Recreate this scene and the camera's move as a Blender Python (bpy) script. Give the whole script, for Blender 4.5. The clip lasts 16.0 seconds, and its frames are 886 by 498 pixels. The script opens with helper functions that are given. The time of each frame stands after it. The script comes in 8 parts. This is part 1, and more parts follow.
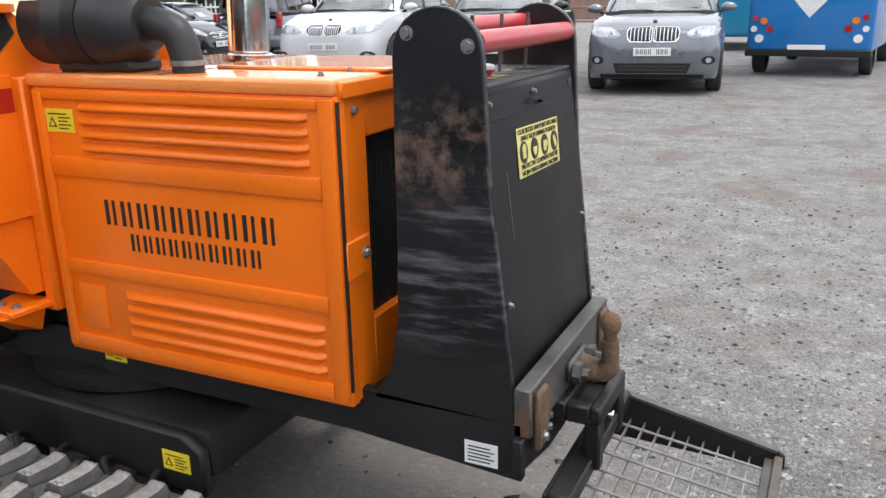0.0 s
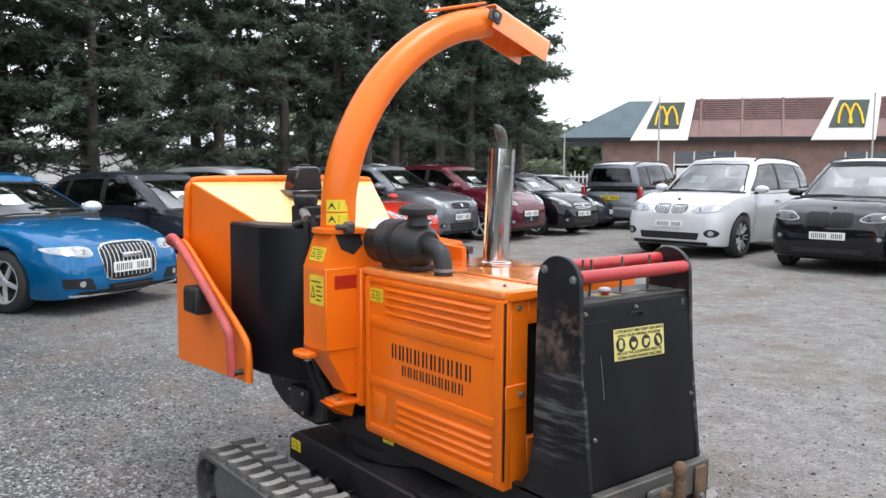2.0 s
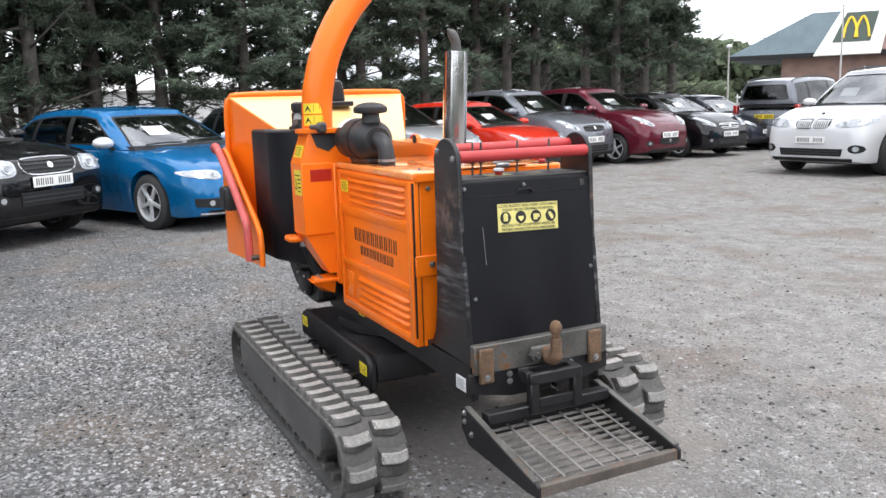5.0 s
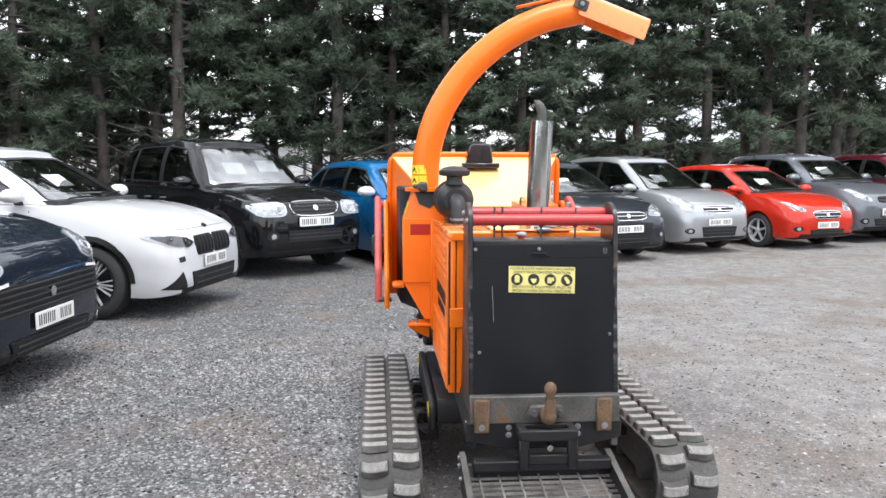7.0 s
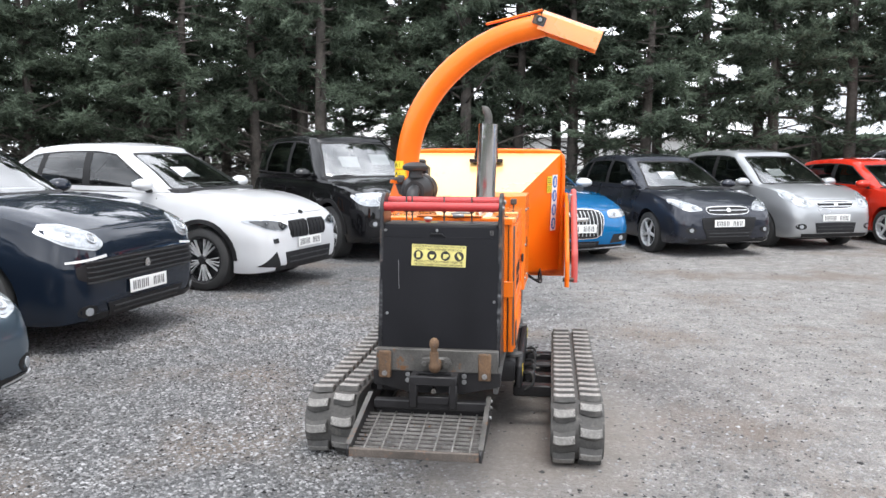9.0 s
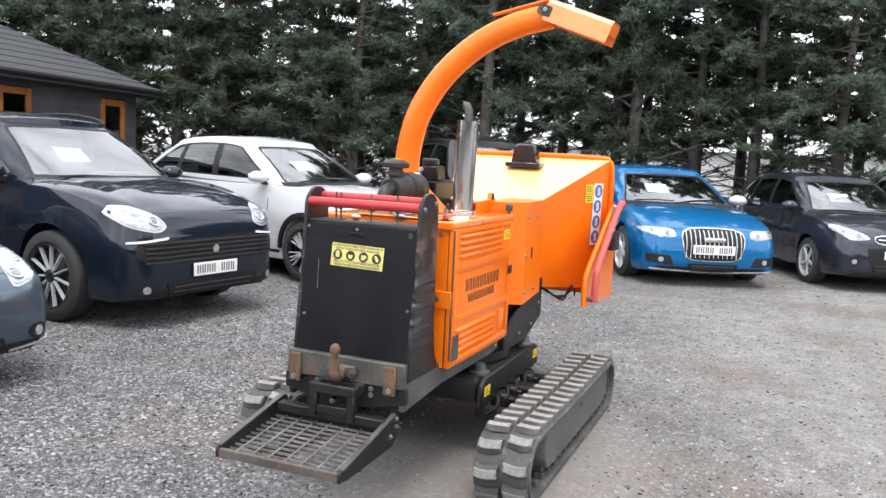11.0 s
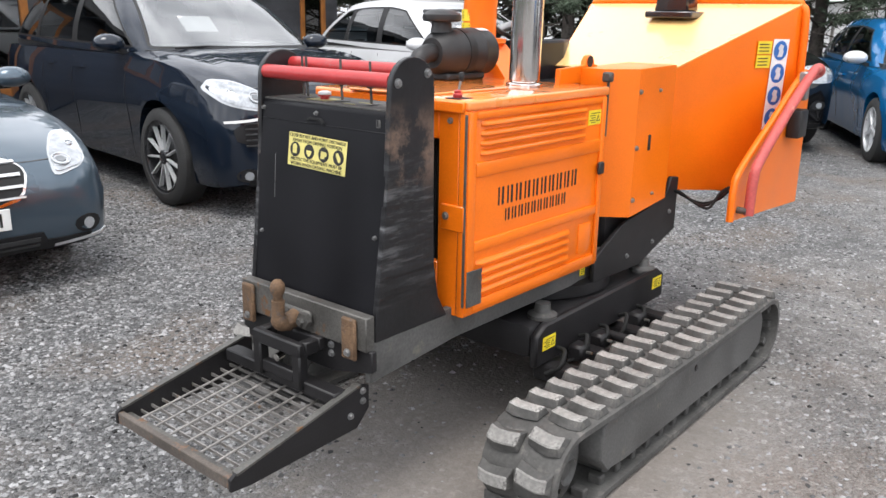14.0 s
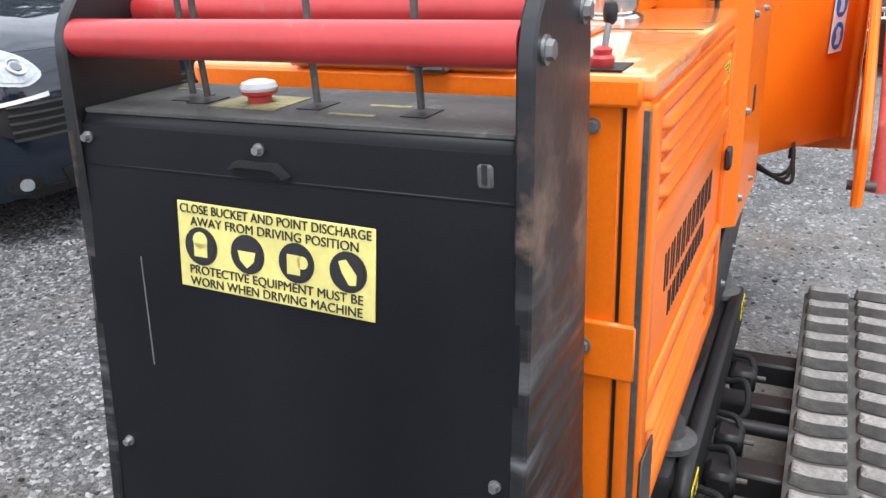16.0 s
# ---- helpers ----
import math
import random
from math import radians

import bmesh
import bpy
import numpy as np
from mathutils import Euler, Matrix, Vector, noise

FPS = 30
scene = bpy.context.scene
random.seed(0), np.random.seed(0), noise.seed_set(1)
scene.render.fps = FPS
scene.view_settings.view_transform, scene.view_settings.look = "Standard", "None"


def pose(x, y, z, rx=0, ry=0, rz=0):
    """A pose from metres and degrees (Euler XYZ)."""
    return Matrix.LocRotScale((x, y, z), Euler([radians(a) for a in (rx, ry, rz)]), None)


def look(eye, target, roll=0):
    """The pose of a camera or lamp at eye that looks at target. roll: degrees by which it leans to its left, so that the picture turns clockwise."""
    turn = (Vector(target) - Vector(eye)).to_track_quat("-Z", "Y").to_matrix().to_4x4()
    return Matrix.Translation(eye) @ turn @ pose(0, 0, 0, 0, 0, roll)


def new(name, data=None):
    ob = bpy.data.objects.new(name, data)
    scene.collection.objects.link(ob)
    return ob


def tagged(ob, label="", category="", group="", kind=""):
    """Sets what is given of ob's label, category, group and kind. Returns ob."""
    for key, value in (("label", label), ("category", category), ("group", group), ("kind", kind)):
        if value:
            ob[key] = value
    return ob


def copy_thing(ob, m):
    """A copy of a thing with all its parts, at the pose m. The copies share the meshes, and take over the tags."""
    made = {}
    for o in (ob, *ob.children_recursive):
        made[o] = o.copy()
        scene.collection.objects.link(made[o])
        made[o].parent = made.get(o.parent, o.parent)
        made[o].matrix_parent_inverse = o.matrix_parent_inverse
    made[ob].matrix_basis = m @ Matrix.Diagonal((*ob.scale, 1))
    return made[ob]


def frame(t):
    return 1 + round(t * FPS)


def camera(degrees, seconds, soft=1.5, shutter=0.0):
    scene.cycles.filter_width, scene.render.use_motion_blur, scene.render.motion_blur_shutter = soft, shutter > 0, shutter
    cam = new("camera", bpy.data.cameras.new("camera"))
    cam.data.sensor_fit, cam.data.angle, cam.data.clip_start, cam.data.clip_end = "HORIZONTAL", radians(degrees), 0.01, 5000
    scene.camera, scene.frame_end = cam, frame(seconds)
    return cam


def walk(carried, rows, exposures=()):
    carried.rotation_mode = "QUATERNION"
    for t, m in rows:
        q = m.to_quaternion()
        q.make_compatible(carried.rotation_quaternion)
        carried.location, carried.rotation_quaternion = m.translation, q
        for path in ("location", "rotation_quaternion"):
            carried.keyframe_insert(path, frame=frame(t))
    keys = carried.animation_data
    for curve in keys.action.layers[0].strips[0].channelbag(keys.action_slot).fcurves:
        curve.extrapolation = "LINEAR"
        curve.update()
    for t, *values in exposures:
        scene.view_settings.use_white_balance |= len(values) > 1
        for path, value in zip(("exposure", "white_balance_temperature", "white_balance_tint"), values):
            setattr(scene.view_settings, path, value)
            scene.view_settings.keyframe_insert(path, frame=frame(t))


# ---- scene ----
cam = camera(56.8, 16.0)
PATH = [
    (0, (-0.011, -0.012, 1.365), (-0.846, 1.711, 0.787), -1.20),
    (0.5, (0.279, -0.106, 1.450), (-0.978, 1.369, 0.956), -0.40),
    (1, (0.521, -0.340, 1.484), (-0.919, 0.992, 1.097), 0.30),
    (1.5, (0.784, -0.467, 1.571), (-0.712, 0.822, 1.251), 0.80),
    (2, (1.083, -0.514, 1.624), (-0.472, 0.729, 1.431), 0.40),
    (2.5, (1.294, -0.629, 1.571), (-0.273, 0.595, 1.356), 0.90),
    (3, (1.494, -0.657, 1.474), (-0.054, 0.536, 1.048), 1.30),
    (3.2, (1.586, -0.628, 1.453), (0.044, 0.549, 0.967), 1.00),
    (5.5, (1.966, 0.290, 1.490), (0.140, 1.037, 1.161), -2.37),
    (6, (2.013, 0.555, 1.491), (0.129, 1.135, 1.152), -2.65),
    (6.5, (2.200, 0.850, 1.507), (0.238, 1.135, 1.243), -1.24),
    (7, (2.491, 1.013, 1.508), (0.508, 1.174, 1.300), 0.20),
    (7.5, (2.740, 1.325, 1.506), (0.749, 1.391, 1.318), -0.22),
    (8, (2.930, 1.538, 1.503), (0.944, 1.444, 1.286), -0.23),
    (8.5, (3.122, 1.814, 1.529), (1.140, 1.681, 1.299), 0.81),
    (9, (3.206, 2.161, 1.536), (1.236, 1.902, 1.308), 0.23),
    (9.5, (3.053, 2.403, 1.534), (1.095, 2.057, 1.311), -0.74),
    (10, (2.888, 2.655, 1.532), (0.970, 2.141, 1.296), -1.23),
    (10.2, (2.834, 2.810, 1.526), (0.931, 2.237, 1.304), -0.55),
    (12.3, (2.025, 3.907, 1.481), (0.342, 2.875, 1.162), 0.83),
    (12.5, (1.930, 3.971, 1.468), (0.286, 2.879, 1.150), -0.87),
    (13, (1.624, 4.065, 1.477), (0.128, 2.773, 1.170), 0.32),
    (13.5, (1.357, 3.867, 1.439), (-0.058, 2.514, 1.029), 2.40),
    (14, (1.049, 3.498, 1.464), (-0.430, 2.267, 0.920), 1.00),
    (14.5, (0.736, 3.182, 1.417), (-0.734, 1.969, 0.809), 1.00),
    (15, (0.547, 2.772, 1.389), (-1.050, 1.755, 0.745), 0.20),
    (15.5, (0.276, 2.399, 1.386), (-1.377, 1.486, 0.728), -3.60),
    (16, (0.091, 2.170, 1.385), (-1.595, 1.364, 0.674), -2.40),
]
walk(cam, [(t, look(eye, target, roll)) for t, eye, target, roll in PATH],
     [(0.0, 0.31, 6480, 10), (1.0, 0.51, 6450, 10), (1.5, 0.51, 6400, 10), (2.0, 0.27, 6400, 10), (2.6, 0.0, 6450, 10), (3.2, 0.50, 6500, 10), (5.5, 0.55, 6480, 10), (7.0, 0.63, 6460, 10), (9.0, 0.67, 6460, 10), (10.2, 0.67, 6500, 10), (12.5, 0.65, 6550, 10), (14.0, 0.51, 6620, 10), (16.0, 0.65, 6280, 10)])

# ---------------------------------------------------------------- light
world = bpy.data.worlds.new("overcast")
scene.world = world
world.use_nodes = True
wn, wl = world.node_tree.nodes, world.node_tree.links
wn.clear()
sky = wn.new("ShaderNodeTexSky")
sky.sky_type, sky.sun_disc = "NISHITA", False
sky.sun_elevation, sky.sun_rotation = radians(72), radians(65)
sky.dust_density, sky.air_density = 4.0, 1.0
pale = wn.new("ShaderNodeHueSaturation")
pale.inputs["Saturation"].default_value = 0.12
cloud = wn.new("ShaderNodeMix")
cloud.data_type = "RGBA"
cloud.inputs[0].default_value = 0.75
cn, cc, cr_ = wn.new("ShaderNodeTexCoord"), wn.new("ShaderNodeTexNoise"), wn.new("ShaderNodeMix")
cc.inputs["Scale"].default_value, cc.inputs["Detail"].default_value, cc.inputs["Roughness"].default_value = 2.6, 7, 0.6
wl.new(cn.outputs["Generated"], cc.inputs["Vector"])
cr_.data_type = "RGBA"
cr_.inputs[6].default_value, cr_.inputs[7].default_value = (4.4, 4.8, 5.4, 1), (14.4, 14.9, 16.0, 1)
ccr = wn.new("ShaderNodeMapRange")
ccr.inputs[1].default_value, ccr.inputs[2].default_value = 0.34, 0.66
wl.new(cc.outputs[0], ccr.inputs[0])
wl.new(ccr.outputs[0], cr_.inputs[0])
wl.new(cr_.outputs[2], cloud.inputs[7])
wbg, wout = wn.new("ShaderNodeBackground"), wn.new("ShaderNodeOutputWorld")
wbg.inputs["Strength"].default_value = 0.17
wl.new(sky.outputs[0], pale.inputs["Color"])
wl.new(pale.outputs[0], cloud.inputs[6])
wl.new(cloud.outputs[2], wbg.inputs["Color"])
wl.new(wbg.outputs[0], wout.inputs["Surface"])

sun_data = bpy.data.lights.new("sun", "SUN")
sun_data.energy, sun_data.angle, sun_data.color = 1.4, radians(25), (1.0, 0.98, 0.95)
sun = new("sun", sun_data)
sun.matrix_world = look((3.5, 3.6, 12), (0, 2.0, 0))


# ---------------------------------------------------------------- materials
def mat(name, base, rough=0.5, metal=0.0, vary=0.25, scale=8.0, fine=90.0, bump=0.1, coat=0.0, worn=None, worn_at=0.62, rand=0.0, spec=0.5, speck=None):
    """A surface with broad mottling, fine grain, relief, and, if given, worn patches of another colour."""
    m = bpy.data.materials.new(name)
    m.use_nodes = True
    n, l = m.node_tree.nodes, m.node_tree.links
    b = n["Principled BSDF"]
    geo = n.new("ShaderNodeTexCoord")
    broad, grain = n.new("ShaderNodeTexNoise"), n.new("ShaderNodeTexNoise")
    broad.inputs["Scale"].default_value, broad.inputs["Detail"].default_value = scale, 6
    grain.inputs["Scale"].default_value, grain.inputs["Detail"].default_value = fine, 4
    for t in (broad, grain):
        l.new(geo.outputs["Object"], t.inputs["Vector"])
    ramp = n.new("ShaderNodeMapRange")
    ramp.inputs[1].default_value, ramp.inputs[2].default_value = 0.3, 0.7
    ramp.inputs[3].default_value, ramp.inputs[4].default_value = 1 - vary, 1 + vary * 0.6
    l.new(broad.outputs[0], ramp.inputs[0])
    fr = n.new("ShaderNodeMapRange")
    fr.inputs[1].default_value, fr.inputs[2].default_value = 0.3, 0.7
    fr.inputs[3].default_value, fr.inputs[4].default_value = 1 - vary * 0.5, 1 + vary * 0.4
    l.new(grain.outputs[0], fr.inputs[0])
    both = n.new("ShaderNodeMath")
    both.operation = "MULTIPLY"
    l.new(ramp.outputs[0], both.inputs[0])
    l.new(fr.outputs[0], both.inputs[1])
    last = both.outputs[0]
    if rand:
        info, rr, mul = n.new("ShaderNodeObjectInfo"), n.new("ShaderNodeMapRange"), n.new("ShaderNodeMath")
        rr.inputs[3].default_value, rr.inputs[4].default_value = 1 - rand, 1 + rand
        mul.operation = "MULTIPLY"
        l.new(info.outputs["Random"], rr.inputs[0])
        l.new(rr.outputs[0], mul.inputs[0])
        l.new(last, mul.inputs[1])
        last = mul.outputs[0]
    tint = n.new("ShaderNodeMix")
    tint.data_type, tint.blend_type = "RGBA", "MULTIPLY"
    tint.inputs[0].default_value = 1
    tint.inputs[6].default_value = (*base, 1)
    l.new(last, tint.inputs[7])
    colour = tint.outputs[2]
    if worn:
        w, wr, wm = n.new("ShaderNodeTexNoise"), n.new("ShaderNodeMapRange"), n.new("ShaderNodeMix")
        w.inputs["Scale"].default_value, w.inputs["Detail"].default_value, w.inputs["Roughness"].default_value = scale * 1.7, 9, 0.68
        l.new(geo.outputs["Object"], w.inputs["Vector"])
        wr.inputs[1].default_value, wr.inputs[2].default_value = worn_at, worn_at + 0.07
        l.new(w.outputs[0], wr.inputs[0])
        wm.data_type = "RGBA"
        wm.inputs[7].default_value = (*worn, 1)
        l.new(wr.outputs[0], wm.inputs[0])
        l.new(colour, wm.inputs[6])
        colour = wm.outputs[2]
    if speck:
        v, vr, vm = n.new("ShaderNodeTexVoronoi"), n.new("ShaderNodeMapRange"), n.new("ShaderNodeMix")
        v.inputs["Scale"].default_value = fine * 0.6
        l.new(geo.outputs["Object"], v.inputs["Vector"])
        vr.inputs[1].default_value, vr.inputs[2].default_value = 0.16, 0.08
        vr.inputs[3].default_value, vr.inputs[4].default_value = 0.0, 0.6
        l.new(v.outputs["Distance"], vr.inputs[0])
        vm.data_type = "RGBA"
        vm.inputs[7].default_value = (*speck, 1)
        l.new(vr.outputs[0], vm.inputs[0])
        l.new(colour, vm.inputs[6])
        colour = vm.outputs[2]
    l.new(colour, b.inputs["Base Color"])
    rg = n.new("ShaderNodeMapRange")
    rg.inputs[1].default_value, rg.inputs[2].default_value = 0.3, 0.7
    rg.inputs[3].default_value, rg.inputs[4].default_value = max(0.02, rough * 0.82), min(1, rough * 1.2)
    l.new(broad.outputs[0], rg.inputs[0])
    l.new(rg.outputs[0], b.inputs["Roughness"])
    b.inputs["Metallic"].default_value = metal
    b.inputs["Specular IOR Level"].default_value = spec
    b.inputs["Coat Weight"].default_value = coat
    b.inputs["Coat Roughness"].default_value = 0.06
    if bump:
        bp = n.new("ShaderNodeBump")
        bp.inputs["Strength"].default_value, bp.inputs["Distance"].default_value = bump, 0.01
        l.new(grain.outputs[0], bp.inputs["Height"])
        l.new(bp.outputs[0], b.inputs["Normal"])
    return m


ORANGE = mat("orange_paint", (0.88, 0.175, 0.006), 0.34, vary=0.10, scale=3, fine=160, bump=0.02, coat=0.15, spec=0.35, worn=(0.45, 0.09, 0.012), worn_at=0.71)
# lid and deflector orange: base and patches paled to carry the sky's glare
ORANGE_LID = mat("sky_glare_orange_paint", (0.90, 0.27, 0.055), 0.28, vary=0.10, scale=4, fine=120, bump=0.02, coat=1.0, worn=(0.86, 0.36, 0.14), worn_at=0.60)
# hopper top sheet: its overbright glare is put into this cream colour
ORANGE_PALE = mat("overbright_orange_paint", (0.87, 0.55, 0.21), 0.3, vary=0.08, scale=3, fine=120, bump=0.015, coat=0.5, worn=(0.88, 0.30, 0.05), worn_at=0.66)
BLACK = mat("black_steel_paint", (0.0165, 0.0155, 0.0165), 0.45, spec=0.3, vary=0.35, scale=6, fine=140, bump=0.05, worn=(0.06, 0.055, 0.05), worn_at=0.66)
PANEL = mat("console_black_paint", (0.0080, 0.0080, 0.0100), 0.38, spec=0.18, vary=0.3, scale=3.5, fine=200, bump=0.03)
SCUFF = mat("scuffed_black_plate", (0.010, 0.010, 0.012), 0.34, vary=0.4, scale=4.5, fine=60, bump=0.06, worn=(0.140, 0.092, 0.068), worn_at=0.48)


def dent_and_scuff(m):
    """Keeps the bare patches to a band at hand height, and adds the shallow dents below it."""
    n, l = m.node_tree.nodes, m.node_tree.links
    b = n["Principled BSDF"]
    tc, sp = n.new("ShaderNodeTexCoord"), n.new("ShaderNodeSeparateXYZ")
    l.new(tc.outputs["Object"], sp.inputs[0])
    def band(lo, hi, soft):
        up, dn, mul = n.new("ShaderNodeMapRange"), n.new("ShaderNodeMapRange"), n.new("ShaderNodeMath")
        up.inputs[1].default_value, up.inputs[2].default_value = lo, lo + soft
        dn.inputs[1].default_value, dn.inputs[2].default_value = hi, hi - soft
        mul.operation = "MULTIPLY"
        for q in (up, dn):
            l.new(sp.outputs[2], q.inputs[0])
        l.new(up.outputs[0], mul.inputs[0])
        l.new(dn.outputs[0], mul.inputs[1])
        return mul.outputs[0]
    wm = b.inputs["Base Color"].links[0].from_node
    old = wm.inputs[0].links[0].from_socket
    old.node.inputs[2].default_value = 0.60
    lim = n.new("ShaderNodeMath")
    lim.operation = "MULTIPLY"
    l.new(old, lim.inputs[0])
    l.new(band(1.04, 1.36, 0.12), lim.inputs[1])
    l.new(lim.outputs[0], wm.inputs[0])
    mp, dn = n.new("ShaderNodeMapping"), n.new("ShaderNodeTexNoise")
    mp.inputs["Scale"].default_value = (2.0, 2.0, 20.0)
    dn.inputs["Scale"].default_value, dn.inputs["Detail"].default_value = 1.0, 2
    l.new(tc.outputs["Object"], mp.inputs[0])
    l.new(mp.outputs[0], dn.inputs["Vector"])
    mul = n.new("ShaderNodeMath")
    mul.operation = "MULTIPLY"
    l.new(dn.outputs[0], mul.inputs[0])
    l.new(band(0.68, 1.18, 0.12), mul.inputs[1])
    st, sk, sm_, sx = n.new("ShaderNodeTexNoise"), n.new("ShaderNodeMapRange"), n.new("ShaderNodeMath"), n.new("ShaderNodeMix")
    mp2 = n.new("ShaderNodeMapping")
    mp2.inputs["Scale"].default_value = (5.0, 5.0, 34.0)
    mp2.inputs["Rotation"].default_value = (0, radians(12), 0)
    l.new(tc.outputs["Object"], mp2.inputs[0])
    l.new(mp2.outputs[0], st.inputs["Vector"])
    st.inputs["Scale"].default_value, st.inputs["Detail"].default_value, st.inputs["Roughness"].default_value = 1.0, 6, 0.65
    sk.inputs[1].default_value, sk.inputs[2].default_value, sk.inputs[4].default_value = 0.50, 0.72, 0.75
    l.new(st.outputs[0], sk.inputs[0])
    sm_.operation = "MULTIPLY"
    l.new(sk.outputs[0], sm_.inputs[0])
    l.new(band(0.68, 1.20, 0.16), sm_.inputs[1])
    sx.data_type = "RGBA"
    sx.inputs[7].default_value = (0.15, 0.15, 0.155, 1)
    l.new(wm.outputs[2], sx.inputs[6])
    l.new(sm_.outputs[0], sx.inputs[0])
    l.new(sx.outputs[2], b.inputs["Base Color"])
    bp = n.new("ShaderNodeBump")
    bp.inputs["Strength"].default_value, bp.inputs["Distance"].default_value = 0.9, 0.012
    l.new(mul.outputs[0], bp.inputs["Height"])
    l.new(b.inputs["Normal"].links[0].from_socket, bp.inputs["Normal"])
    l.new(bp.outputs[0], b.inputs["Normal"])


dent_and_scuff(SCUFF)
DUSTY = mat("dusty_black_plate", (0.060, 0.058, 0.055), 0.6, vary=0.4, scale=9, fine=120, bump=0.05, worn=(0.12, 0.11, 0.095), worn_at=0.58)
KHAKI = mat("grimy_yellow_print", (0.30, 0.27, 0.12), 0.6, vary=0.4, scale=16, bump=0.02, worn=(0.10, 0.09, 0.07), worn_at=0.55)
DARK = mat("dark_plastic", (0.018, 0.018, 0.019), 0.5, vary=0.3, scale=9, fine=150, bump=0.05)
RUBBER = mat("track_rubber", (0.080, 0.077, 0.073), 0.82, vary=0.35, scale=7, fine=70, bump=0.25, worn=(0.13, 0.122, 0.112), worn_at=0.57)
LUG = mat("dusty_track_lug", (0.27, 0.26, 0.245), 0.85, vary=0.4, scale=14, fine=80, bump=0.3, worn=(0.11, 0.105, 0.10), worn_at=0.58, rand=0.16)
FRAME_GREY = mat("dusty_track_frame", (0.085, 0.083, 0.080), 0.62, vary=0.4, scale=5, fine=90, bump=0.1, worn=(0.13, 0.12, 0.10), worn_at=0.60)
STEEL = mat("weathered_bare_steel", (0.10, 0.095, 0.088), 0.52, metal=0.35, vary=0.45, scale=7, fine=120, bump=0.15, worn=(0.16, 0.075, 0.03), worn_at=0.58)
RUST = mat("rusty_steel", (0.135, 0.078, 0.042), 0.78, vary=0.5, scale=16, fine=110, bump=0.3, worn=(0.08, 0.06, 0.05), worn_at=0.58)
CHROME = mat("stainless_steel", (0.72, 0.71, 0.70), 0.13, metal=1.0, vary=0.08, scale=9, fine=60, bump=0.02)
BRUSHED = mat("brushed_stainless", (0.74, 0.73, 0.72), 0.24, metal=1.0, vary=0.10, scale=9, fine=60, bump=0.02)
MORTAR = mat("dull_mortar", (0.26, 0.19, 0.165), 0.8, vary=0.2, scale=2, bump=0.05)
ZINC = mat("zinc_bolt", (0.32, 0.32, 0.32), 0.4, metal=0.8, vary=0.2, scale=30, bump=0.05)
RED = mat("red_paint", (0.43, 0.032, 0.032), 0.36, vary=0.15, scale=6, fine=90, bump=0.03, worn=(0.36, 0.07, 0.06), worn_at=0.6)
RED_LENS = mat("red_reflector", (0.42, 0.02, 0.01), 0.2, vary=0.1, fine=300, bump=0.1)
GLOSS = mat("glossy_maroon_black", (0.020, 0.012, 0.013), 0.22, vary=0.3, scale=9, fine=90, bump=0.03, coat=0.6)
FADED_RED = mat("faded_red_paint", (0.50, 0.085, 0.075), 0.5, vary=0.25, scale=7, fine=90, bump=0.04, worn=(0.55, 0.20, 0.16), worn_at=0.60)
YELLOW = mat("yellow_sticker", (0.80, 0.62, 0.03), 0.42, vary=0.1, scale=14, bump=0.01)
SIGN = mat("yellow_sign_film", (0.66, 0.58, 0.19), 0.4, vary=0.14, scale=9, bump=0.01)
WHITE = mat("white_sticker", (0.78, 0.78, 0.77), 0.45, vary=0.1, scale=12, bump=0.01)
BLUE_DOT = mat("blue_sticker", (0.02, 0.13, 0.42), 0.45, vary=0.1, scale=12, bump=0.01)
INK = mat("black_ink", (0.012, 0.011, 0.012), 0.55, vary=0.1, bump=0.0)
HOSE = mat("rubber_hose", (0.017, 0.017, 0.017), 0.7, spec=0.25, vary=0.3, scale=12, bump=0.1)
RUST_BAR = mat("rusted_step_edge", (0.095, 0.078, 0.066), 0.7, vary=0.4, scale=9, fine=120, bump=0.2, worn=(0.15, 0.09, 0.06), worn_at=0.55)
MESH = mat("galvanised_grating", (0.27, 0.255, 0.24), 0.5, metal=0.5, vary=0.4, scale=12, fine=120, bump=0.1, worn=(0.19, 0.11, 0.06), worn_at=0.6)
ROD = mat("rubbed_galvanised_rod", (0.27, 0.255, 0.24), 0.5, metal=0.4, vary=0.35, scale=12, fine=120, bump=0.1, worn=(0.22, 0.14, 0.09), worn_at=0.62)
TYRE = mat("tyre_rubber", (0.034, 0.034, 0.034), 0.75, vary=0.3, scale=10, fine=120, bump=0.15)
ALLOY = mat("silver_alloy", (0.66, 0.67, 0.68), 0.3, metal=0.35, vary=0.08, scale=10, bump=0.01)
ALLOY_DARK = mat("dark_alloy", (0.045, 0.045, 0.048), 0.25, metal=0.5, vary=0.1, scale=10, bump=0.01)
PLATE_W = mat("white_number_plate", (0.80, 0.80, 0.78), 0.35, vary=0.05, bump=0.0)
PLATE_Y = mat("yellow_number_plate", (0.75, 0.55, 0.03), 0.35, vary=0.05, bump=0.0)
TRIM = mat("black_car_trim", (0.016, 0.016, 0.017), 0.5, spec=0.28, vary=0.2, scale=12, fine=200, bump=0.05)
CABIN = mat("dark_cabin_fabric", (0.045, 0.045, 0.047), 0.8, vary=0.3, scale=12, bump=0.1)
LAMP = mat("clear_headlamp", (0.44, 0.46, 0.48), 0.15, metal=0.3, vary=0.12, scale=16, fine=60, bump=0.0, coat=1.0)
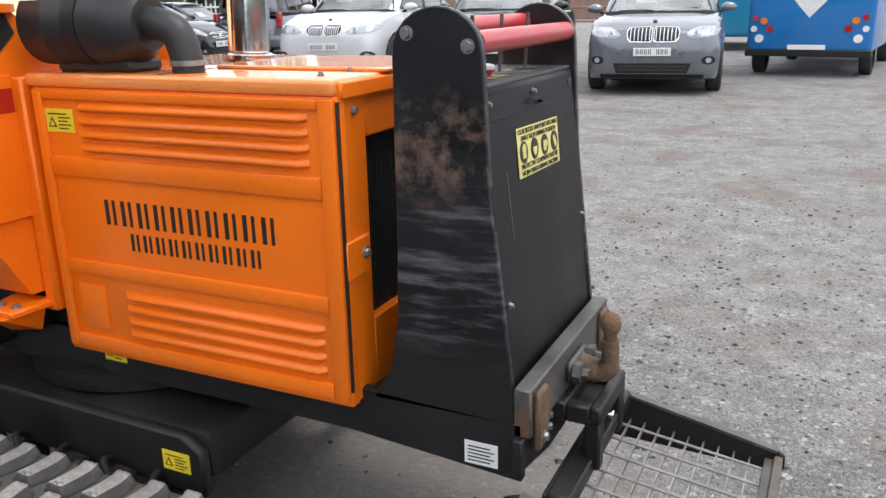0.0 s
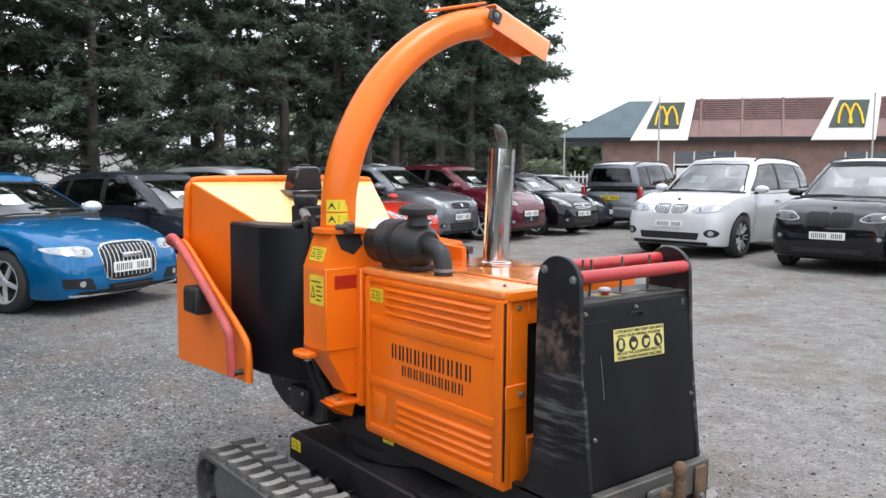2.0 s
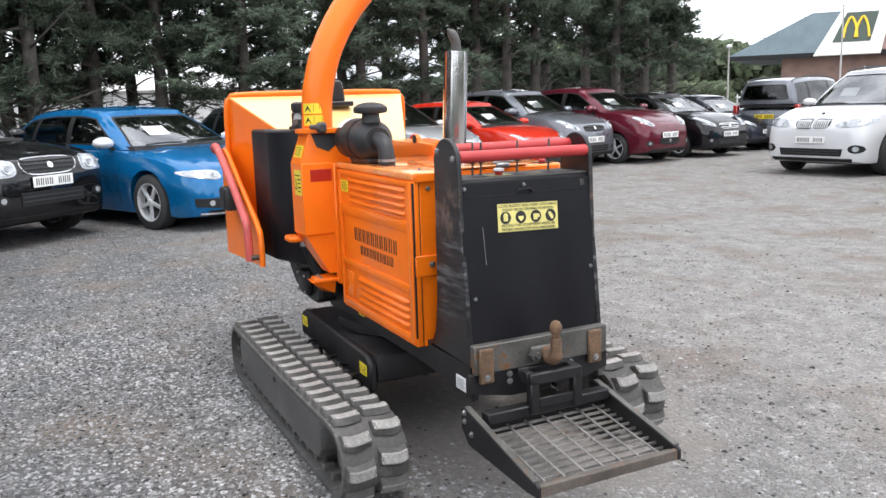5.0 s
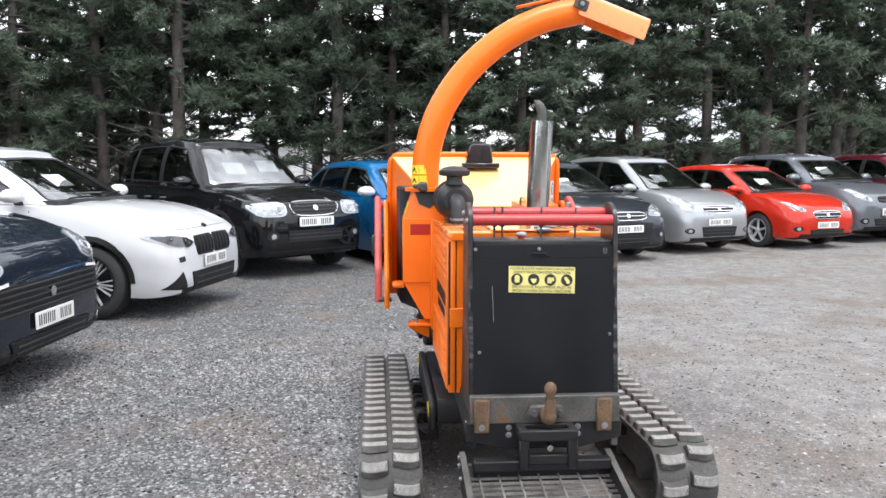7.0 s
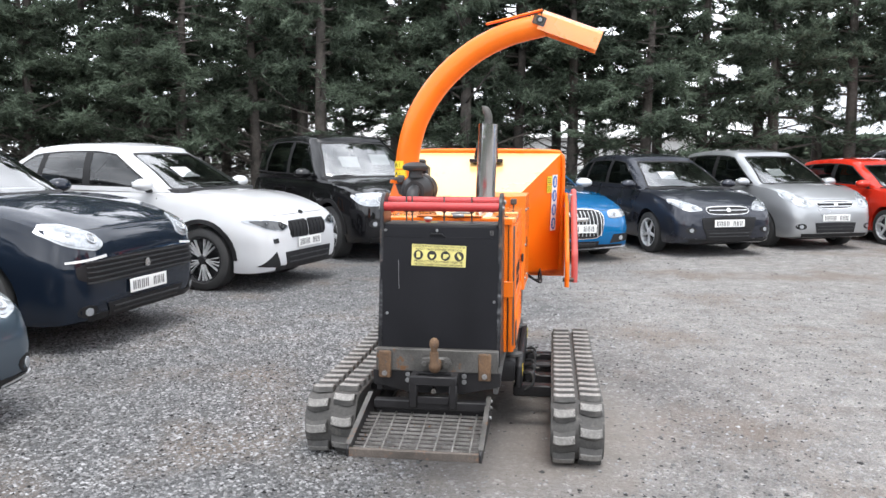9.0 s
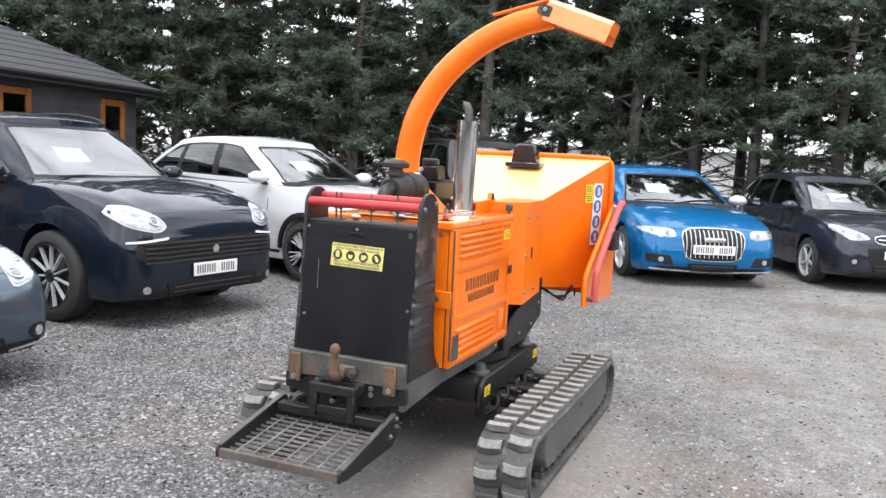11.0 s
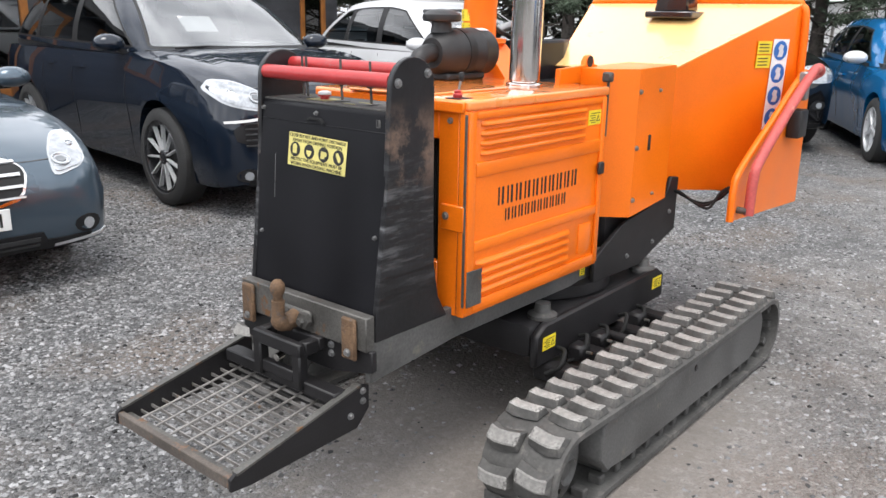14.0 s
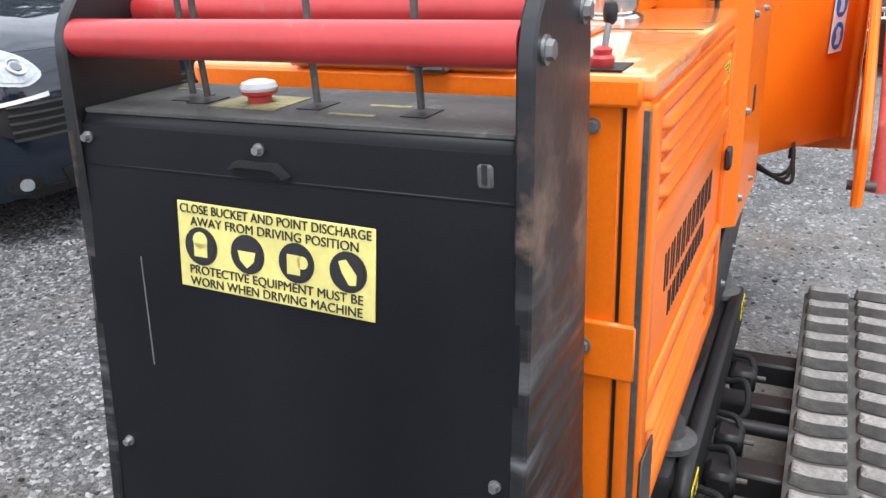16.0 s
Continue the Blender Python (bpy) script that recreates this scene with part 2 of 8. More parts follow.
LAMP_INNER = mat("headlamp_reflector", (0.40, 0.42, 0.44), 0.18, metal=0.5, vary=0.3, scale=22, fine=60, bump=0.0, coat=1.0)
GREY_TRIM = mat("grey_car_trim", (0.035, 0.036, 0.038), 0.5, vary=0.2, scale=12, fine=200, bump=0.02)
GLINT = mat("projector_lens", (0.16, 0.17, 0.18), 0.08, metal=0.2, vary=0.2, scale=16, bump=0.0, coat=1.0)
LAMP_DARK = mat("smoked_headlamp", (0.05, 0.053, 0.056), 0.1, metal=0.3, vary=0.3, scale=16, fine=34, bump=0.0, coat=1.0)
TAIL = mat("red_tail_lamp", (0.38, 0.015, 0.01), 0.15, vary=0.2, scale=20, bump=0.05, coat=1.0)
AMBER = mat("amber_lamp", (0.7, 0.2, 0.01), 0.2, vary=0.2, scale=20, bump=0.05, coat=1.0)
PAPER = mat("white_paper", (0.58, 0.59, 0.61), 0.7, vary=0.08, bump=0.0)
BARK = mat("pine_bark", (0.105, 0.090, 0.078), 0.9, vary=0.5, scale=5, fine=26, bump=0.8)


def leaf_mat(name, base, vary=0.5):
    m = mat(name, base, 0.75, vary=vary, scale=0.7, fine=5, bump=0.0, spec=0.25)
    n, l = m.node_tree.nodes, m.node_tree.links
    b = n["Principled BSDF"]
    src = b.inputs["Base Color"].links[0].from_socket
    g, rr, mx = n.new("ShaderNodeNewGeometry"), n.new("ShaderNodeMapRange"), n.new("ShaderNodeMix")
    rr.inputs[3].default_value, rr.inputs[4].default_value = 0.5, 1.5
    mx.data_type, mx.blend_type = "RGBA", "MULTIPLY"
    mx.inputs[0].default_value = 1
    l.new(g.outputs["Random Per Island"], rr.inputs[0])
    l.new(src, mx.inputs[6])
    l.new(rr.outputs[0], mx.inputs[7])
    l.new(mx.outputs[2], b.inputs["Base Color"])
    tr, mixs = n.new("ShaderNodeBsdfTranslucent"), n.new("ShaderNodeMixShader")
    l.new(mx.outputs[2], tr.inputs["Color"])
    mixs.inputs[0].default_value = 0.55
    l.new(b.outputs[0], mixs.inputs[1])
    l.new(tr.outputs[0], mixs.inputs[2])
    l.new(mixs.outputs[0], n["Material Output"].inputs["Surface"])
    return m


NEEDLES = leaf_mat("pine_needles", (0.140, 0.178, 0.130))
HEDGE = leaf_mat("far_foliage", (0.15, 0.185, 0.115))


def glass_mat(name, tint, gloss, ior=2.0):
    m = bpy.data.materials.new(name)
    m.use_nodes = True
    n, l = m.node_tree.nodes, m.node_tree.links
    n.remove(n["Principled BSDF"])
    t, g, mx, f = n.new("ShaderNodeBsdfTransparent"), n.new("ShaderNodeBsdfGlossy"), n.new("ShaderNodeMixShader"), n.new("ShaderNodeFresnel")
    t.inputs[0].default_value = (*tint, 1)
    g.inputs["Roughness"].default_value = 0.02
    g.inputs["Color"].default_value = (gloss, gloss, gloss, 1)
    f.inputs["IOR"].default_value = ior
    l.new(f.outputs[0], mx.inputs[0])
    l.new(t.outputs[0], mx.inputs[1])
    l.new(g.outputs[0], mx.inputs[2])
    l.new(mx.outputs[0], n["Material Output"].inputs["Surface"])
    return m


GLASS = glass_mat("car_window_glass", (0.70, 0.76, 0.76), 0.97, 3.4)
SIDE_GLASS = glass_mat("side_window_glass", (0.15, 0.20, 0.235), 0.95, 1.85)
TINTED = glass_mat("tinted_window_glass", (0.10, 0.11, 0.115), 0.95, 1.5)


def paint(name, base, metal=0.0, rough=0.3):
    m = mat(name, base, rough, metal=metal, vary=0.06, scale=2, fine=400, bump=0.0, coat=1.0, spec=0.04)
    m.node_tree.nodes["Principled BSDF"].inputs["Coat IOR"].default_value = 1.50
    m.node_tree.nodes["Principled BSDF"].inputs["Coat Roughness"].default_value = 0.03
    return m


# gravel: pebbles of several sizes, paler trodden areas
def gravel_mat():
    m = bpy.data.materials.new("grey_gravel")
    m.use_nodes = True
    n, l = m.node_tree.nodes, m.node_tree.links
    b = n["Principled BSDF"]
    tc = n.new("ShaderNodeTexCoord")
    warp, wadd = n.new("ShaderNodeTexNoise"), n.new("ShaderNodeVectorMath")
    warp.inputs["Scale"].default_value = 40
    wadd.operation = "MULTIPLY_ADD"
    wadd.inputs[1].default_value = (0.02, 0.02, 0.02)
    l.new(tc.outputs["Object"], warp.inputs["Vector"])
    l.new(warp.outputs["Color"], wadd.inputs[0])
    l.new(tc.outputs["Object"], wadd.inputs[2])
    def vor(scale, feature="F1"):
        v = n.new("ShaderNodeTexVoronoi")
        v.feature = feature
        v.inputs["Scale"].default_value = scale
        l.new(wadd.outputs[0], v.inputs["Vector"])
        return v
    big, small = vor(58), vor(150)
    sep = n.new("ShaderNodeSeparateColor")
    l.new(big.outputs["Color"], sep.inputs[0])
    sep2 = n.new("ShaderNodeSeparateColor")
    l.new(small.outputs["Color"], sep2.inputs[0])
    ramp = n.new("ShaderNodeValToRGB")
    els = ramp.color_ramp.elements
    els[0].position, els[0].color = 0.0, (0.040, 0.041, 0.044, 1)
    els[1].position, els[1].color = 1.0, (0.56, 0.557, 0.55, 1)
    for p, c in ((0.35, (0.087, 0.088, 0.092, 1)), (0.7, (0.143, 0.143, 0.146, 1)), (0.9, (0.31, 0.31, 0.308, 1))):
        e = els.new(p)
        e.color = c
    l.new(sep.outputs[0], ramp.inputs[0])
    ramp2 = n.new("ShaderNodeValToRGB")
    e2 = ramp2.color_ramp.elements
    e2[0].color, e2[1].color = (0.062, 0.062, 0.063, 1), (0.215, 0.213, 0.211, 1)
    l.new(sep2.outputs[1], ramp2.inputs[0])
    mix1 = n.new("ShaderNodeMix")
    mix1.data_type = "RGBA"
    l.new(sep.outputs[2], mix1.inputs[0])
    l.new(ramp.outputs[0], mix1.inputs[6])
    l.new(ramp2.outputs[0], mix1.inputs[7])
    clump, cr, cm_ = n.new("ShaderNodeTexNoise"), n.new("ShaderNodeMapRange"), n.new("ShaderNodeMix")
    clump.inputs["Scale"].default_value, clump.inputs["Detail"].default_value, clump.inputs["Roughness"].default_value = 5.0, 10, 0.75
    l.new(tc.outputs["Object"], clump.inputs["Vector"])
    cr.inputs[1].default_value, cr.inputs[2].default_value, cr.inputs[3].default_value, cr.inputs[4].default_value = 0.32, 0.68, 0.60, 1.30
    l.new(clump.outputs[0], cr.inputs[0])
    cm_.data_type, cm_.blend_type = "RGBA", "MULTIPLY"
    cm_.inputs[0].default_value = 1
    # driven lane with dusty, broken edges
    area, ar = n.new("ShaderNodeTexNoise"), n.new("ShaderNodeMapRange")
    area.inputs["Scale"].default_value, area.inputs["Detail"].default_value = 0.5, 6
    l.new(tc.outputs["Object"], area.inputs["Vector"])
    pos, lane = n.new("ShaderNodeSeparateXYZ"), n.new("ShaderNodeMath")
    l.new(tc.outputs["Object"], pos.inputs[0])
    lane.operation = "MULTIPLY_ADD"
    lane.inputs[1].default_value = 5.0
    l.new(area.outputs[0], lane.inputs[0])
    l.new(pos.outputs[1], lane.inputs[2])
    ar.inputs[1].default_value, ar.inputs[2].default_value = 3.4, 6.0
    ar.inputs[4].default_value = 0.50
    l.new(lane.outputs[0], ar.inputs[0])
    dust = n.new("ShaderNodeMix")
    dust.data_type = "RGBA"
    dust.inputs[7].default_value = (0.46, 0.43, 0.40, 1)
    thin, settle = n.new("ShaderNodeMapRange"), n.new("ShaderNodeMath")
    thin.inputs[3].default_value, thin.inputs[4].default_value = 0.5, 1.4
    settle.operation = "MULTIPLY"
    l.new(sep2.outputs[0], thin.inputs[0])
    l.new(ar.outputs[0], settle.inputs[0])
    l.new(thin.outputs[0], settle.inputs[1])
    l.new(settle.outputs[0], dust.inputs[0])
    l.new(mix1.outputs[2], dust.inputs[6])
    mud, mr, mm = n.new("ShaderNodeTexNoise"), n.new("ShaderNodeMapRange"), n.new("ShaderNodeMix")
    mud.inputs["Scale"].default_value, mud.inputs["Detail"].default_value = 1.1, 7
    l.new(tc.outputs["Object"], mud.inputs["Vector"])
    mr.inputs[1].default_value, mr.inputs[2].default_value, mr.inputs[4].default_value = 0.49, 0.66, 0.65
    l.new(mud.outputs[0], mr.inputs[0])
    mm.data_type = "RGBA"
    mm.inputs[7].default_value = (0.195, 0.155, 0.125, 1)
    l.new(mr.outputs[0], mm.inputs[0])
    l.new(dust.outputs[2], cm_.inputs[6])
    l.new(cr.outputs[0], cm_.inputs[7])
    l.new(cm_.outputs[2], mm.inputs[6])
    # fine brown dirt trodden in round the standing machine
    off, scl, ln_, edge, er, soil, sr, dm = n.new("ShaderNodeVectorMath"), n.new("ShaderNodeVectorMath"), n.new("ShaderNodeVectorMath"), n.new("ShaderNodeMath"), n.new("ShaderNodeMapRange"), n.new("ShaderNodeTexNoise"), n.new("ShaderNodeMix"), n.new("ShaderNodeMix")
    off.operation, scl.operation, ln_.operation, edge.operation = "SUBTRACT", "MULTIPLY", "LENGTH", "MULTIPLY_ADD"
    off.inputs[1].default_value, scl.inputs[1].default_value = (-1.45, 1.95, 0), (1 / 1.28, 1 / 0.90, 0)
    l.new(tc.outputs["Object"], off.inputs[0])
    l.new(off.outputs[0], scl.inputs[0])
    l.new(scl.outputs[0], ln_.inputs[0])
    edge.inputs[1].default_value = 0.9
    l.new(clump.outputs[0], edge.inputs[0])
    l.new(ln_.outputs["Value"], edge.inputs[2])
    er.inputs[1].default_value, er.inputs[2].default_value, er.inputs[3].default_value, er.inputs[4].default_value = 1.10, 1.60, 0.80, 0.0
    l.new(edge.outputs[0], er.inputs[0])
    soil.inputs["Scale"].default_value, soil.inputs["Detail"].default_value, soil.inputs["Roughness"].default_value = 26, 8, 0.7
    l.new(tc.outputs["Object"], soil.inputs["Vector"])
    sr.data_type = dm.data_type = "RGBA"
    sr.inputs[6].default_value, sr.inputs[7].default_value = (0.085, 0.074, 0.065, 1), (0.25, 0.222, 0.198, 1)
    l.new(soil.outputs[0], sr.inputs[0])
    l.new(er.outputs[0], dm.inputs[0])
    l.new(mm.outputs[2], dm.inputs[6])
    l.new(sr.outputs[2], dm.inputs[7])
    l.new(dm.outputs[2], b.inputs["Base Color"])
    b.inputs["Roughness"].default_value = 0.85
    h = n.new("ShaderNodeMath")
    h.operation = "MULTIPLY_ADD"
    h.inputs[1].default_value = 0.5
    l.new(small.outputs["Distance"], h.inputs[0])
    l.new(big.outputs["Distance"], h.inputs[2])
    bp = n.new("ShaderNodeBump")
    bp.invert = True
    calm = n.new("ShaderNodeMath")
    calm.operation = "SUBTRACT"
    calm.inputs[0].default_value = 1.0
    l.new(er.outputs[0], calm.inputs[1])
    l.new(calm.outputs[0], bp.inputs["Strength"])
    bp.inputs["Strength"].default_value, bp.inputs["Distance"].default_value = 1.0, 0.02
    l.new(h.outputs[0], bp.inputs["Height"])
    l.new(bp.outputs[0], b.inputs["Normal"])
    return m


K = 0.92
GRAVEL = gravel_mat()
STONE = mat("loose_stone", (0.24, 0.238, 0.235), 0.85, vary=0.6, scale=1.3, fine=22, bump=0.2)


# ---------------------------------------------------------------- building blocks
def smooth_by_angle(bm, angle=38):
    lim = radians(angle)
    for f in bm.faces:
        f.smooth = True
    for e in bm.edges:
        if len(e.link_faces) == 2:
            e.smooth = e.calc_face_angle(0) < lim
    return bm


def part(name, bm, material, parent=None, label="", at=None, angle=38):
    bmesh.ops.recalc_face_normals(bm, faces=bm.faces)
    smooth_by_angle(bm, angle)
    me = bpy.data.meshes.new(name)
    bm.to_mesh(me)
    bm.free()
    me.materials.append(material)
    return put(name, me, parent, label, at)


def put(name, me, parent=None, label="", at=None):
    ob = new(name, me)
    ob.parent = parent
    if at is not None:
        ob.matrix_basis = at
    if label:
        ob["label"] = label
    return ob


def thing(name, label, category, at=None, group="", kind=""):
    ob = new(name)
    if at is not None:
        ob.matrix_basis = at
    return tagged(ob, label, category, group, kind)


def box(x0, x1, y0, y1, z0, z1, bevel=0.0, bm=None, seg=1):
    out = bm or bmesh.new()
    g = bmesh.ops.create_cube(out, size=1, matrix=Matrix.LocRotScale(((x0 + x1) / 2, (y0 + y1) / 2, (z0 + z1) / 2), None, (x1 - x0, y1 - y0, z1 - z0)))
    if bevel:
        es = list({e for v in g["verts"] for e in v.link_edges})
        bmesh.ops.bevel(out, geom=es, offset=bevel, segments=seg, profile=0.5, affect="EDGES")
    return out


def cyl(p, q, r0, r1=None, seg=16, bm=None, cap=True):
    out = bm or bmesh.new()
    p, q = Vector(p), Vector(q)
    d = q - p
    bmesh.ops.create_cone(out, cap_ends=cap, segments=seg, radius1=r0, radius2=r0 if r1 is None else r1, depth=d.length,
                          matrix=Matrix.Translation((p + q) / 2) @ d.to_track_quat("Z", "Y").to_matrix().to_4x4())
    return out


def tube(pts, r, seg=10, bm=None, flat=1.0):
    """A swept pipe along points; r is a number or a list; flat squashes it across."""
    out = bm or bmesh.new()
    pts = [Vector(p) for p in pts]
    rs = r if isinstance(r, (list, tuple)) else [r] * len(pts)
    rings, side = [], None
    for i, p in enumerate(pts):
        d = (pts[min(i + 1, len(pts) - 1)] - pts[max(i - 1, 0)]).normalized()
        if side is None:
            side = d.orthogonal().normalized()
        side = (side - d * side.dot(d)).normalized()
        up = d.cross(side)
        rings.append([out.verts.new(p + rs[i] * (math.cos(a) * side + math.sin(a) * up * flat)) for a in [2 * math.pi * k / seg for k in range(seg)]])
    for a, b in zip(rings, rings[1:]):
        for k in range(seg):
            out.faces.new((a[k], a[(k + 1) % seg], b[(k + 1) % seg], b[k]))
    out.faces.new(list(reversed(rings[0])))
    out.faces.new(rings[-1])
    return out


def curve_pts(ctrl, n=12):
    """Points on a smooth curve through the control points."""
    c = [Vector(p) for p in ctrl]
    c = [2 * c[0] - c[1]] + c + [2 * c[-1] - c[-2]]
    out = []
    for i in range(1, len(c) - 2):
        for k in range(n):
            t = k / n
            out.append(0.5 * ((2 * c[i]) + (c[i + 1] - c[i - 1]) * t + (2 * c[i - 1] - 5 * c[i] + 4 * c[i + 1] - c[i + 2]) * t * t
                              + (3 * c[i] - c[i - 1] - 3 * c[i + 1] + c[i + 2]) * t ** 3))
    return out + [c[-2]]


def prism(poly, axis, a, b, bevel=0.0, bm=None):
    """Extrudes a 2D outline along an axis from a to b. axis x: (y, z); y: (x, z); z: (x, y)."""
    out = bm or bmesh.new()
    put3 = {"x": lambda u, v, w: (w, u, v), "y": lambda u, v, w: (u, w, v), "z": lambda u, v, w: (u, v, w)}[axis]
    lo = [out.verts.new(put3(u, v, a)) for u, v in poly]
    hi = [out.verts.new(put3(u, v, b)) for u, v in poly]
    n = len(poly)
    fs = [out.faces.new(lo), out.faces.new(list(reversed(hi)))]
    fs += [out.faces.new((lo[i], hi[i], hi[(i + 1) % n], lo[(i + 1) % n])) for i in range(n)]
    if bevel:
        bmesh.ops.recalc_face_normals(out, faces=fs)
        bmesh.ops.bevel(out, geom=list({e for f in fs for e in f.edges}), offset=bevel, segments=1, affect="EDGES")
    return out


def hull(points, bm=None):
    out = bm or bmesh.new()
    vs = [out.verts.new(p) for p in points]
    bmesh.ops.convex_hull(out, input=vs)
    return out


def lathe(profile, seg=28, bm=None, axis="z", at=(0, 0, 0)):
    """Turns (radius, height) points round an axis."""
    out = bm or bmesh.new()
    rings = []
    for r, h in profile:
        ring = []
        for k in range(seg):
            c, s = math.cos(2 * math.pi * k / seg) * r, math.sin(2 * math.pi * k / seg) * r
            p = {"z": (c, s, h), "x": (h, c, s), "y": (c, h, s)}[axis]
            ring.append(out.verts.new(Vector(p) + Vector(at)))
        rings.append(ring)
    for a, b in zip(rings, rings[1:]):
        for k in range(seg):
            out.faces.new((a[k], a[(k + 1) % seg], b[(k + 1) % seg], b[k]))
    out.faces.new(rings[0])
    out.faces.new(rings[-1])
    return out


def text_mesh(body, size):
    c = bpy.data.curves.new("lettering", "FONT")
    c.body, c.size, c.align_x, c.align_y = body, size, "CENTER", "CENTER"
    c.extrude = 0.0006
    ob = bpy.data.objects.new("lettering", c)
    scene.collection.objects.link(ob)
    me = bpy.data.meshes.new_from_object(ob.evaluated_get(bpy.context.evaluated_depsgraph_get()))
    bpy.data.objects.remove(ob)
    return me

# ---------------------------------------------------------------- the wood chipper on tracks
chipper = thing("wood_chipper", "orange and black tracked wood chipper with curved discharge chute on gravel", "wood chipper", Matrix.Scale(K, 4))


def sticker(name, axis, where, u0, u1, v0, v1, parent, material=YELLOW, warn=True, label=""):
    """A thin sticker on a plane facing an axis: 'x+', 'y-' or 'y+'. u runs along the plane, v upwards."""
    t = 0.002
    a, b = (where, where + t) if axis[1] == "+" else (where - t, where)
    bm = box(a, b, u0, u1, v0, v1) if axis[0] == "x" else box(u0, u1, a, b, v0, v1)
    s = part(name, bm, material, parent, label)
    if warn:
        a2, b2 = (b, b + 0.001) if axis[1] == "+" else (a - 0.001, a)
        w, h = u1 - u0, v1 - v0
        bm = bmesh.new()
        def bar(u, v, uu, vv):
            if axis[0] == "x":
                box(a2, b2, u, uu, v, vv, bm=bm)
            else:
                box(u, uu, a2, b2, v, vv, bm=bm)
        plain = material is WHITE
        for i in range(5):
            v = v0 + h * (0.14 + 0.155 * i)
            bar(u0 + w * (0.10 if plain or i > 3 else 0.46), v, u0 + w * (0.9 if i % 2 else 0.78), v + h * 0.05)
        if not plain:
            tri = [(u0 + w * 0.08, v0 + h * 0.22), (u0 + w * 0.38, v0 + h * 0.22), (u0 + w * 0.23, v0 + h * 0.66)]
            prism(tri, axis[0], a2, b2, bm=bm)
            mid = [(u0 + w * 0.145, v0 + h * 0.275), (u0 + w * 0.315, v0 + h * 0.275), (u0 + w * 0.23, v0 + h * 0.53)]
            f2, g2 = (b2, b2 + 0.0006) if axis[1] == "+" else (a2 - 0.0006, a2)
            part("print_field", prism(mid, axis[0], f2, g2), material, s)
        part("print", bm, INK, s)
    return s


def bolt(at, axis, parent, r=0.011):
    d = {"x+": (1, 0, 0), "y-": (0, -1, 0), "y+": (0, 1, 0), "z+": (0, 0, 1)}[axis]
    p = Vector(at)
    r *= 0.74
    bm = cyl(p, p + Vector(d) * 0.003, r * 1.35, seg=14)
    cyl(p + Vector(d) * 0.003, p + Vector(d) * 0.010, r, r * 0.9, seg=6, bm=bm)
    return part("bolt", bm, ZINC, parent)


# --- tracks
TX0, TX1, TR = -2.675, -0.950, 0.172


def track_path(s):
    """Point and angle on the stadium round which the belt runs, s metres from the lower front."""
    straight, turn = TX1 - TX0, math.pi * (TR - 0.02)
    s %= 2 * (straight + turn)
    r = TR - 0.02
    if s < straight:
        return TX0 + s, 0.02, 0.0
    s -= straight
    if s < turn:
        a = s / r
        return TX1 + r * math.sin(a), TR - r * math.cos(a), a
    s -= turn
    if s < straight:
        sag = -0.012 * math.sin(math.pi * s / straight)
        return TX1 - s, 2 * TR - 0.02 + sag, math.pi
    s -= straight
    a = s / r
    return TX0 - r * math.sin(a), TR + r * math.cos(a), math.pi + a


TRACK_LEN = 2 * (TX1 - TX0 + math.pi * (TR - 0.02))
N_LUG = 38
# one tread lug: a slanted, bevelled block with a worn face
lug_bm = bmesh.new()
lug_v = []
LUG_OUT = ((-0.044, -0.064), (-0.030, -0.030), (-0.034, 0.010), (-0.048, 0.062), (0.032, 0.062), (0.046, 0.015), (0.050, -0.025), (0.036, -0.064))
for zz, k in ((0.0, 1.0), (0.034, 0.54)):
    for u, v in LUG_OUT:
        lug_v.append(lug_bm.verts.new((u * k + (0.004 if k < 1 else 0), v * (1 - (1 - k) * 0.22), zz)))
lug_bm.faces.new(lug_v[:8])
lug_bm.faces.new(lug_v[8:])
for i in range(8):
    lug_bm.faces.new((lug_v[i], lug_v[(i + 1) % 8], lug_v[8 + (i + 1) % 8], lug_v[8 + i]))
bmesh.ops.recalc_face_normals(lug_bm, faces=lug_bm.faces)
bmesh.ops.bevel(lug_bm, geom=list(lug_bm.edges), offset=0.004, segments=1, affect="EDGES")
for f in lug_bm.faces:
    f.material_index = 0 if f.normal.z > 0.5 and f.calc_center_median().z > 0.02 else 1
lug_mesh = bpy.data.meshes.new("lug")
lug_bm.to_mesh(lug_mesh)
lug_bm.free()
lug_mesh.materials.append(LUG)
lug_mesh.materials.append(RUBBER)


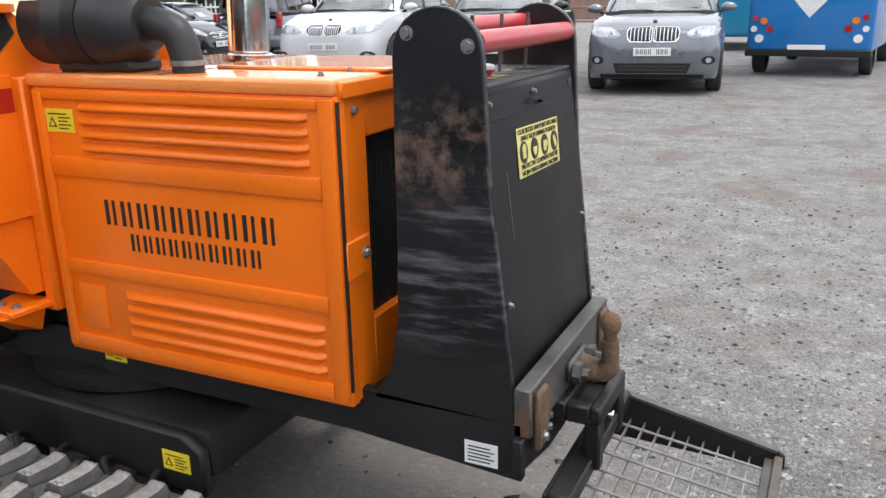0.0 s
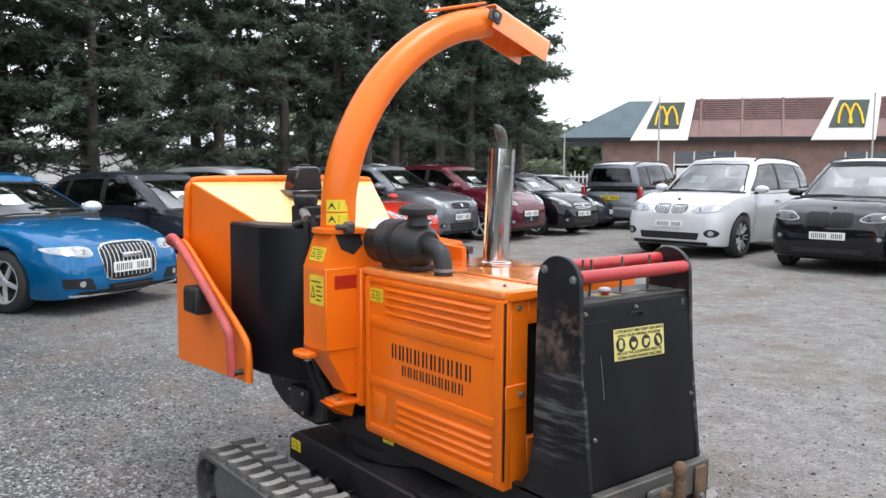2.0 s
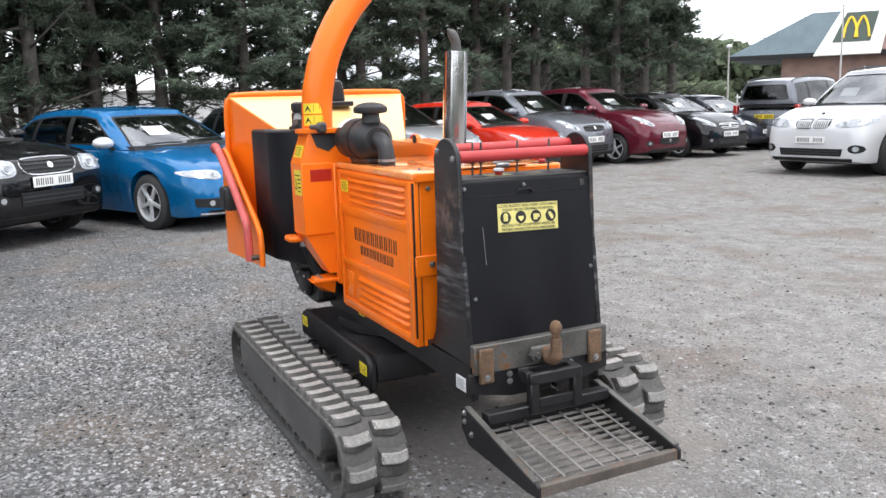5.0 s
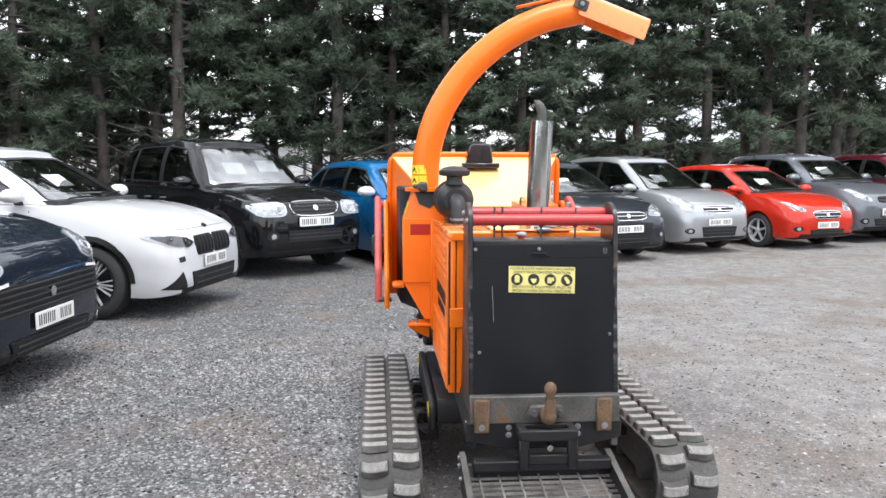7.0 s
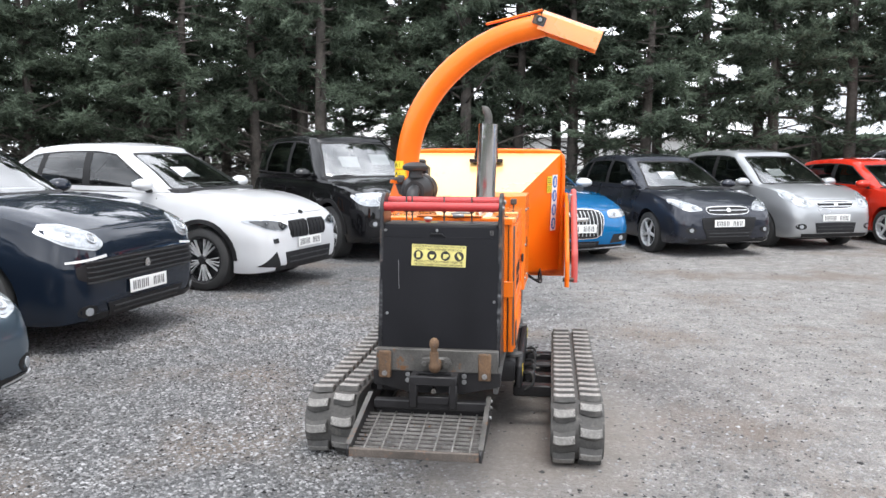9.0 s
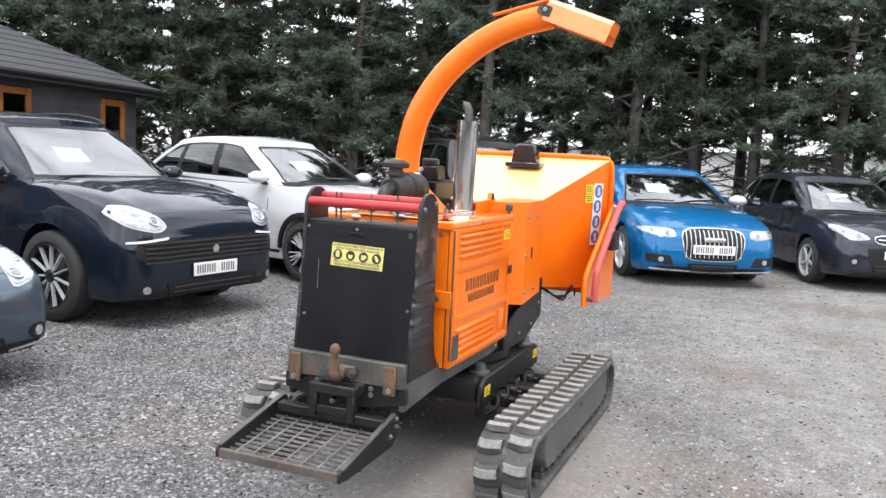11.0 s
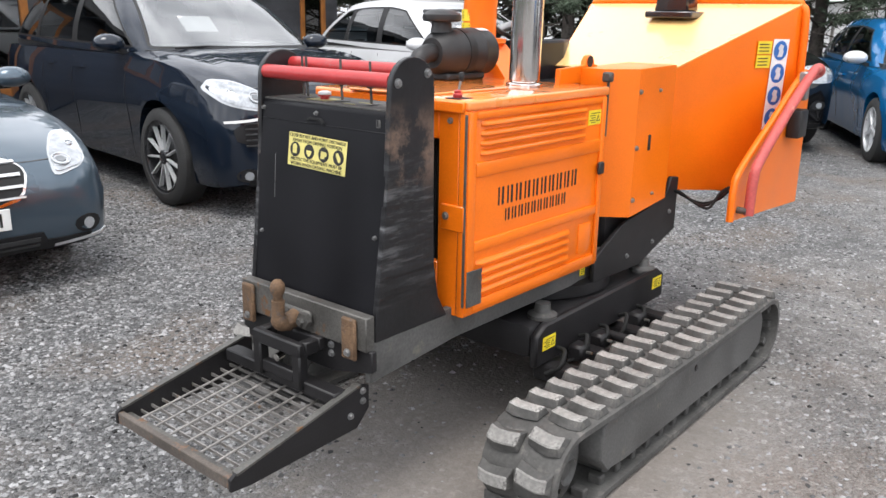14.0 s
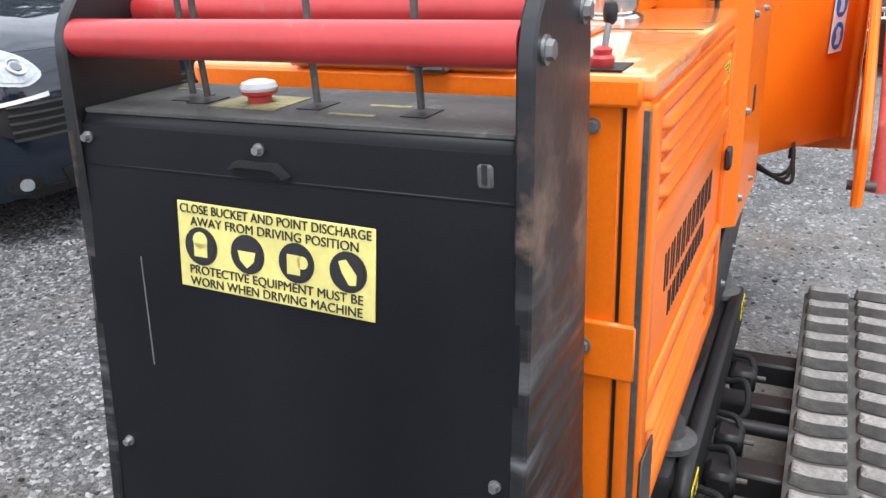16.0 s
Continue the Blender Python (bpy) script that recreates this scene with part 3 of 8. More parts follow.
def track(y0, y1, outer):
    """Rubber track from y0 to y1; outer is the sign of its outward side."""
    t = thing("rubber_track", "", "")
    t.parent = chipper
    t["label"] = "dusty grey rubber crawler track"
    bm = bmesh.new()
    rings = []
    n = 140
    for i in range(n):
        x, z, a = track_path(TRACK_LEN * i / n)
        nx, nz = math.sin(a), -math.cos(a)
        ring = []
        for yy, off in ((y0, 0.004), (y0 + 0.012, 0.010), (y1 - 0.012, 0.010), (y1, 0.004), (y1, -0.016), (y0, -0.016)):
            ring.append(bm.verts.new((x + nx * off, yy, z + nz * off)))
        rings.append(ring)
    for i in range(n):
        a, b = rings[i], rings[(i + 1) % n]
        for k in range(6):
            bm.faces.new((a[k], a[(k + 1) % 6], b[(k + 1) % 6], b[k]))
    part("belt", bm, RUBBER, t, angle=50)
    # drive teeth inside the belt
    tooth = bpy.data.meshes.new("drive_tooth")
    tb = box(-0.0175, 0.0175, -0.025, 0.025, -0.0175, 0.0175, 0.004)
    tb.to_mesh(tooth)
    tb.free()
    tooth.materials.append(RUBBER)
    for i in range(N_LUG):
        x, z, a = track_path(TRACK_LEN * i / N_LUG)
        put("drive_tooth", tooth, t, at=Matrix.Translation((x - math.sin(a) * 0.03, (y0 + y1) / 2 + outer * 0.085, z + math.cos(a) * 0.03)) @ Matrix.Rotation(-a, 4, "Y"))
    # side frame, wheels
    yo = y1 - 0.010 if outer > 0 else y0 + 0.010
    yi = y0 + 0.05 if outer > 0 else y1 - 0.05
    prof = [(TX0 + 0.08, 0.285), (TX0 + 0.06, 0.24), (TX0 + 0.07, 0.13), (TX0 + 0.20, 0.088), (TX1 - 0.32, 0.088), (TX1 - 0.20, 0.10), (TX1 - 0.145, 0.16), (TX1 - 0.155, 0.28), (TX1 - 0.20, 0.312), (TX0 + 0.12, 0.312)]
    part("side_frame", prism(prof, "y", min(yo, yi), max(yo, yi), 0.008), FRAME_GREY, t)
    yy = (y0 + y1) / 2
    for nm, x, r in (("sprocket", TX1, 0.135), ("idler", TX0, 0.135)):
        w = 0.085
        bm = lathe([(0.03, -w), (0.045, -w - 0.012), (0.06, -w), (0.062, -w + 0.02), (0.10, -w + 0.02), (r, -w + 0.03), (r, w - 0.03), (0.10, w - 0.02), (0.062, w - 0.02), (0.06, w), (0.045, w + 0.012), (0.03, w)], 24, axis="y", at=(x, yy, TR))
        wheel_ = part(nm, bm, FRAME_GREY, t)
        for k in range(8):
            a = 2 * math.pi * k / 8
            bx, bz = x + 0.08 * math.cos(a), TR + 0.08 * math.sin(a)
            part("wheel_bolt", cyl((bx, yy + outer * (w - 0.022), bz), (bx, yy + outer * (w - 0.010), bz), 0.009, seg=6), STEEL, wheel_)
    for k in range(4):
        x = TX0 + 0.35 + k * 0.36
        part("road_roller", lathe([(0.02, -0.09), (0.05, -0.085), (0.05, 0.085), (0.02, 0.09)], 16, axis="y", at=(x, yy, 0.088)), FRAME_GREY, t)
    bm = cyl((TX1 - 0.9, yo + outer * 0.003, 0.255), (TX1 - 0.9, yo - outer * 0.01, 0.255), 0.013, seg=12)
    part("grease_hole", bm, INK, t)
    # the two rows of lugs, staggered by half a pitch
    for row in (-1, 1):
        for i in range(N_LUG):
            x, z, a = track_path(TRACK_LEN * (i + (0.25 if row > 0 else -0.05)) / N_LUG)
            m = Matrix.Translation((x + math.sin(a) * 0.009, yy + row * 0.070, z - math.cos(a) * 0.009)) @ Matrix.Rotation(math.pi - a, 4, "Y")
            m = m @ Matrix.Diagonal((1, -row, 1, 1))
            put("lug", lug_mesh, t, at=m)
    return t


track(1.015, 1.300, -1)
track(2.370, 2.655, 1)

# --- undercarriage
under = part("undercarriage_frame", box(-2.47, -1.37, 1.40, 2.16, 0.30, 0.44, 0.025, seg=2), BLACK, chipper)
for yy in (1.40, 2.16):
    s = -1 if yy < 1.7 else 1
    # the boxed side rail, bent at its middle
    prof = [(-2.47, 0.30), (-1.37, 0.27), (-1.37, 0.40), (-1.43, 0.44), (-2.40, 0.455), (-2.47, 0.42)]
    part("side_rail", prism(prof, "y", min(yy, yy + s * 0.035), max(yy, yy + s * 0.035), 0.008), BLACK, under)
    sd = "y-" if s < 0 else "y+"
    w = yy + s * 0.036
    sticker("warning_sticker", sd, w, -2.44, -2.35, 0.360, 0.415, under)
    sticker("warning_sticker", sd, w, -1.50, -1.41, 0.335, 0.390, under)
    for x in (-2.36, -1.50) if s > 0 else ():
        part("mounting_pad", lathe([(0.06, 0.44), (0.06, 0.455), (0.035, 0.465), (0.03, 0.50)], 20, at=(x, yy - s * 0.03, 0)), FRAME_GREY, under)
for k, x in enumerate((-2.30, -2.05, -1.72, -1.47)):
    for a, b in ((1.12, 1.42), (2.14, 2.52)):
        part("extending_leg", box(x - 0.04, x + 0.04, a, b, 0.20, 0.27, 0.008), BLACK, under)
for a, b, x in ((1.20, 1.42, -1.88), (2.14, 2.46, -1.88)):
    part("hydraulic_ram", cyl((x, a, 0.28), (x, b, 0.28), 0.020), BLACK, under)
for k in range(5):
    for s, y in ((-1, 1.36), (1, 2.20)):
        x = -2.2 + 0.17 * k
        p = curve_pts([(x, y, 0.32), (x + 0.03, y + s * 0.05, 0.325 + 0.015 * (k % 2)), (x + 0.08, y + s * 0.06, 0.28), (x + 0.10, y + s * 0.01, 0.24)], 6)
        part("hydraulic_hose", tube(p, 0.009, 8), HOSE, under)
        if k in (0, 2, 3):
            part("hose_block", box(x + 0.02, x + 0.10, min(y, y + s * 0.07), max(y, y + s * 0.07), 0.245, 0.315, 0.012), BLACK, under)
            part("hose_union", cyl((x + 0.06, y + s * 0.07, 0.285), (x + 0.06, y + s * 0.095, 0.285), 0.007, seg=8), STEEL, under)
part("slew_ring", lathe([(0.34, 0.44), (0.36, 0.45), (0.36, 0.50), (0.33, 0.51)], 36, at=(-1.92, 1.79, 0)), BLACK, chipper)

# --- main chassis
chassis = part("chassis", box(-2.45, -0.60, 1.50, 2.09, 0.50, 0.60, 0.006), BLACK, chipper)
for y in (1.478, 2.075):
    part("chassis_rail", prism([(-2.35, 0.60), (-2.25, 0.50), (-1.0, 0.50), (-0.555, 0.465), (-0.555, 0.605), (-0.95, 0.618), (-2.35, 0.62)], "y", y, y + 0.028, 0.003), BLACK if y < 1.8 else FRAME_GREY, chassis)
sticker("rating_plate", "y-", 1.4775, -0.69, -0.61, 0.487, 0.543, chassis, WHITE, True, "small white metal rating plate")
sticker("warning_sticker", "y-", 1.4775, -1.79, -1.71, 0.545, 0.605, chassis)
sticker("warning_sticker", "y+", 2.1035, -1.86, -1.82, 0.53, 0.59, chassis)
# side gussets that carry the feed end
for y in (1.50, 2.13):
    pl = [(-2.64, 0.60), (-2.64, 0.86), (-2.56, 0.87), (-2.52, 0.79), (-2.40, 0.765), (-2.10, 0.72), (-1.93, 0.64), (-1.86, 0.60), (-1.86, 0.50), (-2.28, 0.49)]
    g = part("gusset", prism(pl, "y", y, y + 0.02, 0.003), BLACK, chassis)
    for x, z in ((-2.56, 0.70), (-2.40, 0.58), (-2.15, 0.56)):
        bolt((x, y + 0.02 if y > 1.8 else y, z), "y+" if y > 1.8 else "y-", g, 0.012)
# rotor housing under the feed rollers, rounded
part("rotor_housing", lathe([(0.05, -0.30), (0.26, -0.30), (0.28, -0.28), (0.28, 0.28), (0.26, 0.30), (0.05, 0.30)], 32, axis="y", at=(-2.36, 1.78, 0.80)), BLACK, chipper)
part("cutter_drum_box", box(-2.60, -2.00, 1.42, 2.10, 0.60, 1.30, 0.02), BLACK, chipper)

# --- engine bay
BX0, BX1, BY0, BY1, BZ0, BZ1 = -1.855, -0.945, 1.425, 2.158, 0.588, 1.312
bay = part("engine_bay", box(BX0, BX1 - 0.05, BY0 + 0.02, BY1 - 0.02, BZ0, BZ1 - 0.005, 0.01), BLACK, chipper)
# end frame facing the console, with radiator opening
for a, b, c, d in ((BY0 + 0.036, BY0 + 0.125, BZ0, BZ1 - 0.012), (BY1 - 0.125, BY1 - 0.036, BZ0, BZ1 - 0.012), (BY0 + 0.125, BY1 - 0.125, 1.20, BZ1 - 0.012), (BY0 + 0.125, BY1 - 0.125, BZ0, 0.77)):
    part("end_frame", box(BX1 - 0.05, BX1 - 0.008, a, b, c, d, 0.004), ORANGE, bay)
part("radiator", box(BX1 - 0.12, BX1 - 0.044, BY0 + 0.10, BY1 - 0.10, 0.75, 1.21), INK, bay)
for i in range(40):
    y = BY0 + 0.128 + i * 0.0120
    part("radiator_fin", box(BX1 - 0.046, BX1 - 0.030, y, y + 0.004, 0.765, 1.205), DARK, bay)
for y0, s in ((BY0, 1), (BY1, -1)):
    ya, yb = sorted((y0 + s * 0.002, y0 + s * 0.105))
    lt = part("latch_strap", box(BX1 - 0.008, BX1 + 0.004, ya, yb, 0.895, 0.985, 0.004), ORANGE, bay)
    bolt((BX1 + 0.004, y0 + s * 0.080, 0.945), "x+", lt, 0.014)
    bolt((BX1 - 0.008, y0 + s * 0.075, 1.265), "x+", bay, 0.011)


def door(yo, s):
    """A pressed steel engine door; yo is its outer plane, s its outward sign."""
    inner = yo - s * 0.030
    lo, hi = min(yo, inner), max(yo, inner)
    d = part("engine_door", box(BX0 + 0.006, BX1, lo, hi, BZ0 + 0.004, BZ1 - 0.012, 0.004, seg=2), ORANGE, chipper)
    e = yo + s * 0.0
    def slab(x0, x1, z0, z1, h, bev, name):
        a, b = (e - 0.004, e + h) if s > 0 else (e - h, e + 0.004)
        return part(name, box(x0, x1, a, b, z0, z1, bev, seg=2), ORANGE, d)
    # raised rim round the door and between the fields
    r = 0.010
    slab(BX0 + 0.012, BX0 + 0.045, 0.606, 1.296, r, 0.005, "door_rim")
    slab(BX1 - 0.045, BX1 - 0.006, 0.606, 1.296, r, 0.005, "door_rim")
    slab(BX0 + 0.045, BX1 - 0.045, 1.272, 1.296, r, 0.005, "door_rim")
    slab(BX0 + 0.045, BX1 - 0.045, 1.078, 1.130, r, 0.007, "door_rim")
    slab(BX0 + 0.045, BX1 - 0.045, 0.818, 0.858, r, 0.007, "door_rim")
    slab(BX0 + 0.045, BX1 - 0.045, 0.606, 0.646, r, 0.005, "door_rim")
    def louvre(x0, x1, z0):
        """One pressed louvre: a rounded lip, steep below and sloping back above."""
        out = [(-0.004, 0.0), (0.008, 0.001), (0.0145, 0.005), (0.0150, 0.009), (0.0120, 0.013), (0.002, 0.0235), (-0.004, 0.0235)]
        bm = bmesh.new()
        ends = []
        for x, k in ((x0, 0.15), (x0 + 0.018, 1.0), (x1 - 0.018, 1.0), (x1, 0.15)):
            ends.append([bm.verts.new((x, e + s * (h if h < 0 else h * k), z0 + (v - 0.012) * (0.7 + 0.3 * k) + 0.012)) for h, v in out])
        for p0, p1 in zip(ends, ends[1:]):
            for i in range(len(out)):
                bm.faces.new((p0[i], p0[(i + 1) % len(out)], p1[(i + 1) % len(out)], p1[i]))
        bm.faces.new(ends[0])
        bm.faces.new(list(reversed(ends[-1])))
        return part("louvre", bm, ORANGE, d, angle=50)
    for z in (1.145, 1.178, 1.211, 1.244):
        louvre(BX0 + 0.155, BX1 - 0.075, z)
    for z in (0.662, 0.696, 0.730, 0.764):
        louvre(BX0 + 0.235, BX1 - 0.065, z)
    slab(BX0 + 0.070, BX0 + 0.165, 0.665, 0.790, 0.005, 0.004, "pressed_pad")
    # brand name and model as plain bars, upright strokes of letter size
    bm = bmesh.new()
    a, b = (e, e + 0.0015) if s > 0 else (e - 0.0015, e)
    rows = ((-1.650, 0.064, 0.962, 10, 0.0482), (-1.575, 0.044, 0.900, 10, 0.0370))
    for x0, h, z0, n, pitch in rows:
        for i in range(n):
            xx = x0 + i * pitch * 1.12
            box(xx, xx + pitch * 0.24, a, b, z0, z0 + h, bm=bm)
            box(xx + pitch * 0.52, xx + pitch * 0.70, a, b, z0, z0 + h, bm=bm)
    part("brand_marking", bm, INK, d, "dark brown brand marking in plain bars")
    sx = "y-" if s < 0 else "y+"
    sticker("warning_sticker", sx, yo + s * 0.0005, BX0 + 0.045, BX0 + 0.140, 1.190, 1.248, d)
    if s > 0:
        part("corner_patch", box(BX1 - 0.088, BX1 - 0.002, yo + 0.0105, yo + 0.0145, 0.630, 0.760, 0.002), STEEL, d, "grey metal patch on the door's corner")
        part("door_latch", box(BX0 + 0.02, BX0 + 0.06, yo + 0.008, yo + 0.022, 0.985, 1.035, 0.004), DARK, d)
    # worn grey line along the free edge, dark gap behind it
    la, lb = (yo - 0.007, yo + 0.002) if s > 0 else (yo - 0.002, yo + 0.007)
    part("edge_line", box(BX1 - 0.004, BX1 + 0.0015, la, lb, 0.63, 1.29, 0.0008), STEEL if s > 0 else BLACK, d)
    ga, gb = (yo - 0.036, yo - 0.030) if s > 0 else (yo + 0.030, yo + 0.036)
    part("hinge_gap", box(BX1 - 0.03, BX1 - 0.0085, ga, gb, BZ0 + 0.01, 1.295), INK, d)
    return d


door(BY0, -1)
door(BY1, 1)
# lid
lid = part("engine_lid", box(BX0 - 0.01, BX1 - 0.005, BY0 - 0.006, BY1 + 0.006, BZ1 - 0.012, 1.335, 0.010, seg=3), ORANGE_LID, chipper, "glossy orange lid, sky glare put into its paint colour")
part("lid_lip", box(BX1 - 0.02, BX1 + 0.006, BY0 + 0.01, BY1 - 0.01, BZ1 - 0.02, 1.330, 0.005), ORANGE, lid)
part("inspection_cover", box(-1.42, -0.935, 1.62, 1.98, 1.334, 1.345, 0.004), ORANGE_LID, lid)
part("lid_seam", box(-1.44, -1.436, 1.44, 2.15, 1.3345, 1.3362), INK, lid)
lt_ = part("cover_latch", box(-0.960, -0.925, 1.82, 1.885, 1.330, 1.352, 0.006), ZINC, lid)
part("latch_arm", tube([(-0.945, 1.81, 1.352), (-0.945, 1.86, 1.360), (-0.948, 1.905, 1.354), (-0.950, 1.935, 1.362)], 0.006, 8), ZINC, lt_)
for y in (1.50, 1.62):
    bolt((-1.03, y, 1.335), "z+", lid, 0.008)

# --- air filter on the lid
filt = part("air_filter", lathe([(0.02, -1.868), (0.085, -1.868), (0.098, -1.855), (0.100, -1.785), (0.104, -1.775), (0.104, -1.760), (0.100, -1.750), (0.100, -1.60), (0.092, -1.555), (0.062, -1.513), (0.045, -1.515)], 32, axis="x", at=(0, 1.513, 1.447)), DARK, chipper, "black plastic air filter canister")
part("filter_band", lathe([(0.1005, -1.70), (0.103, -1.70), (0.103, -1.655), (0.1005, -1.655)], 32, axis="x", at=(0, 1.513, 1.447)), TRIM, filt)
lab = bmesh.new()
for k in range(6):
    a0, a1 = radians(66 + 13 * k), radians(66 + 13 * (k + 1))
    vs = [lab.verts.new((x, 1.513 + 0.1015 * math.cos(a), 1.447 + 0.1015 * math.sin(a))) for x, a in ((-1.852, a0), (-1.788, a0), (-1.788, a1), (-1.852, a1))]
    lab.faces.new(vs)
bmesh.ops.remove_doubles(lab, verts=lab.verts, dist=0.0005)
part("filter_label", lab, WHITE, filt)
part("intake_neck", lathe([(0.048, 1.53), (0.042, 1.56), (0.042, 1.585)], 24, at=(-1.582, 1.508, 0)), DARK, filt)
part("rain_cap", lathe([(0.05, 1.572), (0.078, 1.576), (0.082, 1.588), (0.080, 1.602), (0.062, 1.616), (0.03, 1.624), (0.004, 1.626)], 28, at=(-1.582, 1.508, 0)), DARK, filt)
el = curve_pts([(-1.53, 1.513, 1.447), (-1.49, 1.513, 1.447), (-1.435, 1.513, 1.425), (-1.413, 1.513, 1.37), (-1.410, 1.513, 1.335)], 7)
part("elbow_pipe", tube(el, 0.038, 18), DARK, filt)
part("hose_clip", lathe([(0.040, 1.352), (0.042, 1.352), (0.042, 1.364), (0.040, 1.364)], 20, at=(-1.410, 1.513, 0)), ZINC, filt)
part("filter_bracket", box(-1.80, -1.55, 1.47, 1.58, 1.335, 1.365, 0.008), DARK, filt)

# --- exhaust stack
stack = part("exhaust_pipe", lathe([(0.030, 0.0), (0.060, 0.0), (0.060, 0.50), (0.057, 0.50), (0.057, 0.03), (0.03, 0.03)], 32), CHROME, chipper, "polished stainless exhaust heat shield", at=Matrix.Translation((-1.570, 1.945, 1.36)) @ Matrix.Rotation(radians(1.5), 4, "Y") @ Matrix.Rotation(radians(-2), 4, "X"))
part("stack_flange", lathe([(0.03, -0.024), (0.072, -0.024), (0.072, -0.012), (0.056, -0.004), (0.054, 0.004), (0.03, 0.004)], 28), CHROME, stack)
tp = curve_pts([(0, 0, 0.30), (0, 0, 0.50), (0.0, -0.004, 0.55), (-0.006, -0.022, 0.585), (-0.012, -0.045, 0.605)], 6)
part("tail_pipe", tube(tp, [0.024] * 18 + [0.022, 0.020, 0.017, 0.013, 0.010, 0.006, 0.004][:max(0, len(tp) - 18)], 14), STEEL, stack)
for z in (0.42,):
    bmb = cyl((0.05, -0.02, z), (0.066, -0.02, z), 0.008, seg=8)
    part("shield_bolt", bmb, ZINC, stack)

# --- discharge housing and chute
house = hull([(-1.905, 1.252, 1.325), (-2.100, 1.252, 1.325), (-2.125, 1.31, 1.325), (-2.125, 1.62, 1.325), (-1.905, 1.62, 1.325), (-1.905, 1.252, 0.965), (-2.100, 1.252, 0.965), (-2.125, 1.31, 0.965),
              (-1.905, 1.370, 0.755), (-2.04, 1.370, 0.755), (-2.125, 1.60, 0.75), (-1.905, 1.60, 0.75),
              (-1.930, 1.305, 1.485), (-2.085, 1.305, 1.485), (-1.930, 1.46, 1.485), (-2.095, 1.46, 1.485)])
house = part("discharge_housing", house, ORANGE, chipper, angle=15)
part("housing_wing", box(-1.905, -1.862, 1.405, 1.62, 0.70, 1.325, 0.006), ORANGE, house)
part("seam_flange", box(-1.914, -1.894, 1.246, 1.41, 0.965, 1.33, 0.003), ORANGE, house)
ft = part("housing_foot", prism([(-2.00, 1.295), (-1.885, 1.285), (-1.875, 1.42), (-2.03, 1.42)], "z", 0.715, 0.732, 0.003), ORANGE, house)
for x, y in ((-1.975, 1.325), (-1.915, 1.325)):
    bolt((x, y, 0.732), "z+", ft, 0.013)
part("support_bracket", hull([(-2.02, 1.28, 0.715), (-1.90, 1.27, 0.715), (-1.90, 1.40, 0.715), (-2.02, 1.40, 0.715), (-1.96, 1.33, 0.66), (-1.93, 1.40, 0.64), (-1.97, 1.40, 0.64)]), ORANGE, house)
part("housing_shelf", prism([(-2.125, 1.205), (-2.09, 1.190), (-2.02, 1.190), (-1.99, 1.215), (-1.99, 1.26), (-2.125, 1.26)], "z", 0.920, 0.946, 0.006), ORANGE, house)
part("red_reflector", box(-1.8945, -1.8915, 1.290, 1.402, 1.238, 1.298, 0.001), RED_LENS, house)
sticker("warning_sticker", "y-", 1.2515, -2.040, -1.918, 1.165, 1.295, house)
tp_ = sticker("warning_sticker", "y-", 0.0, -0.060, 0.060, -0.032, 0.032, house)
tp_.matrix_basis = Matrix.Translation((-2.005, 1.272, 1.388)) @ Matrix.Rotation(radians(-18), 4, "X")
part("chute_flange", lathe([(0.07, 1.480), (0.122, 1.480), (0.122, 1.500), (0.078, 1.504)], 30, at=(-2.01, 1.385, 0)), ORANGE, house)
gx = lambda z: -1.901 - 0.025 * (z - 1.325) / 0.16
part("grease_patch", hull([(gx(z) + o_, y, z) for y, z in ((1.315, 1.478), (1.440, 1.478), (1.455, 1.43), (1.40, 1.385), (1.34, 1.41)) for o_ in (0.0, -0.006)]), DARK, house, "dark grease below the chute flange")
part("clamp", box(-1.905, -1.865, 1.335, 1.385, 1.480, 1.535, 0.010), STEEL, house)
part("clamp_bolt", cyl((-1.915, 1.315, 1.512), (-1.855, 1.335, 1.512), 0.012, seg=10), STEEL, house)
path = curve_pts([(-2.010, 1.378, 1.495), (-2.005, 1.392, 1.70), (-1.995, 1.462, 1.93), (-2.00, 1.610, 2.155), (-2.01, 1.820, 2.340), (-2.025, 2.045, 2.455), (-2.04, 2.275, 2.515)], 9)
rr = [0.079 - 0.003 * (i / (len(path) - 1)) for i in range(len(path))]
chute = part("discharge_chute", tube(path, rr, 20), ORANGE, chipper, "orange curved steel discharge chute")
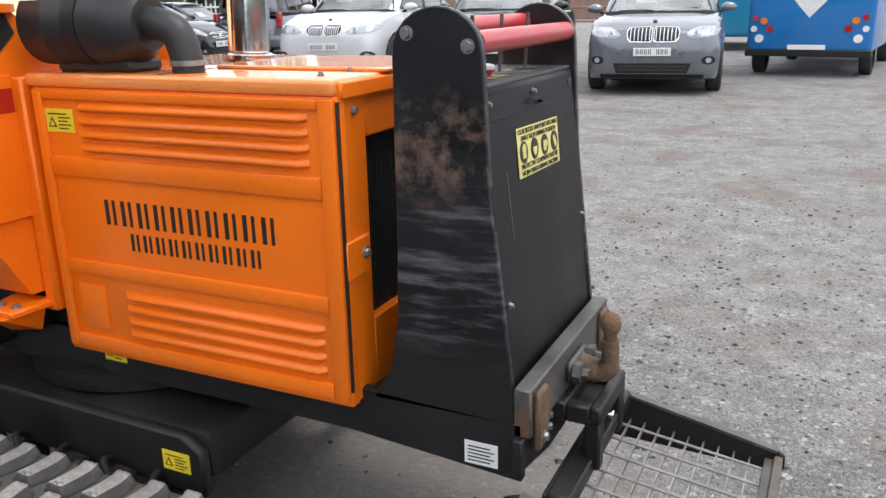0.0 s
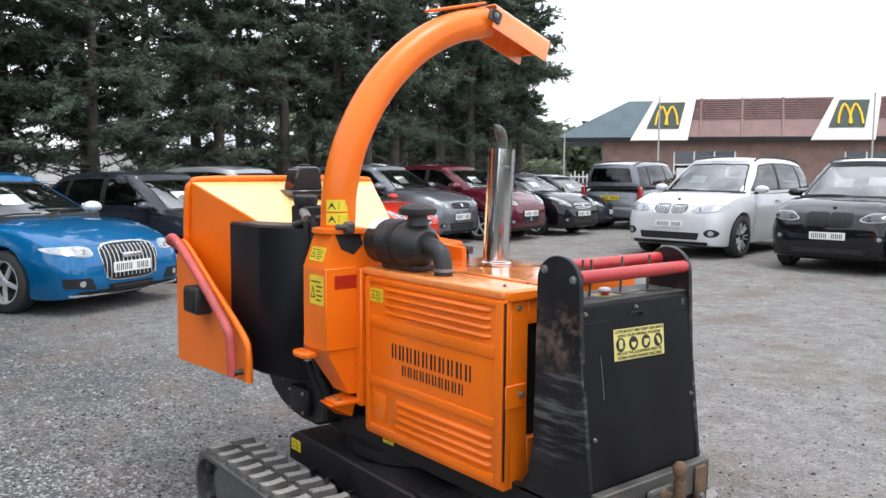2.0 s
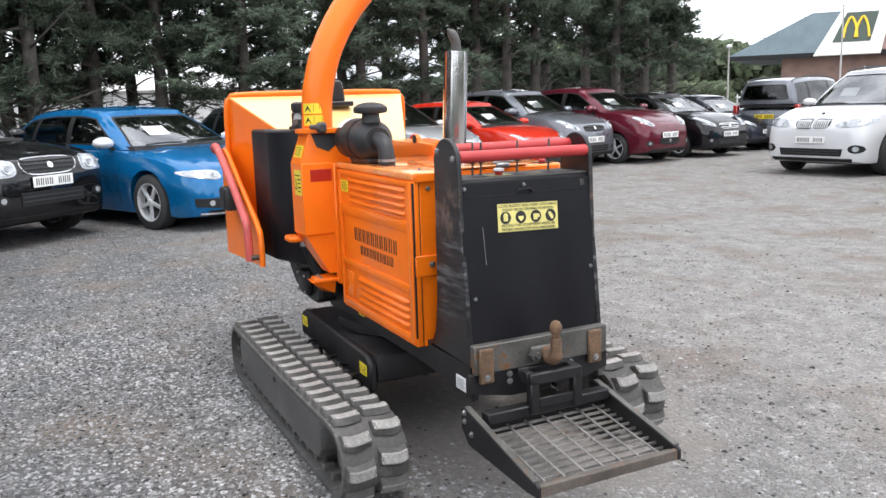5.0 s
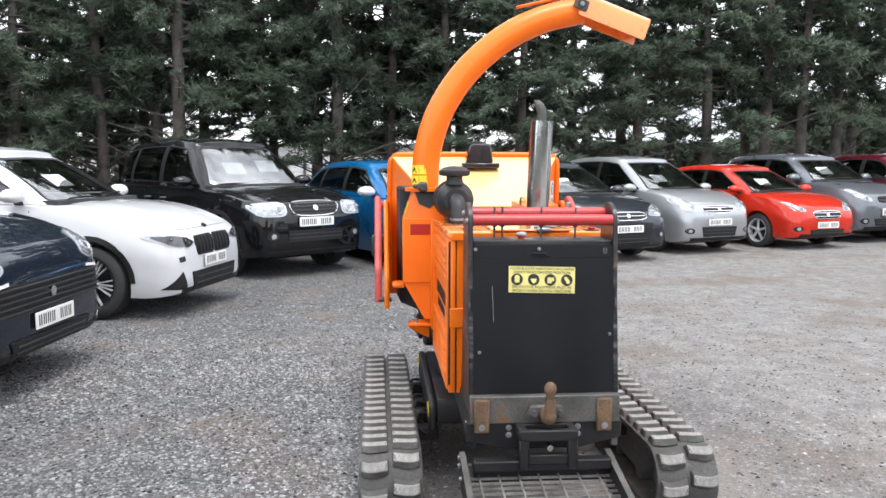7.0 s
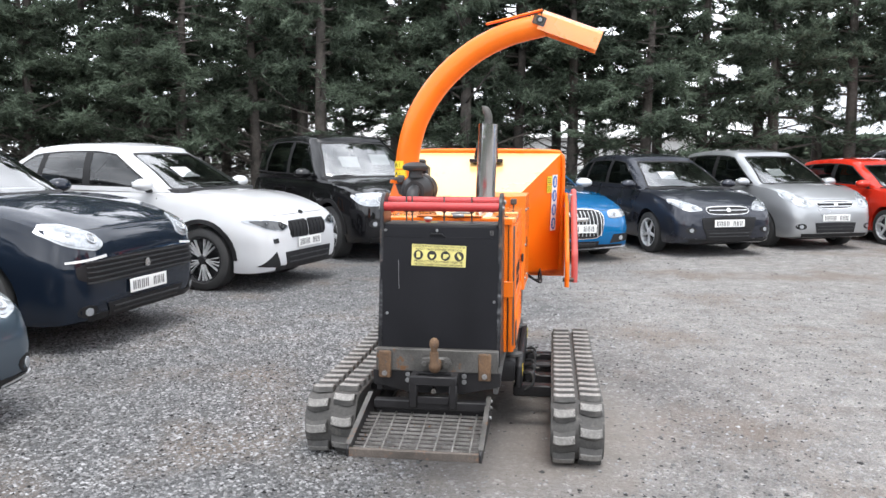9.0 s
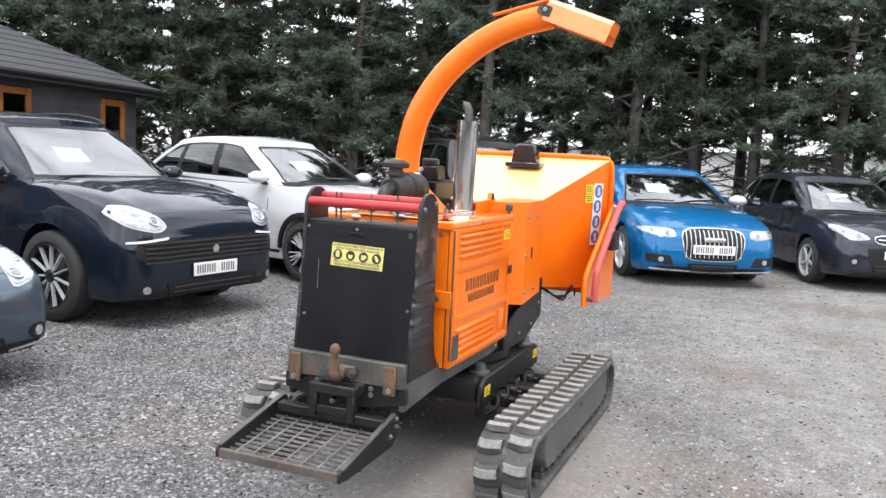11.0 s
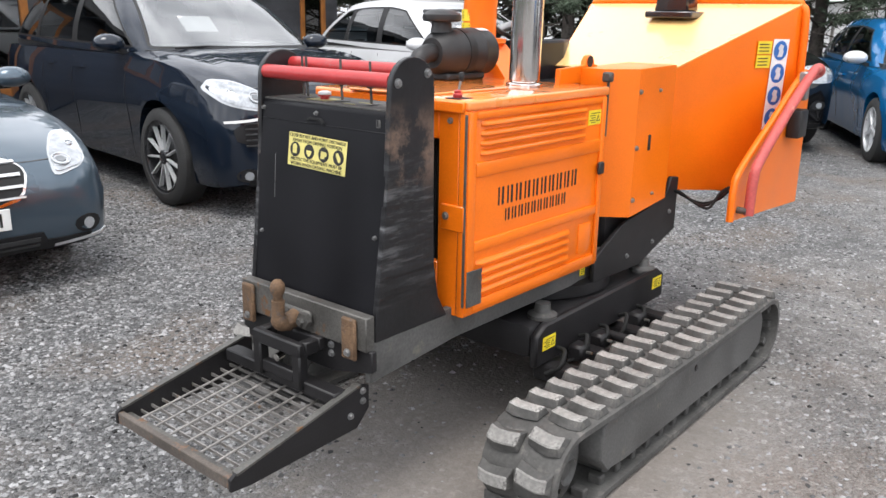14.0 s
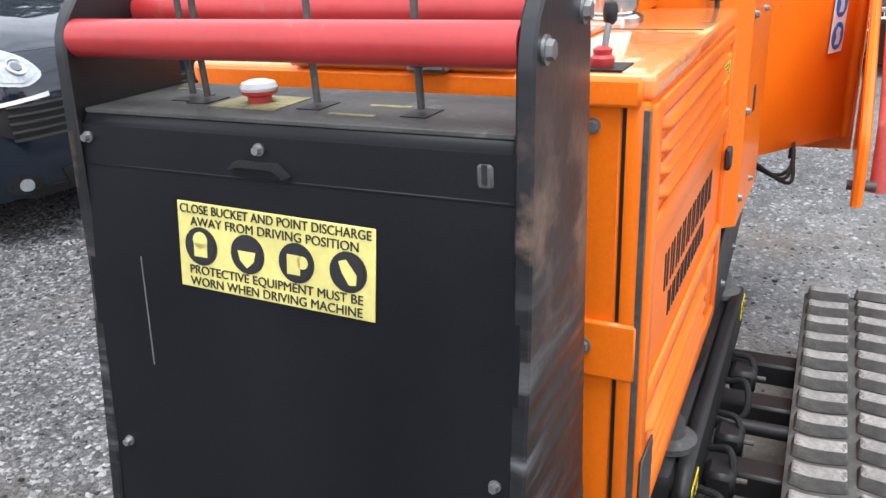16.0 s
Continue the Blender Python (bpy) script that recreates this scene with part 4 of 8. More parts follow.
for z in (1.518, 1.577):
    bm = bmesh.new()
    for k in range(7):
        a = radians(-66 + 11.5 * k)
        b = radians(-66 + 11.5 * (k + 1))
        q = [bm.verts.new((-2.01 + 0.0805 * math.cos(t), 1.374 + 0.0805 * math.sin(t), zz)) for t, zz in ((a, z), (b, z), (b, z + 0.052), (a, z + 0.052))]
        bm.faces.new(q)
    bmesh.ops.remove_doubles(bm, verts=bm.verts, dist=0.0005)
    lbl = part("warning_sticker", bm, YELLOW, chute)
    bm = bmesh.new()
    for k, (zz, h) in enumerate(((z + 0.012, 0.006), (z + 0.024, 0.006), (z + 0.036, 0.006))):
        a, b = radians(-26), radians(6)
        q = [bm.verts.new((-2.01 + 0.0812 * math.cos(t), 1.374 + 0.0812 * math.sin(t), w)) for t, w in ((a, zz), (b, zz), (b, zz + h), (a, zz + h))]
        bm.faces.new(q)
    q = [bm.verts.new((-2.01 + 0.0815 * math.cos(t), 1.374 + 0.0815 * math.sin(t), w)) for t, w in ((radians(-60), z + 0.01), (radians(-34), z + 0.01), (radians(-47), z + 0.042))]
    bm.faces.new(q)
    part("print", bm, INK, lbl)
# hinged deflector at the chute's end, an open channel, with its lever
fm = Matrix.Translation((-2.04, 2.255, 2.525)) @ Matrix.Rotation(radians(-20), 4, "X")
ch_o = [(-0.100, -0.050), (-0.100, 0.048), (-0.092, 0.066), (-0.070, 0.080), (0.070, 0.080), (0.092, 0.066), (0.100, 0.048), (0.100, -0.050)]
ch_i = [(0.095, -0.050), (0.095, 0.046), (0.088, 0.062), (0.068, 0.074), (-0.068, 0.074), (-0.088, 0.062), (-0.095, 0.046), (-0.095, -0.050)]
flap = part("deflector", prism(ch_o + ch_i, "y", 0.0, 0.405), ORANGE_LID, chute, "orange deflector channel, sky glare put into its paint colour", at=fm, angle=50)
part("deflector_lip", box(-0.094, 0.094, 0.398, 0.406, 0.0, 0.07, 0.002), ORANGE, flap)
for x in (-0.106, 0.100):
    part("hinge_plate", box(x, x + 0.006, -0.045, 0.038, -0.025, 0.035, 0.006), STEEL, flap)
    part("hinge_disc", cyl((x - 0.003, 0.0, 0.010), (x + 0.009, 0.0, 0.010), 0.027, seg=20), DARK, flap)
bolt((0.109, 0.0, 0.010), "x+", flap, 0.013)
part("deflector_lever", box(-0.02, 0.02, -0.36, 0.02, 0.048, 0.062, 0.005), ORANGE, flap, at=Matrix.Translation((0, 0, 0.03)) @ Matrix.Rotation(radians(33), 4, "X"))

# --- hydraulic tank and valve beside the hopper
tank = part("hydraulic_tank", prism([(-2.86, 1.235), (-2.54, 1.248), (-2.22, 1.365), (-2.22, 1.50), (-2.60, 1.48), (-2.86, 1.36)], "z", 0.74, 1.488, 0.012), PANEL, chipper, "black sheet-steel hydraulic tank")
gear = part("feed_gearbox", prism([(-2.80, 0.77), (-2.78, 0.71), (-2.73, 0.665), (-2.67, 0.61), (-2.60, 0.565), (-2.50, 0.535), (-2.38, 0.52), (-2.24, 0.52), (-2.15, 0.55), (-2.14, 0.77)], "y", 1.385, 1.60, 0.014), BLACK, tank, "black rounded feed roller housing", angle=25)
part("feed_motor", box(-2.44, -2.26, 1.345, 1.39, 0.555, 0.70, 0.03, seg=2), BLACK, gear)
for x, z in ((-2.415, 0.58), (-2.285, 0.58), (-2.415, 0.675), (-2.285, 0.675), (-2.66, 0.72), (-2.56, 0.69)):
    bolt((x, 1.345 if x > -2.45 else 1.385, z), "y-", gear, 0.010)
part("tank_lower_pan", box(-2.74, -2.24, 1.40, 1.72, 0.60, 0.75, 0.02), BLACK, tank)
part("sight_gauge", box(-2.44, -2.425, 1.318, 1.325, 1.27, 1.32, 0.002), ZINC, tank)
valve = part("control_valve", box(-2.42, -2.28, 1.36, 1.48, 1.485, 1.59, 0.012), BLACK, chipper)
part("valve_cap", lathe([(0.05, 1.585), (0.058, 1.60), (0.058, 1.63), (0.045, 1.64)], 20, at=(-2.34, 1.40, 0)), DARK, valve)
part("valve_union", cyl((-2.29, 1.36, 1.56), (-2.20, 1.33, 1.53), 0.022, seg=12), ZINC, valve)
part("valve_lever", tube(curve_pts([(-2.33, 1.33, 1.50), (-2.20, 1.36, 1.53), (-2.05, 1.42, 1.56)], 5), 0.012, 8), STEEL, valve)
for k, (dx, dy) in enumerate(((0.0, 0.0), (0.05, 0.01))):
    p = curve_pts([(-2.24 + dx, 1.34 + dy, 1.54), (-2.20 + dx, 1.33 + dy, 1.45), (-2.20 + dx, 1.33 + dy, 1.1), (-2.215 + dx, 1.34 + dy, 0.85), (-2.18 + dx, 1.40 + dy, 0.66)], 7)
    part("feed_hose", tube(p, 0.018, 10), HOSE, valve)
part("hose_sleeve", cyl((-2.20, 1.33, 0.86), (-2.207, 1.335, 0.98), 0.024, seg=12), ZINC, valve)

# --- orange feed-roller cover on the far side
cover = hull([(-1.965, 2.08, 0.765), (-1.965, 2.08, 1.395), (-2.090, 2.178, 0.755), (-2.090, 2.178, 1.395), (-2.40, 2.196, 0.80), (-2.40, 2.196, 1.405), (-1.965, 1.95, 0.765), (-1.965, 1.95, 1.395), (-2.42, 1.95, 0.80), (-2.42, 1.95, 1.405)])
cover = part("roller_cover", cover, ORANGE, chipper, angle=20)
for z in (0.83, 1.06, 1.30):
    bolt((-2.105, 2.1785, z), "y+", cover, 0.012)
for z in (0.84, 1.30):
    bolt((-2.27, 2.188, z), "y+", cover, 0.009)
part("cover_slot", box(-2.222, -2.200, 2.180, 2.1885, 1.04, 1.11, 0.003), INK, cover)
lift = part("lifting_bracket", prism([(-2.10, 1.330), (-2.10, 1.405), (-2.075, 1.405), (-2.070, 1.425), (-2.055, 1.442), (-2.035, 1.448), (-2.015, 1.442), (-2.000, 1.425), (-1.995, 1.405), (-1.80, 1.395), (-1.80, 1.330)], "y", 1.94, 1.965, 0.003), ORANGE, chipper)
part("lifting_eye", lathe([(0.017, -0.0145), (0.024, -0.0145), (0.024, 0.0145), (0.017, 0.0145)], 20, axis="y", at=(-2.035, 1.9525, 1.420)), INK, lift)
part("cover_hinge", cyl((-1.955, 2.105, 1.12), (-1.955, 2.105, 1.35), 0.006, seg=10), STEEL, cover)
part("cover_latch", box(-1.965, -1.93, 2.085, 2.125, 1.345, 1.385, 0.006), STEEL, cover)

# --- feed hopper, flaring to its mouth
T = [(-2.56, 1.48, 0.80), (-2.56, 2.10, 0.80), (-2.52, 2.10, 1.36), (-2.52, 1.48, 1.36)]
M = [(-3.40, 1.215, 0.72), (-3.40, 2.425, 0.72), (-3.32, 2.425, 1.685), (-3.32, 1.215, 1.685)]


def sheet(pts, t=0.006):
    bm = bmesh.new()
    vs = [Vector(p) for p in pts]
    nrm = (vs[1] - vs[0]).cross(vs[2] - vs[0]).normalized() * t
    a = [bm.verts.new(v) for v in vs]
    b = [bm.verts.new(v + nrm) for v in vs]
    n = len(vs)
    bm.faces.new(a)
    bm.faces.new(list(reversed(b)))
    for i in range(n):
        bm.faces.new((a[i], b[i], b[(i + 1) % n], a[(i + 1) % n]))
    return bm


hopper = part("feed_hopper", sheet([T[3], T[2], M[2], M[3]]), ORANGE_PALE, chipper, "orange flared steel feed hopper, glossy top sheet with its glare painted in")
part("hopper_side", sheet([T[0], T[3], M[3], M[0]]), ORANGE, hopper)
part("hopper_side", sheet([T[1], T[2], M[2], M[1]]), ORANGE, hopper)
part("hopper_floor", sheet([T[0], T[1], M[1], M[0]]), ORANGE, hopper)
part("mouth_back", box(-3.42, -3.405, 1.22, 2.42, 0.70, 1.30, 0.003), ORANGE, hopper)
rim = curve_pts([(-3.40, 1.20, 0.72), (-3.36, 1.20, 1.2), (-3.33, 1.20, 1.60), (-3.325, 1.225, 1.675), (-3.32, 1.30, 1.70), (-3.32, 1.82, 1.705), (-3.32, 2.34, 1.70), (-3.325, 2.415, 1.675), (-3.33, 2.44, 1.60), (-3.36, 2.44, 1.2), (-3.40, 2.44, 0.72)], 6)
part("hopper_rim", tube(rim, 0.020, 10), ORANGE, hopper)
# folded feed tray with its side cheeks, and the red stop bars
for y, s in ((1.165, -1), (2.475, 1)):
    ch = [(-3.42, 0.665), (-2.50, 0.715), (-2.49, 0.80), (-2.535, 0.93), (-3.26, 1.335), (-3.36, 1.345), (-3.41, 1.25)]
    a, b = (y - 0.006, y) if s < 0 else (y, y + 0.006)
    cheek = part("tray_cheek", prism(ch, "y", a, b, 0.002), ORANGE, hopper)
    edge = curve_pts([(-3.36, y, 1.345), (-3.26, y, 1.335), (-2.92, y, 1.145), (-2.56, y, 0.945), (-2.50, y, 0.86), (-2.495, y, 0.715)], 5)
    part("cheek_edge", tube(edge, 0.017, 8), ORANGE, cheek)
    yy = y + s * 0.055
    bar = curve_pts([(-3.34, y + s * 0.01, 1.32), (-3.38, yy, 1.355), (-3.28, yy, 1.365), (-2.95, yy, 1.185), (-2.64, yy, 0.985), (-2.585, yy, 0.90), (-2.575, yy, 0.74)], 6)
    part("stop_bar", tube(bar, 0.024, 12), FADED_RED, hopper, "faded red painted safety stop bar")
    if s < 0:
        lampbox = part("control_box", box(-3.08, -2.91, y - 0.10, y - 0.008, 1.00, 1.14, 0.012, seg=2), DARK, hopper, "black plastic control box")
        part("box_cover", box(-3.06, -2.93, y - 0.106, y - 0.10, 1.015, 1.125, 0.003), TRIM, lampbox)
    else:
        lampbox = part("control_box", box(-3.22, -3.10, y + 0.008, y + 0.075, 1.04, 1.18, 0.012, seg=2), DARK, hopper, "black plastic control box")
        part("bracket", box(-3.26, -3.20, y + 0.008, y + 0.05, 1.22, 1.36, 0.006), ZINC, lampbox)
    part("hinge_pin", cyl((-2.56, y - s * 0.03, 0.76), (-2.56, y + s * 0.05, 0.76), 0.016, seg=10), STEEL, cheek)
part("folded_tray", box(-3.44, -3.425, 1.17, 2.47, 0.66, 1.24, 0.003), ORANGE, hopper)
# beacon bracket at the rim's middle
bk = part("stop_button_box", prism([(1.730, 1.640), (1.925, 1.640), (1.912, 1.755), (1.895, 1.778), (1.775, 1.778), (1.755, 1.755)], "x", -3.20, -3.07, 0.010), GLOSS, hopper, "glossy dark box on the hopper rim")
part("bracket_foot", box(-3.23, -3.03, 1.700, 1.965, 1.608, 1.642, 0.006), GLOSS, bk)
part("reset_button", lathe([(0.036, 1.774), (0.036, 1.786), (0.028, 1.792), (0.004, 1.794)], 20, at=(-3.135, 1.835, 0)), TRIM, bk)
# pictogram strip and yellow label on the flank
n_f = (Vector(T[2]) - Vector(T[1])).cross(Vector(M[1]) - Vector(T[1])).normalized()
u_f = (Vector(M[1]) - Vector(T[1]))
u_f.z = 0
u_f.normalize()
n_f = n_f if n_f.y > 0 else -n_f
v_f = n_f.cross(u_f)
v_f = v_f if v_f.z > 0 else -v_f
o_f = Vector(T[1]) + (Vector(M[1]) - Vector(T[1])) * 0.77
o_f = o_f + v_f * (1.105 - o_f.z) / v_f.z + n_f * 0.009
strip_m = Matrix((( *[0] * 0, u_f.x, v_f.x, n_f.x, o_f.x), (u_f.y, v_f.y, n_f.y, o_f.y), (u_f.z, v_f.z, n_f.z, o_f.z), (0, 0, 0, 1)))
strip = part("pictogram_strip", box(-0.056, 0.056, -0.04, 0.41, 0, 0.002), WHITE, hopper, "white strip of four blue pictograms", at=strip_m)
for i in range(4):
    v = 0.018 + i * 0.112
    part("pictogram", cyl((0, v, 0.002), (0, v, 0.0032), 0.048, seg=24), BLUE_DOT, strip)
    part("pictogram_mark", prism([(-0.019, v - 0.030), (0.014, v - 0.031), (0.023, v - 0.008), (0.015, v + 0.004), (0.019, v + 0.024), (-0.006, v + 0.032), (-0.019, v + 0.012), (-0.009, v - 0.004)], "z", 0.0032, 0.0042), PAPER, strip)
for v0 in (0.270, 0.338):
    st = part("warning_sticker", box(-0.165, -0.065, v0, v0 + 0.062, 0, 0.002), YELLOW, hopper, at=strip_m)
    for k in range(3):
        part("print_line", box(-0.155, -0.085, v0 + 0.012 + 0.016 * k, v0 + 0.017 + 0.016 * k, 0.002, 0.003), INK, st)
# hoses hanging under the hopper
for k in range(3):
    p = curve_pts([(-2.60, 2.14 + 0.015 * k, 0.80), (-2.70, 2.24 + 0.02 * k, 0.735 - 0.012 * k), (-2.86, 2.28, 0.735 + 0.015 * k), (-3.05, 2.27, 0.765), (-3.16, 2.26, 0.72 - 0.02 * k)], 7)
    part("hydraulic_hose", tube(p, 0.0065, 8), HOSE, chipper)

# --- drive console
CY0, CY1 = 1.478, 2.108
con = part("console", prism([(-0.845, 0.60), (-0.575, 0.60), (-0.647, 1.306), (-0.655, 1.316), (-0.845, 1.318)], "y", CY0 + 0.022, CY1 - 0.022, 0.003), PANEL, chipper, "satin black drive console")
tilt = math.atan2(0.073, 0.718)
front = lambda z: -0.581 - (z - 0.60) / 0.718 * 0.073
# the front cover overlaps the side plates' edges
cov = prism([(0.655, front(0.655) + 0.001), (1.302, front(1.302) + 0.001), (1.302, front(1.302) + 0.006), (0.655, front(0.655) + 0.006)], "y", CY0 + 0.007, CY1 - 0.010, 0.0015)
for v in cov.verts:
    v.co.x, v.co.z = v.co.z, v.co.x
cov = part("front_cover", cov, PANEL, con)
part("top_plate", box(-0.845, -0.652, CY0 + 0.024, CY1 - 0.024, 1.314, 1.320, 0.001), DUSTY, con, "dusty black console top")
for y0 in (CY0, CY1 - 0.020):
    out = [(-0.572, 0.60), (-0.575, 0.66), (-0.627, 1.10), (-0.642, 1.385)]
    arc = [(-0.742 + 0.10 * math.cos(a), 1.385 + 0.092 * math.sin(a)) for a in [math.pi * k / 12 for k in range(1, 12)]]
    back = [(-0.842, 1.385), (-0.845, 1.0), (-0.852, 0.80), (-0.875, 0.68), (-0.925, 0.60)]
    pl = part("side_plate", prism(out + arc + back, "y", y0, y0 + 0.020, 0.003), SCUFF, con, "tall rounded black side plate, scuffed to bare metal")
    yy, s = (y0, "y-") if y0 < 1.7 else (y0 + 0.020, "y+")
    for x, z in ((-0.805, 1.425), (-0.672, 1.400)):
        bolt((x, yy, z), s, pl, 0.015)
for x, z in ((-0.785, 1.428), (-0.668, 1.405)):
    part("grab_rail", cyl((x, CY0 + 0.02, z), (x, CY1 - 0.02, z), 0.0235, seg=24), RED, con, "red painted steel grab rail")
# levers in their slots
for y, x in ((1.60, -0.745), (1.632, -0.735), (1.80, -0.735), (1.945, -0.725)):
    lv = part("lever", tube([(x, y, 1.325), (x + 0.004, y, 1.385), (x + 0.006, y, 1.455)], [0.0045, 0.0045, 0.0045], 10), STEEL, con)
    part("lever_boot", lathe([(0.008, 1.372), (0.012, 1.376), (0.014, 1.40), (0.009, 1.42)], 12, at=(x + 0.004, y, 0)), STEEL, lv)
    part("lever_slot", box(x - 0.022, x + 0.026, y - 0.014, y + 0.018, 1.3202, 1.3214), INK, con)
# speed lever with its red base on the lid's corner
spd = part("speed_lever", tube([(-0.985, 2.085, 1.335), (-0.988, 2.088, 1.37), (-0.996, 2.091, 1.405)], 0.0045, 10), ZINC, lid)
part("lever_base", lathe([(0.014, 1.337), (0.016, 1.343), (0.016, 1.349), (0.012, 1.353), (0.013, 1.360), (0.006, 1.364)], 18, at=(-0.985, 2.085, 0)), RED, spd, "red lever base")
part("lever_knob", lathe([(0.005, 1.390), (0.009, 1.395), (0.010, 1.408), (0.008, 1.418), (0.003, 1.421)], 16, at=(-0.996, 2.091, 0)), DARK, spd)
part("lever_plate", box(-1.025, -0.955, 2.055, 2.118, 1.335, 1.3375), BLACK, lid)
part("stop_button_base", box(-0.775, -0.695, 1.665, 1.765, 1.3202, 1.3216), KHAKI, con)
sb = part("stop_button", lathe([(0.015, 1.321), (0.015, 1.329), (0.022, 1.332), (0.023, 1.336), (0.016, 1.340)], 20, at=(-0.735, 1.715, 0)), RED, con, "red stop button with a faded pale top")
part("button_top", lathe([(0.022, 1.336), (0.0235, 1.340), (0.021, 1.346), (0.012, 1.349), (0.003, 1.350)], 20, at=(-0.735, 1.715, 0)), PAPER, sb, "sun-bleached white top")
part("panel_print", box(-0.70, -0.692, 1.84, 1.90, 1.3202, 1.3212), KHAKI, con)
part("panel_print", box(-0.755, -0.747, 1.865, 1.92, 1.3202, 1.3212), KHAKI, con)
part("panel_print", box(-0.80, -0.793, 1.53, 1.58, 1.3202, 1.3212), KHAKI, con)
for y, z in ((CY0 + 0.030, 1.285), (1.775, 1.286), (CY0 + 0.045, 0.86), (CY1 - 0.035, 0.93)):
    bolt((front(z) + 0.006, y, z), "x+", cov, 0.0075)
part("panel_handle", prism([(1.735, 1.262), (1.745, 1.272), (1.80, 1.272), (1.818, 1.258), (1.812, 1.256), (1.797, 1.266), (1.748, 1.266)], "x", front(1.265) + 0.004, front(1.265) + 0.018), TRIM, cov)
ks = part("key_slot", box(front(1.28) + 0.004, front(1.28) + 0.010, 2.046, 2.064, 1.264, 1.290, 0.003), FRAME_GREY, cov)
part("slot_hole", box(front(1.28) + 0.009, front(1.28) + 0.0108, 2.052, 2.058, 1.269, 1.290), INK, ks)
part("folded_lip", box(front(1.255) + 0.004, front(1.255) + 0.0075, CY0 + 0.02, CY1 - 0.02, 1.248, 1.252, 0.001), PANEL, cov)
part("scratch", box(-0.0006, 0.0006, -0.0008, 0.0008, -0.075, 0.075), ZINC, cov, at=Matrix.Translation((front(1.06) + 0.0064, 1.580, 1.06)) @ Matrix.Rotation(-tilt, 4, "Y") @ Matrix.Rotation(radians(2), 4, "X"))

# sign with its lettering and four pictograms, lying on the sloping panel
sm = Matrix.Translation((front(1.158) + 0.0066, 1.786, 1.158)) @ Matrix.Rotation(-tilt, 4, "Y") @ Matrix.Rotation(radians(-1.5), 4, "X")
SW, SH = 0.140, 0.0550
sign = part("warning_sign", box(0, 0.002, -SW, SW, -SH, SH, 0.0008), SIGN, con, "yellow sign with black lettering and four pictograms", at=sm)
turn_up = Matrix.Rotation(math.pi / 2, 4, "Z") @ Matrix.Rotation(math.pi / 2, 4, "X")
for body, z, size in (("CLOSE BUCKET AND POINT DISCHARGE", 0.0460, 0.0160), ("AWAY FROM DRIVING POSITION", 0.0305, 0.0160), ("PROTECTIVE EQUIPMENT MUST BE", -0.0315, 0.0160), ("WORN WHEN DRIVING MACHINE", -0.0468, 0.0160)):
    me = text_mesh(body, size)
    me.materials.append(INK)
    ws = [v.co.x for v in me.vertices]
    k = min(1.0, (SW * 1.93) / (max(ws) - min(ws)))
    put("lettering", me, sign, at=Matrix.Translation((0.0026, 0, z)) @ turn_up @ Matrix.Diagonal((k, 1, 1, 1)))
for i in range(4):
    y = -0.105 + 0.07 * i
    pg = part("pictogram", cyl((0.002, y, 0), (0.003, y, 0), 0.0245, seg=28), INK, sign)
    bm = cyl((0.003, y, 0), (0.0036, y, 0), 0.0205, seg=28)
    part("pictogram_face", bm, INK, pg)
    bm = bmesh.new()
    if i == 0:
        box(0.0036, 0.0042, y - 0.010, y + 0.010, -0.013, 0.004, 0.0, bm=bm)
        cyl((0.0036, y, 0.008), (0.0042, y, 0.008), 0.011, seg=16, bm=bm)
    elif i == 1:
        prism([(y - 0.013, 0.004), (y + 0.013, 0.004), (y + 0.010, -0.008), (y, -0.017), (y - 0.010, -0.008)], "x", 0.0036, 0.0042, bm=bm)
    elif i == 2:
        box(0.0036, 0.0042, y - 0.012, y + 0.006, -0.014, 0.010, 0.0, bm=bm)
        cyl((0.0036, y + 0.009, 0.002), (0.0042, y + 0.009, 0.002), 0.008, seg=12, bm=bm)
    else:
        prism([(y - 0.012, 0.012), (y - 0.002, 0.015), (y + 0.012, -0.002), (y + 0.011, -0.014), (y + 0.002, -0.015), (y - 0.008, 0.0)], "x", 0.0036, 0.0042, bm=bm)
    part("pictogram_mark", bm, SIGN, pg)

# --- tow bar and folding step
hitch = part("hitch_beam", box(-0.575, -0.535, CY0 + 0.0, CY1 - 0.005, 0.575, 0.690, 0.004), STEEL, chipper, "weathered bare steel hitch beam")
part("hitch_plate", prism([(1.46, 0.575), (2.115, 0.575), (2.115, 0.505), (1.93, 0.462), (1.65, 0.462), (1.46, 0.50)], "x", -0.572, -0.548, 0.003), BLACK, hitch)
for y in (1.525, 2.035):
    lg = part("hitch_lug", box(-0.535, -0.519, y - 0.032, y + 0.032, 0.54, 0.680, 0.006), RUST, hitch)
    bolt((-0.519, y, 0.565), "x+", lg, 0.014)
for y in (1.64, 1.93):
    for z in (0.525, 0.495):
        bolt((-0.548, y, z + 0.03), "x+", hitch, 0.013)
ballm = curve_pts([(-0.52, 1.79, 0.625), (-0.47, 1.79, 0.615), (-0.446, 1.79, 0.635), (-0.446, 1.79, 0.70)], 6)
neck = part("tow_ball_neck", tube(ballm, [0.030] * 6 + [0.027] * 7 + [0.022] * 6, 14), RUST, hitch)
part("tow_ball", lathe([(0.004, 0.772), (0.014, 0.768), (0.022, 0.757), (0.025, 0.744), (0.023, 0.730), (0.016, 0.716), (0.016, 0.695)], 20, at=(-0.446, 1.79, 0)), RUST, neck)
part("ball_flange", box(-0.537, -0.515, 1.72, 1.86, 0.600, 0.655, 0.01), STEEL, neck)
